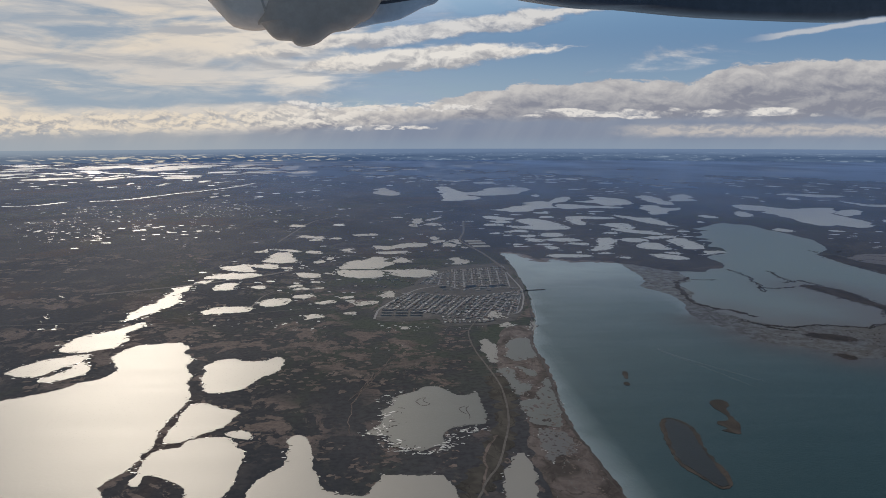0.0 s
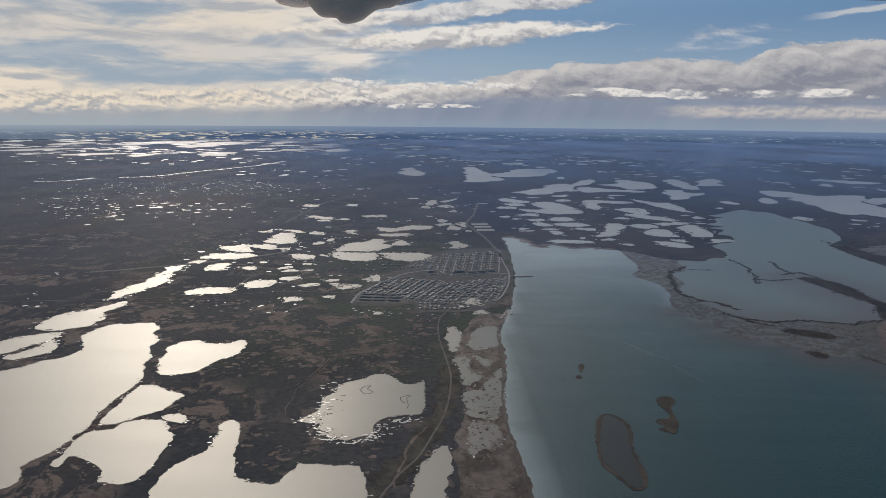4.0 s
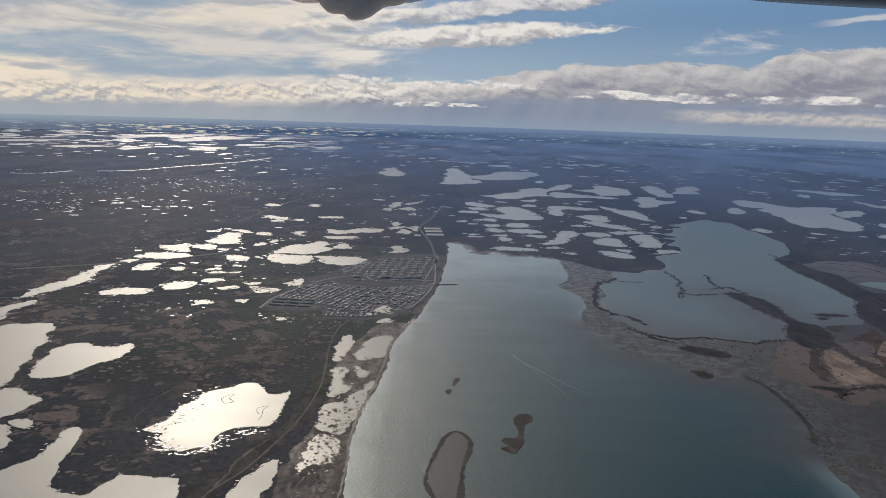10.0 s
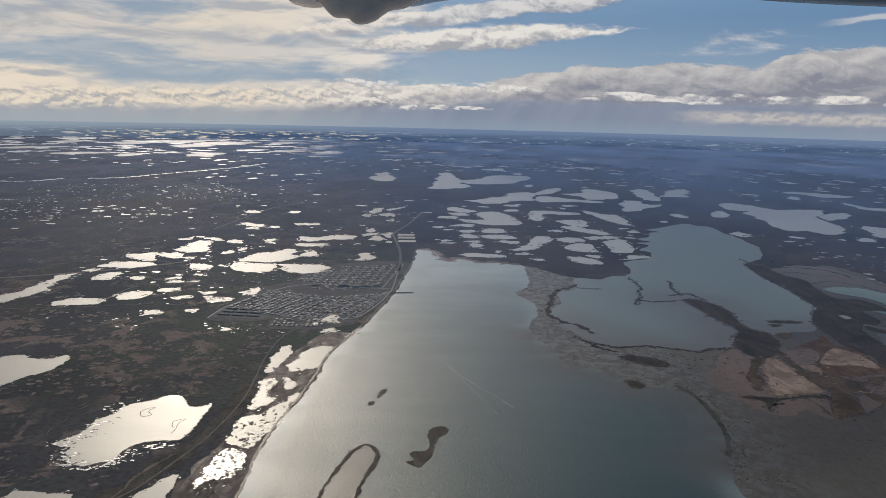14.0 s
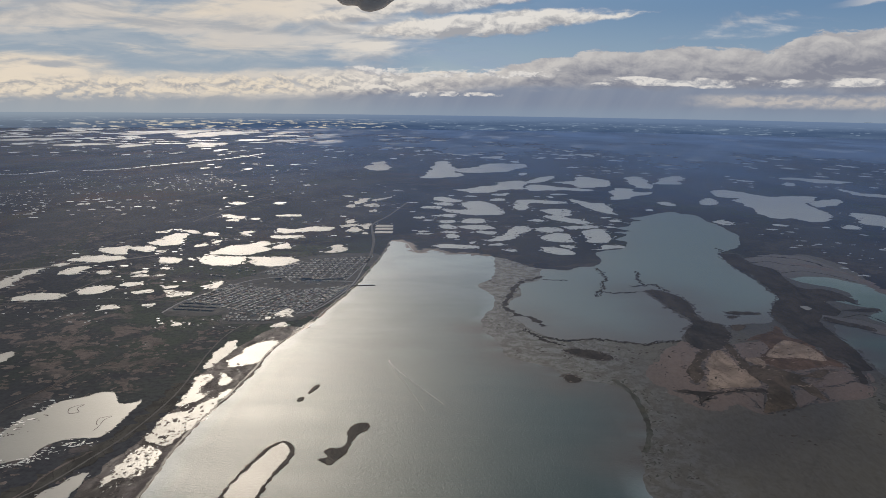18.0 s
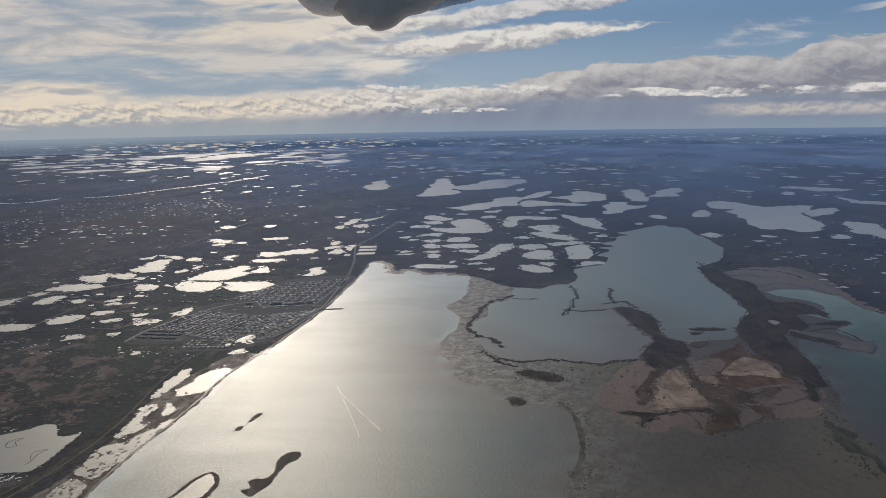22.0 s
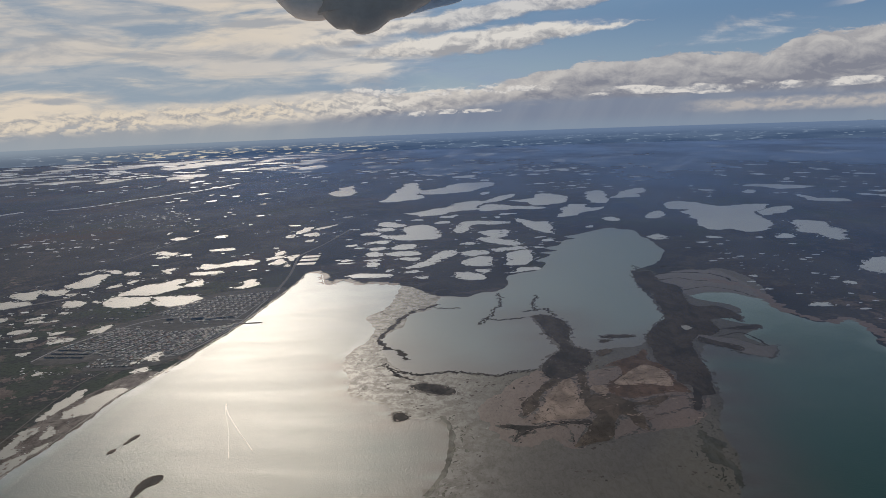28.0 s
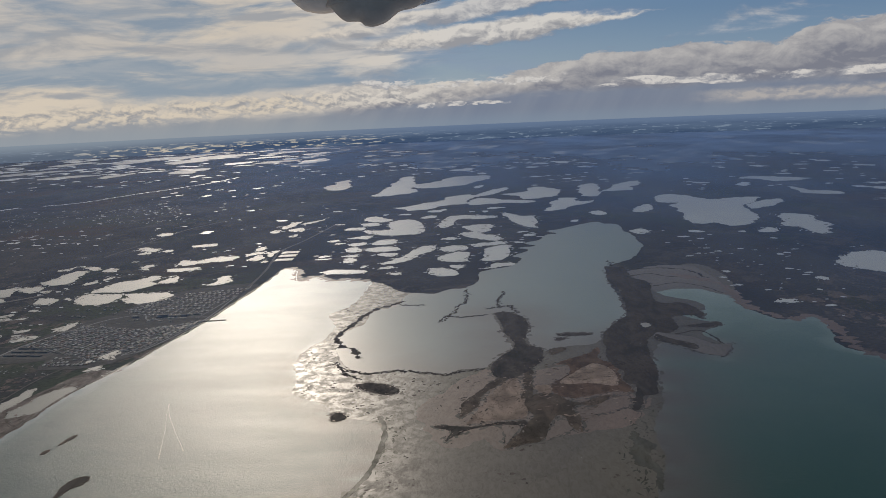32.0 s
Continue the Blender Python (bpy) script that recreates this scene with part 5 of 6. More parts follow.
def reed_bank(line, seed):
    """A broken chain of small dark clumps along a line."""
    rng = random.Random(seed)
    verts, faces = [], []
    for a, b in zip(line, line[1:]):
        a, b = Vector(a), Vector(b)
        way = (b - a).normalized()
        s = 0.0
        while s < (b - a).length:
            p = a + way * s + Vector((-way.y, way.x)) * rng.gauss(0, 0.7)
            r = rng.uniform(0.35, 1.15)
            turn = Matrix.Rotation(math.atan2(way.y, way.x) + rng.gauss(0, 0.6), 2)
            k = rng.randrange(6, 9)
            low = [turn @ Vector((math.cos(2 * math.pi * j / k) * r * rng.uniform(0.9, 1.7), math.sin(2 * math.pi * j / k) * r * rng.uniform(0.3, 0.7))) + p for j in range(k)]
            n, z = len(verts), 0.09 + 0.0002 * (len(faces) % 40)
            verts += [(q.x, q.y, -0.05) for q in low] + [(q.x, q.y, z) for q in low]
            faces += [(n + j, n + (j + 1) % k, n + k + (j + 1) % k, n + k + j) for j in range(k)] + [tuple(range(n + k, n + 2 * k))]
            s += r * rng.uniform(0.6, 1.5)
    return tagged(link("reed_bank", verts, faces, MARSH), "thin broken bank of dark reeds in the lagoon", "reeds", "reed banks")


for n, line in enumerate(REEDS):
    reed_bank(line, n)


def rills():
    """Threads of water left on the tidal flat."""
    rng = random.Random(23)
    verts, faces = [], []
    for _ in range(700):
        x, y = rng.uniform(134, 190), rng.uniform(170, 345)
        if not inside(x, y, FLAT_SHORE) or inside(x, y, BAY_SHORE) or inside(x, y, LAGOON) or rng.random() < (x - 150) / 45:
            continue
        half, thick, tilt, k = 0.2 * 6.0 ** rng.random(), rng.uniform(0.12, 0.5), rng.gauss(0.3, 0.5), 9
        n, z = len(verts), 0.016 + 0.000008 * len(faces)
        for j in range(k):
            c = 2 * math.pi * j / k
            verts.append((x + half * math.cos(c) * rng.uniform(0.6, 1.2), y + thick * math.sin(c) * rng.uniform(0.5, 1.6) + tilt * half * math.cos(c), z))
        faces.append(tuple(range(n, n + k)))
    tagged(link("mud_rills", verts, faces, RILL), "threads of standing water on the tidal flat", "rills", kind="stuff")


rills()
slivers("mud_creeks", "dark creeks and weed shreds on the tidal flat", "mud", [
    ((150, 175), (186, 175), (196, 240), (165, 255), 16), ((140, 262), (160, 262), (186, 290), (136, 345), 18), ((160, 255), (196, 240), (202, 290), (165, 290), 12), ((136, 345), (150, 320), (156, 400), (138, 420), 14), ((205, 190), (245, 190), (240, 225), (200, 222), 6)], DRY, 0.014, (0.15, 0.9), (0.10, 0.5), 25, 44, 7, (BAY_SHORE, LAGOON))
slivers("weed_shreds", "shreds of dark weed along the edge of the flat", "weed", [
    ((166, 180), (178, 180), (182, 245), (170, 252), 120), ((244, 195), (256, 195), (268, 258), (254, 262), 110), ((138, 300), (146, 300), (150, 380), (140, 395), 50)], WEED, 0.024, (0.2, 1.5), (0.08, 0.35), 75, 45, 3, (BAY_SHORE, EAST_SHORE, LAGOON))


def fringe():
    """Torn tufts of marsh along the edges of every low islet, and bare spots inside them."""
    rng = random.Random(17)
    dark, bare = ([], []), ([], [])
    for line, z in EDGES:
        n = len(line)
        length = sum((line[i] - line[i - 1]).length for i in range(n))
        if length > 400:
            continue
        for _ in range(int(length * 0.55)):
            i = rng.randrange(n)
            a, b = line[i - 1], line[i]
            way = (b - a).normalized() if (b - a).length > 1e-6 else Vector((1, 0))
            p = a.lerp(b, rng.random()) + Vector((-way.y, way.x)) * rng.gauss(0, 0.9)
            within = inside(p.x, p.y, line)
            verts, faces = bare if within else dark
            r, k = 0.10 * 4.5 ** rng.random(), rng.randrange(5, 8)
            turn = Matrix.Rotation(math.atan2(way.y, way.x), 2)
            height = (z + 0.012 if within else 0.046 + 0.2 * max(0.0, z - 0.05)) + 0.000004 * len(faces)
            faces.append(tuple(range(len(verts), len(verts) + k)))
            for j in range(k):
                c = 2 * math.pi * j / k
                q = turn @ Vector((math.cos(c) * r * rng.uniform(1.0, 2.6), math.sin(c) * r * rng.uniform(0.5, 1.0)))
                verts.append((p.x + q.x, p.y + q.y, height))
    damp = ([], [])
    for line, z in EDGES:
        n = len(line)
        length = sum((line[i] - line[i - 1]).length for i in range(n))
        for _ in range(int(length * 1.1) if z > 0.055 else 0):
            i = rng.randrange(n)
            a, b = line[i - 1], line[i]
            way = (b - a).normalized() if (b - a).length > 1e-6 else Vector((1, 0))
            p = a.lerp(b, rng.random()) + Vector((-way.y, way.x)) * rng.gauss(0, 0.8)
            r, turn = rng.uniform(0.3, 1.0), Matrix.Rotation(math.atan2(way.y, way.x) + rng.gauss(0, 0.3), 2)
            damp[1].append(tuple(range(len(damp[0]), len(damp[0]) + 8)))
            for j in range(8):
                q = turn @ Vector((math.cos(math.pi * j / 4) * r * rng.uniform(1.2, 2.4), math.sin(math.pi * j / 4) * r * rng.uniform(0.5, 1.0)))
                damp[0].append((p.x + q.x, p.y + q.y, 0.0415 + 0.000001 * len(damp[1])))
    tagged(link("marsh_margins", *damp, MARGIN), "damp brown margins round the patches of marsh", "mud", kind="stuff")
    tagged(link("marsh_tufts", *dark, MARSH), "torn dark tufts of marsh grass along the islets", "tufts", kind="stuff")
    tagged(link("marsh_bare_spots", *bare, FLANK), "bare brown spots in the edges of the marsh", "mud", kind="stuff")


fringe()
for line in ([(10.75, 217), (11.75, 220), (13.75, 220.75), (13, 218), (14.75, 215.25), (12.5, 214), (10.75, 217)], [(24, 206.5), (22.5, 210.5), (23.75, 212), (25.25, 212.75), (24.25, 210), (25, 204.5), (24.5, 202.5)]):
    ribbon("reed_ring", line, 0.17, 0.06, MARSH, "thin ring of dark reeds in a shallow lake", "reeds", "", 0.25, "reed rings")


def fray(name, label, edge, count, mat, z, out, seed):
    """Thin slivers across a shallow shore that runs through the given points; out is how far they straddle it."""
    rng = random.Random(seed)
    verts, faces = [], []
    for _ in range(count):
        i = rng.randrange(len(edge) - 1)
        p = Vector(edge[i]).lerp(Vector(edge[i + 1]), rng.random()) + Vector((rng.gauss(out, 1.7), rng.gauss(0, 0.6)))
        half, thick, tilt = 0.14 * 8.0 ** rng.random(), rng.uniform(0.08, 0.40), rng.uniform(-0.7, 0.9)
        ring = [(p.x + half * math.cos(2 * math.pi * j / 8) * rng.uniform(0.8, 1.1), p.y + thick * math.sin(2 * math.pi * j / 8) * rng.uniform(0.5, 1.5) + tilt * half * math.cos(2 * math.pi * j / 8)) for j in range(8)]
        n = len(verts)
        verts += [(x, y, z + 0.0001 * len(faces)) for x, y in ring]
        faces.append(tuple(range(n, n + 8)))
    tagged(link(name, verts, faces, mat), label, "shore", kind="stuff")


L9_WEST = [(9.5, 183), (5, 184.5), (2.5, 189), (-0.5, 193.5), (2.5, 199), (4, 209.5), (4.5, 223), (10, 228)]
fray("reed_slivers", "dark reed slivers in the frayed shore of a shallow lake", L9_WEST, 45, MARSH, 0.055, 1.0, 31)
fray("shore_slivers", "bright slivers of water in the frayed shore of a lake", L9_WEST, 80, CALM, 0.035, -1.6, 32)
fray("foot_slivers", "bright slivers of water in the bog below a lake", [(4, 183), (10, 180), (16, 184), (20, 192), (26, 197)], 110, CALM, 0.035, 0.6, 33)

ribbon("river", [(-328.75, 948.25), (-294.5, 975.75), (-263, 1062.5), (-232, 1131.5), (-207.5, 1206.25), (-193, 1296.25)], 4.0, 0.05, CALM, "long thin winding river on the plain", "river", wander=2.0)
ribbon("river", [(-401, 889.75), (-371.25, 898.25), (-354.75, 940.5)], 4.0, 0.05, CALM, "long thin winding river on the plain", "river", wander=2.0)
ribbon("far_beach", [(312, 452), (330, 426), (331, 400), (330, 378), (336, 359), (342, 353), (352, 356), (354, 342), (351, 318), (351, 304), (372, 276), (400, 240), (440, 176)], 4.5, 0.06, FLANK, "pale silty beach along the eastern shore", "beach", wander=0.8)
# Roads.
ROAD = make_plain("road_gravel", (0.105, 0.096, 0.088), (0.155, 0.142, 0.130), 0.9, 0.6)
ribbon("road_shore", [(46, 330.5), (38, 307.5), (35, 294.5), (34.5, 272), (37, 236), (36.5, 216.5), (34.5, 199.5), (31, 184.5), (27.5, 172), (22.5, 160.5), (18, 140), (10, 60), (6, -100)], 0.55, 0.03, ROAD, "pale gravel road that winds along the shore", "road", wander=0.05)
ribbon("road_west", [(-160, 322), (-97.5, 328), (-76, 332), (-53.5, 337), (-31.5, 343.5), (-5.5, 341), (0, 338)], 0.6, 0.03, ROAD, "straight gravel road out of town", "road", wander=0.05)
ribbon("road_north", [(72, 430), (72, 451), (69, 499), (63, 545), (61, 571), (69, 618), (78, 700)], 1.6, 0.03, ROAD, "gravel road north of the town", "road", wander=0.1)
ribbon("road_pass", [(-55.5, 340.5), (-54, 369.5), (-50, 385.5)], 0.8, 0.03, ROAD, "short gravel track to the runway", "road", wander=0.05)
ribbon("runway", [(-134, 385), (-105, 400), (-70, 423), (-47, 446)], 2.6, 0.025, GRAVEL, "grey gravel airstrip across the bog", "runway", wander=0.05)

VERGE = make_flat("road_verge", (0.050, 0.047, 0.042), (0.086, 0.078, 0.068), 0.85, 0.95, 0.2, 0.03)
ribbon("road_verge", [(36.8, 240), (36.2, 216.5), (33.5, 199.5), (29.5, 184.5), (25.5, 172), (20.5, 160.5), (15.5, 140), (7, 60)], 5.2, 0.008, VERGE, "trampled brown verge along the shore road", "verge", wander=0.5)
slivers("shore_stones", "pale pinkish stones and silt at the foot of the beach", "stones", [
    ((41, 150), (50.4, 150), (50.2, 186), (43, 186), 90), ((42, 186), (49.8, 186), (50.6, 205), (44, 205), 30), ((43, 205), (51, 205), (54, 240), (46, 240), 12)], HEATH, 0.064, (0.15, 0.9), (0.10, 0.42), 76, 48, 6, (BAY_SHORE,))
ribbon("road_dunes", [(22.5, 156.5), (23.5, 166.5), (26.5, 181), (29.75, 190.25)], 0.6, 0.028, HEATH, "pale sandy track along the shore road", "road", wander=0.35)
for line in ([(-7.25, 194.5), (-7.75, 206.75), (-5.5, 226.75), (-0.75, 246.75)], [(-8.5, 220.25), (-2.75, 235), (3.75, 258), (4.75, 264.25)], [(-7.5, 216.75), (-3.75, 231.75), (0.75, 249), (12.25, 276.5)]):
    ribbon("track", line, 0.22, 0.027, HEATH, "faint brown vehicle track across the tundra", "track", wander=0.25)

ribbon("road_far", [(-69.25, 567.25), (-63.5, 631.75), (-54.75, 704), (-35.25, 748)], 1.2, 0.03, ROAD, "thin gravel road across the northern plain", "road", wander=0.1)
# Jetty, treatment ponds, boat and its wake.
CONCRETE = make_plain("jetty_rock", (0.06, 0.055, 0.05), (0.10, 0.095, 0.09), 0.85)
ribbon("jetty", [(72, 376), (77, 376.8), (82.5, 377.6)], 1.1, 0.30, CONCRETE, "dark rock jetty that juts into the bay", "jetty", "")
for k, (x, y) in enumerate(((70, 562), (71, 549), (72, 534))):
    cell = [(x - 6, y - 5), (x + 6, y - 4), (x + 6, y + 5), (x - 6, y + 4)]
    tagged(sheet("settling_pond", cell, 0.12 + 0.001 * k, LAKE), "rectangular pale settling pond between earth dikes", "pond", "settling ponds")
    ribbon("dike", [cell[0], cell[1]], 1.2, 0.18, GRAVEL, "straight earth dike beside a settling pond", "dike", "")
FOAM = make_plain("foam", (0.25, 0.265, 0.27), (0.37, 0.385, 0.385), 0.5, 1.5)
HULL = make_plain("hull", (0.55, 0.55, 0.53), (0.62, 0.62, 0.60), 0.4, 2.0)


def part(name, bm, mat, parent, label=""):
    mesh = bpy.data.meshes.new(name)
    bm.to_mesh(mesh)
    bm.free()
    mesh.materials.append(mat)
    ob = new(name, mesh)
    ob.parent = parent
    if label:
        tagged(ob, label)
    return ob


def box(bm, x0, x1, y0, y1, z0, z1):
    v = [bm.verts.new(p) for p in ((x0, y0, z0), (x1, y0, z0), (x1, y1, z0), (x0, y1, z0), (x0, y0, z1), (x1, y0, z1), (x1, y1, z1), (x0, y1, z1))]
    for f in ((0, 3, 2, 1), (4, 5, 6, 7), (0, 1, 5, 4), (1, 2, 6, 5), (2, 3, 7, 6), (3, 0, 4, 7)):
        bm.faces.new([v[i] for i in f])


def motor_boat(m):
    boat = tagged(new("motor_boat"), "small pale open motor boat under way on the bay", "boat")
    bm = bmesh.new()
    low, top = [], []
    for k in range(9):
        u = k / 8
        w = 0.13 * (1 - max(0, u - 0.45) ** 2 / 0.3025)
        low.append((u, 0.55 * w)), top.append((u, w))
    rim = [bm.verts.new((w, -0.4 + 0.8 * u, 0.14 + 0.05 * u)) for u, w in top] + [bm.verts.new((-w, -0.4 + 0.8 * u, 0.14 + 0.05 * u)) for u, w in reversed(top)]
    keel = [bm.verts.new((w, -0.4 + 0.76 * u, -0.03)) for u, w in low] + [bm.verts.new((-w, -0.4 + 0.76 * u, -0.03)) for u, w in reversed(low)]
    n = len(rim)
    for i in range(n):
        bm.faces.new((keel[i], keel[(i + 1) % n], rim[(i + 1) % n], rim[i]))
    bm.faces.new(rim), bm.faces.new(keel[::-1])
    part("hull", bm, HULL, boat)
    bm = bmesh.new()
    box(bm, -0.06, 0.06, -0.05, 0.12, 0.14, 0.27)
    part("cabin", bm, CONCRETE, boat, "dark low cabin")
    bm = bmesh.new()
    box(bm, -0.03, 0.03, -0.47, -0.39, -0.02, 0.2)
    part("outboard_motor", bm, CONCRETE, boat, "black outboard motor")
    boat.matrix_basis = m
    return boat


motor_boat(pose(99.2, 265.3, 0.1, 0, 0, 21))
for line, broad in zip(([(99.1, 264.8), (103, 255.5), (109, 244), (118.5, 227)], [(99.0, 264.8), (101.8, 256), (106.5, 243), (113, 222)]), (0.13, 0.06)):
    ribbon("wake", line, broad, 0.095, FOAM, "thin pale wake behind a motor boat", "wake", "", 0.06)

ribbon("surf_line", [(x + 0.9, y) for x, y in WEST if y > 280], 0.16, 0.05, FOAM, "thin white line of surf along the beach", "surf", wander=0.15)
ribbon("surf_line", [(x + 0.5, y - 2.6) for x, y in [(80, 502)] + NORTH[:6]], 0.5, 0.07, FOAM, "thin white line of surf at the head of the bay", "surf", wander=0.2)

# ---- town ----
WALLS = [make_plain("wall_paint", a, b, 0.7, 3.0) for a, b in (((0.44, 0.40, 0.35), (0.54, 0.49, 0.43)), ((0.27, 0.26, 0.25), (0.33, 0.32, 0.31)), ((0.25, 0.165, 0.125), (0.31, 0.21, 0.16)), ((0.16, 0.18, 0.14), (0.20, 0.22, 0.17)))]
ROOFS = [make_plain("roof_metal", a, b, 0.8, 3.0) for a, b in (((0.10, 0.10, 0.105), (0.14, 0.14, 0.145)), ((0.34, 0.34, 0.34), (0.45, 0.45, 0.45)), ((0.13, 0.085, 0.07), (0.17, 0.11, 0.09)), ((0.050, 0.046, 0.042), (0.075, 0.069, 0.062)))]


def make_roofs(name, island):
    """Sheet roofs of several colours, one to a house."""
    mat, n = material(name)
    p = n.add("ShaderNodeTexCoord").outputs["Object"]
    pick = n.add("ShaderNodeNewGeometry").outputs["Random Per Island"] if island else n.add("ShaderNodeObjectInfo").outputs["Random"]
    grain = n.noise(p, 4.0, 5.0, 0.6)
    col = n.mix(n.step(pick, 0.28, 0.30), (0.10, 0.095, 0.09), (0.24, 0.225, 0.21))
    col = n.mix(n.step(pick, 0.50, 0.52), col, (0.20, 0.14, 0.115))
    col = n.mix(n.step(pick, 0.74, 0.76), col, (0.55, 0.53, 0.49))
    col = n.mix(n.step(pick, 0.84, 0.86), col, (0.17, 0.17, 0.17))
    col = n.mix(n.step(grain, 0.4, 0.7, 0.0, 0.4), col, (0.09, 0.085, 0.08))
    finish(n, Base_Color=col, Roughness=n.step(pick, 0.0, 1.0, 0.55, 0.8), Specular_IOR_Level=0.12)
    return mat


ROOF_ONE, ROOF_MANY = make_roofs("house_roofs", False), make_roofs("row_roofs", True)
TOWN_GROUND = make_plain("town_gravel", (0.066, 0.065, 0.063), (0.106, 0.101, 0.096), 0.9, 0.25)
tagged(sheet("town_ground", shoreline([(-0.2, 319.7), (0.6, 342.6), (8.0, 377.0), (18.0, 396.0), (22.0, 410.0), (32.6, 440.3), (53.6, 456.5), (75.5, 458.1), (74.6, 409.6), (72.9, 380.6), (66.9, 348.1), (60.4, 321.5), (49.1, 308.8), (36.7, 307.3), (27.2, 307.8), (24.8, 319.9), (13.4, 316.5)], 1.5, 0.16, 8), 0.015, TOWN_GROUND), "grey gravel ground of the town", "ground", kind="structure")


def house_shape(w, d, h, gable):
    """Walls and a gabled roof that overhangs them."""
    wall, roof = bmesh.new(), bmesh.new()
    box(wall, -w / 2, w / 2, -d / 2, d / 2, -0.15, h)
    ends = []
    for x in (-w / 2 - 0.04, w / 2 + 0.04):
        ends.append([roof.verts.new(p) for p in ((x, -d / 2 - 0.05, h - 0.01), (x, d / 2 + 0.05, h - 0.01), (x, 0, h + gable))])
    a, b = ends
    roof.faces.new(a[::-1]), roof.faces.new(b)
    roof.faces.new((a[0], b[0], b[2], a[2])), roof.faces.new((b[1], a[1], a[2], b[2])), roof.faces.new((a[1], b[1], b[0], a[0]))
    return wall, roof


KINDS = []
for k, (w, d, h, gable, label) in enumerate(((1.5, 0.75, 0.30, 0.03, "small pale timber house with a gabled roof"), (1.8, 0.80, 0.32, 0.03, "grey timber house with a gabled roof"), (1.3, 0.80, 0.34, 0.05, "brown timber house with a low gabled roof"), (2.3, 0.85, 0.34, 0.03, "long greenish double house with a gabled roof"))):
    home = tagged(new("house"), label, "house", "houses of the town")
    wall, roof = house_shape(w, d, h, gable)
    part("wall", wall, WALLS[k], home)
    part("roof", roof, ROOF_ONE, home)
    KINDS.append((home, w, d, h, gable))

rng = random.Random(5)
spots, streets = [], []


def block(a, b, c, d, rows, count, chance=0.86, lane=True):
    """Rows of houses from the side a-b to the side d-c, with a lane between every two."""
    for i in range(rows):
        u = (i + 0.5) / rows
        p, q = Vector(a).lerp(Vector(b), u), Vector(d).lerp(Vector(c), u)
        turn = math.degrees(math.atan2(q.y - p.y, q.x - p.x))
        for k in range(count):
            if rng.random() < chance:
                s = p.lerp(q, (k + 0.5 + rng.uniform(-0.16, 0.16)) / count)
                if not any(math.hypot(s.x - px, s.y - py) < pr * 0.75 for px, py, pr in LAKES if pr < 12):
                    spots.append((s.x + rng.uniform(-0.3, 0.3), s.y + rng.uniform(-0.3, 0.3), turn + rng.gauss(0, 7) + (90 if rng.random() < 0.08 else 0), rng.choice((0, 0, 1, 1, 2, 3))))
        if lane and i % 2:
            v = (i + 1.0) / rows
            p, q = Vector(a).lerp(Vector(b), min(v, 1.0)), Vector(d).lerp(Vector(c), min(v, 1.0))
            streets.append([p.lerp(q, s / 6) for s in range(7)])


block((1.7, 341.5), (32.1, 325.1), (46.8, 364.9), (12.3, 374.6), 13, 15, 0.88, True)
block((32.5, 325.1), (50.5, 321.0), (69.8, 375.1), (47.8, 366.2), 9, 17, 0.88, True)
block((51.0, 321.1), (59.3, 327.4), (71.8, 380.6), (67.6, 375.0), 4, 15, 0.75, True)
block((27.0, 311.4), (48.5, 311.5), (48.2, 323.9), (26.9, 323.9), 11, 4, 0.75, False)
block((34.6, 389.5), (66.7, 387.1), (73.7, 450.4), (39.3, 438.9), 14, 10, 0.9, True)
block((20.5, 398.8), (33.9, 393.7), (38.1, 433.6), (29.1, 419.5), 5, 6, 0.8, True)
block((-12.7, 392.4), (24.0, 386.1), (33.2, 413.3), (-7.6, 417.2), 10, 4, 0.5, False)
block((44.8, 389.5), (41.7, 378.6), (58.6, 373.1), (67.1, 396.3), 3, 9, 0.60, False)
block((61.9, 372.2), (60.6, 343.7), (65.2, 360.7), (68.3, 388.3), 4, 4, 0.70, False)
block((8.2, 381.0), (7.2, 365.8), (21.4, 368.7), (41.0, 385.0), 3, 9, 0.45, False)
spots.sort(key=lambda p: p[1])
used, rest_wall, rest_roof = 0, bmesh.new(), bmesh.new()
for x, y, turn, k in spots:
    home, w, d, h, gable = KINDS[k]
    m = pose(x, y, 0.01, 0, 0, turn)
    if used < 296:
        if used < 4:
            KINDS[used % 4][0].matrix_basis = m
        else:
            copy_thing(home, m)
        used += 1
    else:
        for shape, whole in zip(house_shape(w, d, h, gable), (rest_wall, rest_roof)):
            bmesh.ops.transform(shape, matrix=m, verts=shape.verts)
            add = bpy.data.meshes.new("piece")
            shape.to_mesh(add)
            whole.from_mesh(add)
            bpy.data.meshes.remove(add)
            shape.free()
rest = tagged(new("far_houses"), "close rows of small gabled houses in the northern town", "houses", kind="stuff")
part("walls", rest_wall, WALLS[0], rest)
part("roofs", rest_roof, ROOF_MANY, rest)
sheds, clutter = [], []
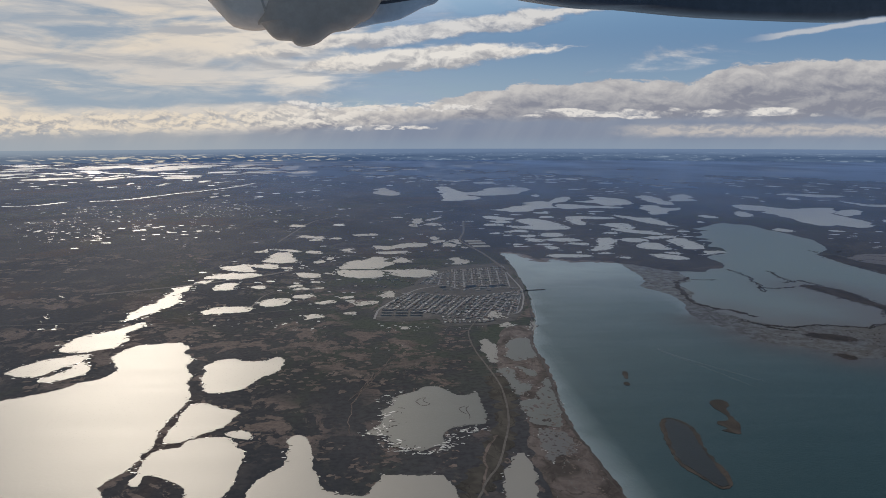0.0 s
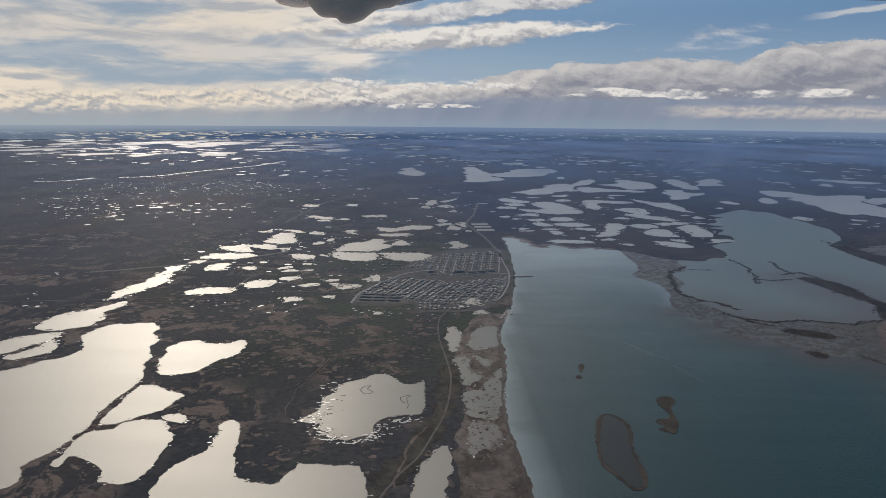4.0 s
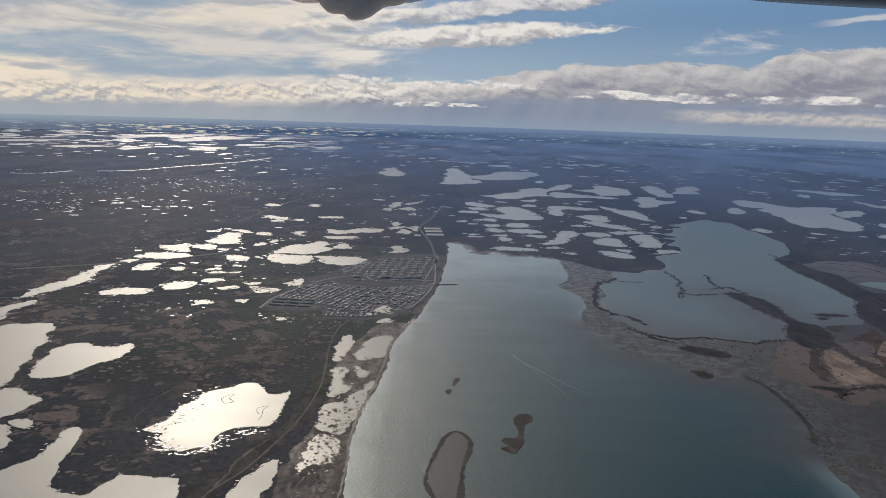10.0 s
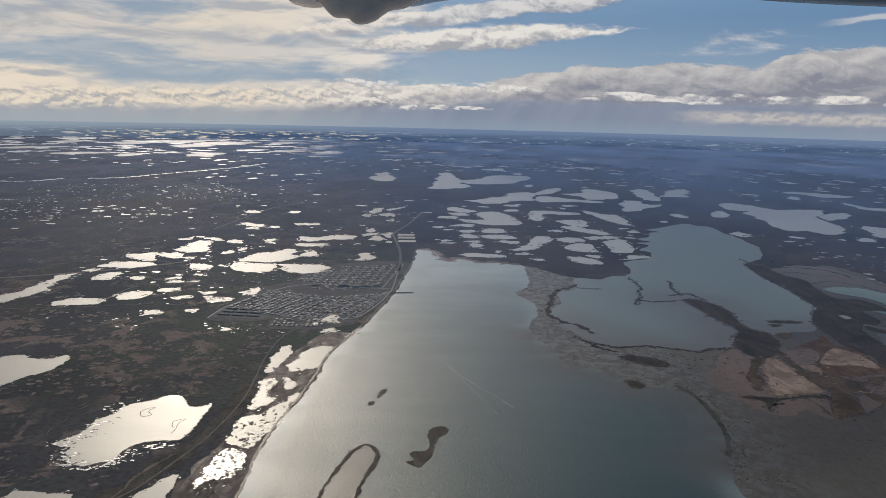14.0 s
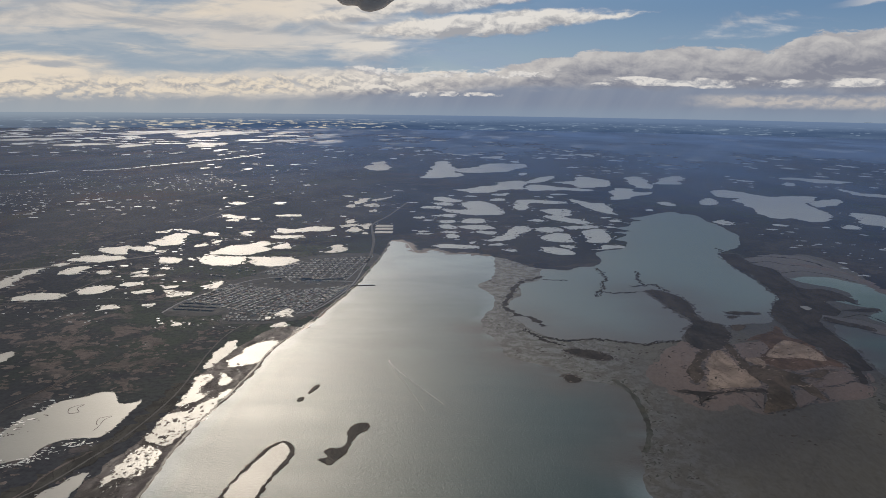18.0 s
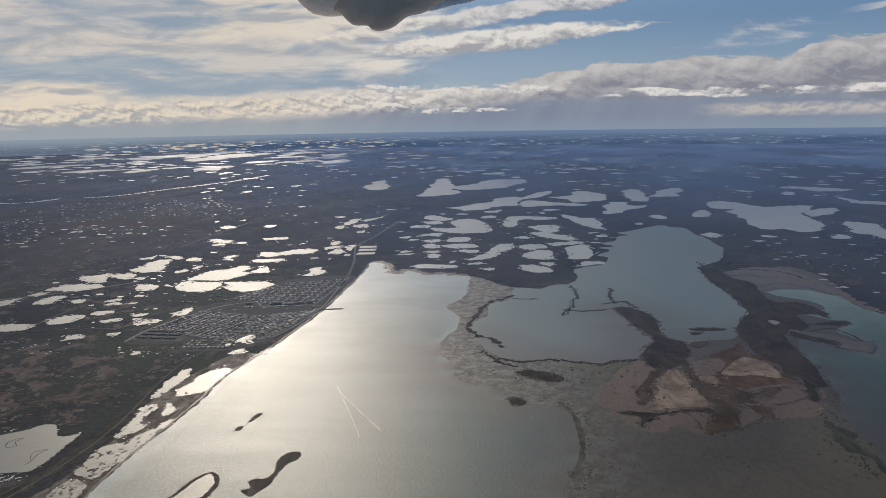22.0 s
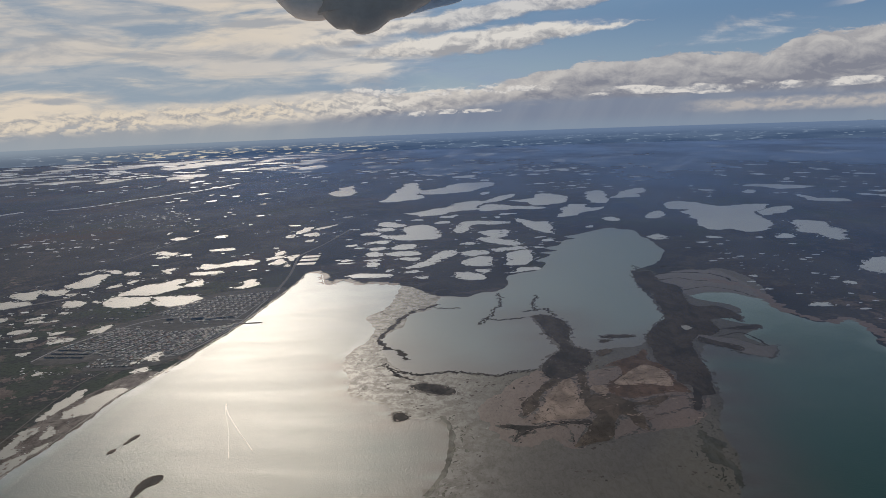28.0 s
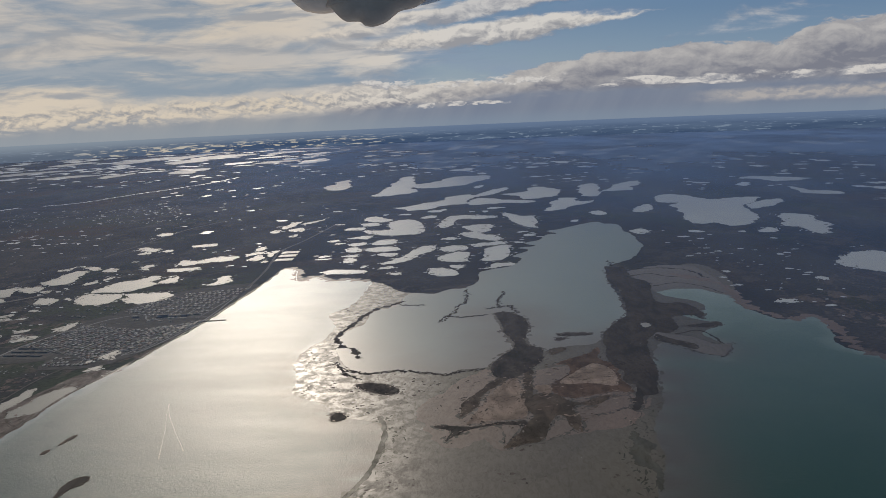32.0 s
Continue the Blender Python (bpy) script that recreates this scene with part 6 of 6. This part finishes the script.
for x, y, turn, k in spots:
    for _ in range(rng.choice((1, 2, 2, 3))):
        a, reach = rng.uniform(0, 2 * math.pi), rng.uniform(0.75, 1.35)
        w, d, h = rng.uniform(0.12, 0.42), rng.uniform(0.10, 0.24), rng.uniform(0.08, 0.2)
        at, c, e = (x + reach * math.cos(a), y + 0.8 * reach * math.sin(a)), math.cos(radians(turn)), math.sin(radians(turn))
        k = len(sheds)
        for z in (0.0, h):
            sheds += [(at[0] + i * w * c - j * d * e, at[1] + i * w * e + j * d * c, z) for i, j in ((-1, -1), (1, -1), (1, 1), (-1, 1))]
        clutter += [(k + 4, k + 5, k + 6, k + 7)] + [(k + i, k + (i + 1) % 4, k + 4 + (i + 1) % 4, k + 4 + i) for i in range(4)]
tagged(link("yard_sheds", sheds, clutter, ROOF_MANY), "small sheds, trucks and crates in the yards of the town", "sheds", kind="stuff")
STREET = make_plain("street_gravel", (0.22, 0.213, 0.205), (0.31, 0.30, 0.29), 0.9, 0.6)
for line in streets:
    ribbon("street", line, 0.72, 0.024, STREET, "grey gravel street between rows of houses", "street", wander=0.04)
ribbon("road_main", [(-1, 322), (1.6, 342), (11, 366), (21, 385), (35, 393), (42, 383), (56, 386), (71, 385)], 0.9, 0.028, STREET, "main gravel road through the town", "road", wander=0.04)
ribbon("road_beach", [(46, 331), (59, 327), (67, 352), (71.5, 383), (72, 421), (73, 455)], 0.8, 0.030, STREET, "gravel road along the town beach", "road", wander=0.04)
YARD = make_plain("yard_gravel", (0.10, 0.094, 0.088), (0.15, 0.14, 0.13), 0.9, 0.4)
tagged(sheet("depot_yard", [(-0.5, 325.25), (0.75, 344.5), (25.5, 340.75), (22, 322)], 0.022, YARD), "pale gravel yard of a depot", "yard", kind="structure")
for i in range(3):
    for j in range(3):
        shed = tagged(new("depot_shed"), "long dark flat-roofed shed on a gravel yard", "shed", "depot sheds")
        wall, roof = house_shape(5.0, 1.5, 0.4, 0.04)
        part("wall", wall, WALLS[1], shed)
        part("roof", roof, ROOFS[3], shed)
        shed.matrix_basis = pose(4.2 + 6.2 * i + 0.3 * j, 328.0 + 5.2 * j - 0.6 * i, 0.02, 0, 0, -7)
for x, y, turn, w, d, h in ((47, 389, 5, 5, 2.4, 0.9), (53, 387, 0, 3.5, 1.8, 0.7), (58, 389, -4, 3.2, 1.6, 0.7), (63, 391, 0, 3.0, 1.5, 0.6), (33, 388.5, 8, 3.4, 1.4, 0.6)):
    hall = tagged(new("public_hall"), "large dark low-roofed public building in the town", "building", "public buildings")
    wall, roof = house_shape(w, d, h, 0.05)
    part("wall", wall, WALLS[1], hall)
    part("roof", roof, ROOFS[3], hall)
    hall.matrix_basis = pose(x, y, 0.01, 0, 0, turn)

# ---- clouds ----
def make_clouds():
    """Cloud banks by azimuth (u) and height above the horizon (v), both in degrees."""
    mat, n = material("clouds")
    u, v, _ = n.split(n.add("ShaderNodeTexCoord").outputs["UV"])
    u, v = n.m("MULTIPLY", u, 100.0), n.m("MULTIPLY", v, 100.0)

    def tex(su, sv, seed, detail=7.0, rough=0.6, warp=0.3, du=0.0, dv=0.0, slope=0.0):
        """Noise of so many lumps a degree, shifted by du, dv degrees and leaning up by slope."""
        x = n.m("ADD", u, du)
        y = n.m("SUBTRACT", n.m("ADD", v, dv), n.m("MULTIPLY", x, slope))
        return n.noise(n.vec(n.m("MULTIPLY", x, su), n.m("MULTIPLY", y, sv), seed), 1.0, detail, rough, warp)

    def lit(su, sv, seed, du, dv, gain, **more):
        """How far a swelling faces the sun, which stands high: 0.5 is neutral."""
        here, there = tex(su, sv, seed, **more), tex(su, sv, seed, du=du, dv=dv, **more)
        return n.m("ADD", n.m("MULTIPLY", n.m("SUBTRACT", here, there), gain), 0.5, clamp=True)

    warm = n.step(u, 2.0, -16.0)
    comb = tex(0.17, 0.95, 17.0, 8.0, 0.60, 0.5, slope=0.03)
    # clear air, paler towards the horizon and the sun
    col = n.mix(n.step(v, 1.0, 8.5), (0.25, 0.34, 0.46), (0.082, 0.180, 0.355))
    col = n.mix(n.m("MULTIPLY", warm, 0.75), col, n.mix(n.step(comb, 0.38, 0.62), (0.34, 0.40, 0.455), (0.46, 0.485, 0.50)))
    solid = n.m("MAXIMUM", n.step(u, 0.0, -6.0), n.step(v, 2.2, 0.6))
    # high veils and streaks, close together towards the sun
    veil = tex(0.075, 0.36, 7.0, 9.0, 0.58, 0.6, slope=0.04)
    thick = n.m("ADD", n.m("MULTIPLY", veil, 0.74), n.m("MULTIPLY", comb, 0.26))
    edge = n.step(u, -9.0, 9.0, 0.425, 0.62)
    over = n.step(n.m("SUBTRACT", thick, edge), -0.05, 0.11)
    solid = n.m("MAXIMUM", solid, over)
    face = lit(0.09, 0.48, 17.0, -0.5, 0.45, 2.6, detail=8.0, rough=0.55, warp=0.6, slope=0.03)
    cast = tex(0.05, 0.22, 53.0, 6.0, 0.6, 0.6, slope=0.04)
    light = n.mix(warm, (0.74, 0.71, 0.67), n.mix(n.step(cast, 0.36, 0.64), (0.60, 0.565, 0.53), (0.79, 0.685, 0.555)))
    dim = n.mix(warm, (0.38, 0.395, 0.43), (0.42, 0.425, 0.44))
    col = n.mix(n.m("MULTIPLY", over, 0.94), col, n.mix(n.step(face, 0.16, 0.62), dim, light))
    # a broad streak that climbs to the east, and a tongue of cloud under it
    tuft = tex(0.75, 1.3, 3.0, 8.0, 0.62, 0.4)
    curl = tex(0.20, 0.75, 5.0, 8.0, 0.60, 0.4)
    ragged = n.m("ADD", n.m("MULTIPLY", n.m("SUBTRACT", tuft, 0.5), 1.3), n.m("MULTIPLY", n.m("SUBTRACT", curl, 0.5), 2.2))
    swell = lit(0.45, 0.8, 5.0, -0.25, 0.35, 3.4, detail=8.0, rough=0.62, warp=0.4)
    for base, climb, width, start, stop, tone in ((6.75, 0.125, 0.80, -14.0, 22.0, 0.85), (5.15, 0.068, 1.05, -9.0, 17.5, 1.0), (3.55, 0.085, 0.35, -10.0, 6.0, 0.9)):
        mid = n.m("ADD", n.m("MULTIPLY", u, climb), base)
        half = n.m("MULTIPLY", n.step(u, stop, stop - 15.0, 0.0, width), n.step(u, start, start + 8.0))
        off = n.m("SUBTRACT", n.m("ADD", v, n.m("MULTIPLY", ragged, 0.55)), mid)
        mask = n.step(n.m("SUBTRACT", half, n.m("ABSOLUTE", off)), 0.0, 0.42)
        solid = n.m("MAXIMUM", solid, mask)
        body = n.m("ADD", n.step(off, -0.8, 0.35), n.m("MULTIPLY", n.m("SUBTRACT", swell, 0.5), 1.3), clamp=True)
        col = n.mix(n.m("MULTIPLY", mask, tone), col, n.mix(body, (0.36, 0.365, 0.39), n.mix(warm, (0.74, 0.71, 0.67), (0.82, 0.715, 0.585))))
    # a thin far streak in the clear east
    wisp = n.m("MULTIPLY", n.step(n.m("ABSOLUTE", n.m("SUBTRACT", n.m("ADD", v, n.m("MULTIPLY", ragged, 0.22)), n.m("ADD", n.m("MULTIPLY", u, 0.10), 3.75))), 0.28, 0.08), n.step(u, 23.0, 27.0))
    col = n.mix(n.m("MULTIPLY", wisp, 0.7), col, (0.60, 0.60, 0.60))
    # a bank of cumulus, higher to the east, its top lit and its foot in shade
    top = n.m("ADD", n.step(u, 0.0, 12.0, 2.25, 3.75), n.step(u, 20.0, 24.5, 0.0, 1.0))
    puffs = n.m("ADD", n.m("MULTIPLY", n.m("SUBTRACT", tuft, 0.5), 0.75), n.m("MULTIPLY", n.m("SUBTRACT", curl, 0.5), 1.5))
    depth = n.m("SUBTRACT", top, n.m("ADD", v, puffs))
    bank = n.m("MULTIPLY", n.step(depth, -0.03, 0.22), n.step(u, -13.0, -6.0))
    solid = n.m("MAXIMUM", n.m("MAXIMUM", solid, bank), wisp)
    tone = n.m("ADD", n.step(depth, 0.0, 2.4, 0.88, 0.10), n.m("MULTIPLY", n.m("SUBTRACT", swell, 0.5), 0.62), clamp=True)
    col = n.mix(bank, col, n.mix(tone, (0.235, 0.245, 0.295), n.mix(n.step(u, -6.0, 12.0), (0.78, 0.72, 0.645), (0.525, 0.51, 0.505))))
    # rain and haze below it, in leaning shafts
    shaft = n.noise(n.vec(n.m("ADD", n.m("MULTIPLY", u, 0.30), n.m("MULTIPLY", v, -0.16)), n.m("MULTIPLY", v, 0.05), 5.0), 1.0, 5.0, 0.55)
    rain = n.mix(n.step(u, 2.0, -17.0), n.mix(n.step(shaft, 0.38, 0.64), (0.212, 0.250, 0.335), (0.246, 0.281, 0.356)), n.mix(n.step(shaft, 0.38, 0.64), (0.33, 0.355, 0.395), (0.385, 0.395, 0.415)))
    low = n.m("ADD", n.step(u, -10.0, 8.0, 0.2, 1.05), n.m("MULTIPLY", n.m("SUBTRACT", curl, 0.5), 1.6))
    col = n.mix(n.step(n.m("SUBTRACT", low, v), -0.45, 0.45), col, rain)
    # a warm line of cumulus towards the sun, and brighter heaps before the rain
    heap = tex(0.85, 1.7, 31.0, 8.0, 0.60, 0.35)
    crest = lit(0.85, 1.7, 31.0, -0.14, 0.20, 2.6, detail=8.0, rough=0.60, warp=0.35)
    line = n.m("MULTIPLY", n.step(n.m("ABSOLUTE", n.m("SUBTRACT", v, n.m("ADD", n.m("MULTIPLY", u, 0.030), 1.35))), 1.1, 0.25), n.step(u, 3.0, -5.0))
    fill = n.step(n.m("ADD", heap, n.m("MULTIPLY", line, 0.14)), 0.50, 0.64)
    col = n.mix(n.m("MULTIPLY", n.m("MULTIPLY", line, 0.9), fill), col, n.mix(n.step(crest, 0.10, 0.78), (0.36, 0.36, 0.375), n.mix(n.step(u, -4.0, -14.0), (0.78, 0.73, 0.665), (0.78, 0.68, 0.55))))
    heap = n.mix(n.step(u, 5.0, 9.0), heap, tex(0.30, 0.95, 41.0, 8.0, 0.60, 0.4))
    heap = n.split(heap)[0]
    for height, reach, first, last, need in ((1.42, 0.42, 8.5, 30.0, 0.54), (0.40, 0.22, -4.0, 4.0, 0.55), (2.0, 0.5, -8.0, 8.0, 0.57)):
        near = n.m("MULTIPLY", n.step(n.m("ABSOLUTE", n.m("SUBTRACT", n.m("ADD", v, n.m("MULTIPLY", n.m("SUBTRACT", curl, 0.5), 0.8)), height)), reach, reach * 0.3), n.m("MULTIPLY", n.step(u, first, first + 2.0), n.step(u, last, last - 2.0)))
        col = n.mix(n.m("MULTIPLY", n.step(near, 0.1, 0.5), n.step(n.m("ADD", heap, n.m("MULTIPLY", near, 0.08)), need - 0.03, need + 0.07)), col, n.mix(n.step(crest, 0.15, 0.75), (0.38, 0.385, 0.42), (0.72, 0.69, 0.66)))
    # a pale lumpy band low in the east
    band = n.m("MULTIPLY", n.step(n.m("ABSOLUTE", n.m("SUBTRACT", n.m("ADD", v, n.m("MULTIPLY", n.m("SUBTRACT", tuft, 0.5), 0.5)), 0.22)), 0.55, 0.15), n.step(u, 15.0, 19.0))
    col = n.mix(n.m("MULTIPLY", band, n.step(crest, 0.2, 0.7, 0.45, 0.95)), col, (0.50, 0.47, 0.455))
    col = n.mix(n.step(v, 0.1, -1.0, 0.0, 0.75), col, n.mix(warm, (0.245, 0.31, 0.40), (0.34, 0.385, 0.43)))
    glow = n.add("ShaderNodeEmission", Color=col, Strength=1.0)
    clear = n.add("ShaderNodeBsdfTransparent")
    seen = n.m("MULTIPLY", solid, n.m("MULTIPLY", n.step(v, 11.4, 8.6), n.step(n.m("ABSOLUTE", u), 56.0, 48.0)))
    blend = n.add("ShaderNodeMixShader", i0=seen, i1=clear.outputs[0], i2=glow.outputs[0])
    n.add("ShaderNodeOutputMaterial", Surface=blend.outputs[0])
    return mat


def make_backdrop():
    """The sheet of cloud round the horizon."""
    eye, radius = (89.0, 1.7, 85.0), 4850.0
    verts, faces, uvs = [], [], []
    cols, rows = 113, 40
    for j in range(rows):
        v = -1.15 + 12.6 * j / (rows - 1)
        for i in range(cols):
            u = -56 + i
            verts.append((eye[0] + radius * math.sin(radians(u)), eye[1] + radius * math.cos(radians(u)), eye[2] + radius * math.tan(radians(v))))
            uvs.append((u / 100, v / 100))
    for j in range(rows - 1):
        for i in range(cols - 1):
            k = j * cols + i
            faces.append((k, k + 1, k + cols + 1, k + cols))
    ob = link("backdrop", verts, faces, make_clouds(), smooth=True)
    layer = ob.data.uv_layers.new(name="sky")
    for loop in ob.data.loops:
        layer.data[loop.index].uv = uvs[loop.vertex_index]
    return tagged(ob, "broken grey and cream cloud banks over the horizon", "sky", kind="structure")


make_backdrop()


def make_far_plain():
    """The last of the plain under the horizon, a glowing sheet with haze and sun gleam painted in: u is azimuth, v runs
    from the foot (0) to the horizon (1).
    """
    mat, n = material("far_plain")
    u, v, _ = n.split(n.add("ShaderNodeTexCoord").outputs["UV"])
    u = n.m("MULTIPLY", u, 100.0)
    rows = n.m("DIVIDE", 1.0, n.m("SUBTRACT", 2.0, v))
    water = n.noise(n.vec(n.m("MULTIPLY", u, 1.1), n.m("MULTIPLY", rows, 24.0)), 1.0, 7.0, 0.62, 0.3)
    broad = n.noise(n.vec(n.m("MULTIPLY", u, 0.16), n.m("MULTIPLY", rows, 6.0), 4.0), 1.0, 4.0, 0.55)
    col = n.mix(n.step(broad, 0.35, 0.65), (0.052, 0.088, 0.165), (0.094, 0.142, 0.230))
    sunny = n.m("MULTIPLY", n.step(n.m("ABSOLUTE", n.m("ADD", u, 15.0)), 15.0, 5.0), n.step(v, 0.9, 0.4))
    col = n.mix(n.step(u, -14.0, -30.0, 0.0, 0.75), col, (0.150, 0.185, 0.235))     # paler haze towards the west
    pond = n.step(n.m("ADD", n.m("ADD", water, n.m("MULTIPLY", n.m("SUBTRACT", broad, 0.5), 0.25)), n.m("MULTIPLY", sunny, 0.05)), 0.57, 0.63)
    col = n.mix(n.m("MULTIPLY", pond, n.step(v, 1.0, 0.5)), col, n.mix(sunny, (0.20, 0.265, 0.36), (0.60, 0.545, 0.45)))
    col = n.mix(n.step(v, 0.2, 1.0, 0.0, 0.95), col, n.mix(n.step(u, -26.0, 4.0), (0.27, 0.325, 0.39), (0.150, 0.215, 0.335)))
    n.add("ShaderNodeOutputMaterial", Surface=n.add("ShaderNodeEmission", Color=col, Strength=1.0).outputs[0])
    foot, rise, high, cols, rows = 2430.0, 40.2, 84.8, 113, 17
    verts, faces, uvs = [], [], []
    for j in range(rows):
        v = j / (rows - 1)
        r = foot * high / (high - rise * v)
        for i in range(cols):
            a = radians(-56 + i)
            verts.append((92.0 + r * math.sin(a), r * math.cos(a), 1.2))
            uvs.append(((-56 + i) / 100, v))
    for j in range(rows - 1):
        for i in range(cols - 1):
            k = j * cols + i
            faces.append((k, k + 1, k + cols + 1, k + cols))
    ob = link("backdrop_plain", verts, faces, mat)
    layer = ob.data.uv_layers.new(name="plain")
    for loop in ob.data.loops:
        layer.data[loop.index].uv = uvs[loop.vertex_index]
    return tagged(ob, "glowing sheet painted as hazy blue plain with faint waters under the horizon", "distance", kind="structure")


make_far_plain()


def make_haze():
    """A sheet tinted blue to paint the air's haze over the plain, denser with the miles."""
    mat, n = material("haze")
    p = n.add("ShaderNodeTexCoord").outputs["Object"]
    x, y, _ = n.split(p)
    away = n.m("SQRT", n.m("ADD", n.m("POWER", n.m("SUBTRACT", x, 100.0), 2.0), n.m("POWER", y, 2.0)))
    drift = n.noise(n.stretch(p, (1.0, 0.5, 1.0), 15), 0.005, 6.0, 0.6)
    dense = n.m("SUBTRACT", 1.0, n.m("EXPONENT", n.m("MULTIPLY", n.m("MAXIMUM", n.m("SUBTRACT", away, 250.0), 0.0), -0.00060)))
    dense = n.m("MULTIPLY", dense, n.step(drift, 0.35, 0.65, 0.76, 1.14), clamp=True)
    east = n.step(n.m("DIVIDE", n.m("SUBTRACT", x, 90.0), n.m("MAXIMUM", y, 100.0)), -0.60, 0.12, 0.42, 1.0)     # haze painted thinner towards the sun, to keep the far lakes bright
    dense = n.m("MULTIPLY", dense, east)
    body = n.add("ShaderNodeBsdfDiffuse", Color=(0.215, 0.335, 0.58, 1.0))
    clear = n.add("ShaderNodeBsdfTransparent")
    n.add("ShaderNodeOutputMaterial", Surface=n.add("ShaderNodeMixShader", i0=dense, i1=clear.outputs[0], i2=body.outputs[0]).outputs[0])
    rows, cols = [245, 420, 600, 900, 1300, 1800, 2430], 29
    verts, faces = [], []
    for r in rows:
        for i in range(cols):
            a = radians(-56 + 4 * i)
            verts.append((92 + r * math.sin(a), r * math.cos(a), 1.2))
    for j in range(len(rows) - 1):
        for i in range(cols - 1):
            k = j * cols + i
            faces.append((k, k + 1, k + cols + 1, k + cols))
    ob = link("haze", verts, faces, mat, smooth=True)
    return tagged(ob, "thin sheet tinted as blue haze over the far plain", "haze", kind="structure")


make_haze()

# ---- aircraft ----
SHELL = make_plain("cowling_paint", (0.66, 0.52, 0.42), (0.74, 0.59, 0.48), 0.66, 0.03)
# lower parts in a darker tone than the upper cowling
UNDER = make_plain("lower_tone", (0.42, 0.33, 0.265), (0.49, 0.39, 0.315), 0.66, 0.03)
PALE = make_plain("flap_paint", (0.50, 0.52, 0.54), (0.60, 0.62, 0.64), 0.4, 0.03)
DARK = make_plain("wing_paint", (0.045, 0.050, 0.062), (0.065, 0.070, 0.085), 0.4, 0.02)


def puffed(outline, depth, back, steps=6):
    """A rounded shell with the given side view: it swells towards the viewer."""
    bm = bmesh.new()
    outline = [(q.x, q.y) for q in shoreline(outline, 1e9, 0.0, 1, 5)]
    cx, cz = sum(p[0] for p in outline) / len(outline), sum(p[1] for p in outline) / len(outline)
    rings = [[bm.verts.new((2.0 * x, back + depth, 2.0 * z)) for x, z in outline]]
    for k in range(steps + 1):
        a = math.pi / 2 * k / steps
        s = 1 - 0.45 * (1 - math.cos(a))
        rings.append([bm.verts.new((2.0 * (cx + (x - cx) * s), back - depth * math.sin(a), 2.0 * (cz + (z - cz) * s))) for x, z in outline])
    n = len(outline)
    for a, b in zip(rings, rings[1:]):
        for i in range(n):
            bm.faces.new((a[i], b[i], b[(i + 1) % n], a[(i + 1) % n]))
    bm.faces.new(rings[-1])
    bm.faces.new(rings[0][::-1])
    bmesh.ops.recalc_face_normals(bm, faces=bm.faces)
    for f in bm.faces:
        f.smooth = len(f.verts) == 4
    return bm


engine = tagged(new("aircraft_engine"), "grey aircraft engine nacelle under a dark wing root", "aircraft")
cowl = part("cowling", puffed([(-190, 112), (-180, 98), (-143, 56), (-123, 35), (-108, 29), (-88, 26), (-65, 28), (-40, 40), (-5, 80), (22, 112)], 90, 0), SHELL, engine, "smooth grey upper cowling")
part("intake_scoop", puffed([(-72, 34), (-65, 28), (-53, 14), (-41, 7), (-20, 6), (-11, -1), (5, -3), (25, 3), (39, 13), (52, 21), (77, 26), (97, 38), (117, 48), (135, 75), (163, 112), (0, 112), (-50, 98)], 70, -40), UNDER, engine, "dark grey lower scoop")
flap = part("flap", puffed([(95, 50), (117, 66), (127, 80), (117, 88), (127, 98), (147, 128), (257, 138), (239, 84), (207, 68), (167, 48), (127, 40), (87, 32)], 14, 60, 3), PALE, engine, "pale ribbed wing flap")
part("slot", puffed([(124, 75), (160, 80), (217, 90), (217, 86), (160, 75), (127, 71)], 4, 44, 2), DARK, flap, "dark slot in the flap")
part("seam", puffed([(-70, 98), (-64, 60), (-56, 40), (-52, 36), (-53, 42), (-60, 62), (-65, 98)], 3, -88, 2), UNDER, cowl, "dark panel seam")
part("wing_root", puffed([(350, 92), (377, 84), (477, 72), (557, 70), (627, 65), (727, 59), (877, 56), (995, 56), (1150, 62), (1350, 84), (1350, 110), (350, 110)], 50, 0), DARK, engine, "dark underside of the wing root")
ENGINE_AT, ENGINE_SIZE = (-373.7, 4400.0, 562.0), 1.571
engine.matrix_basis = pose(*ENGINE_AT, 0, 0, 3.0) @ Matrix.Scale(ENGINE_SIZE, 4)
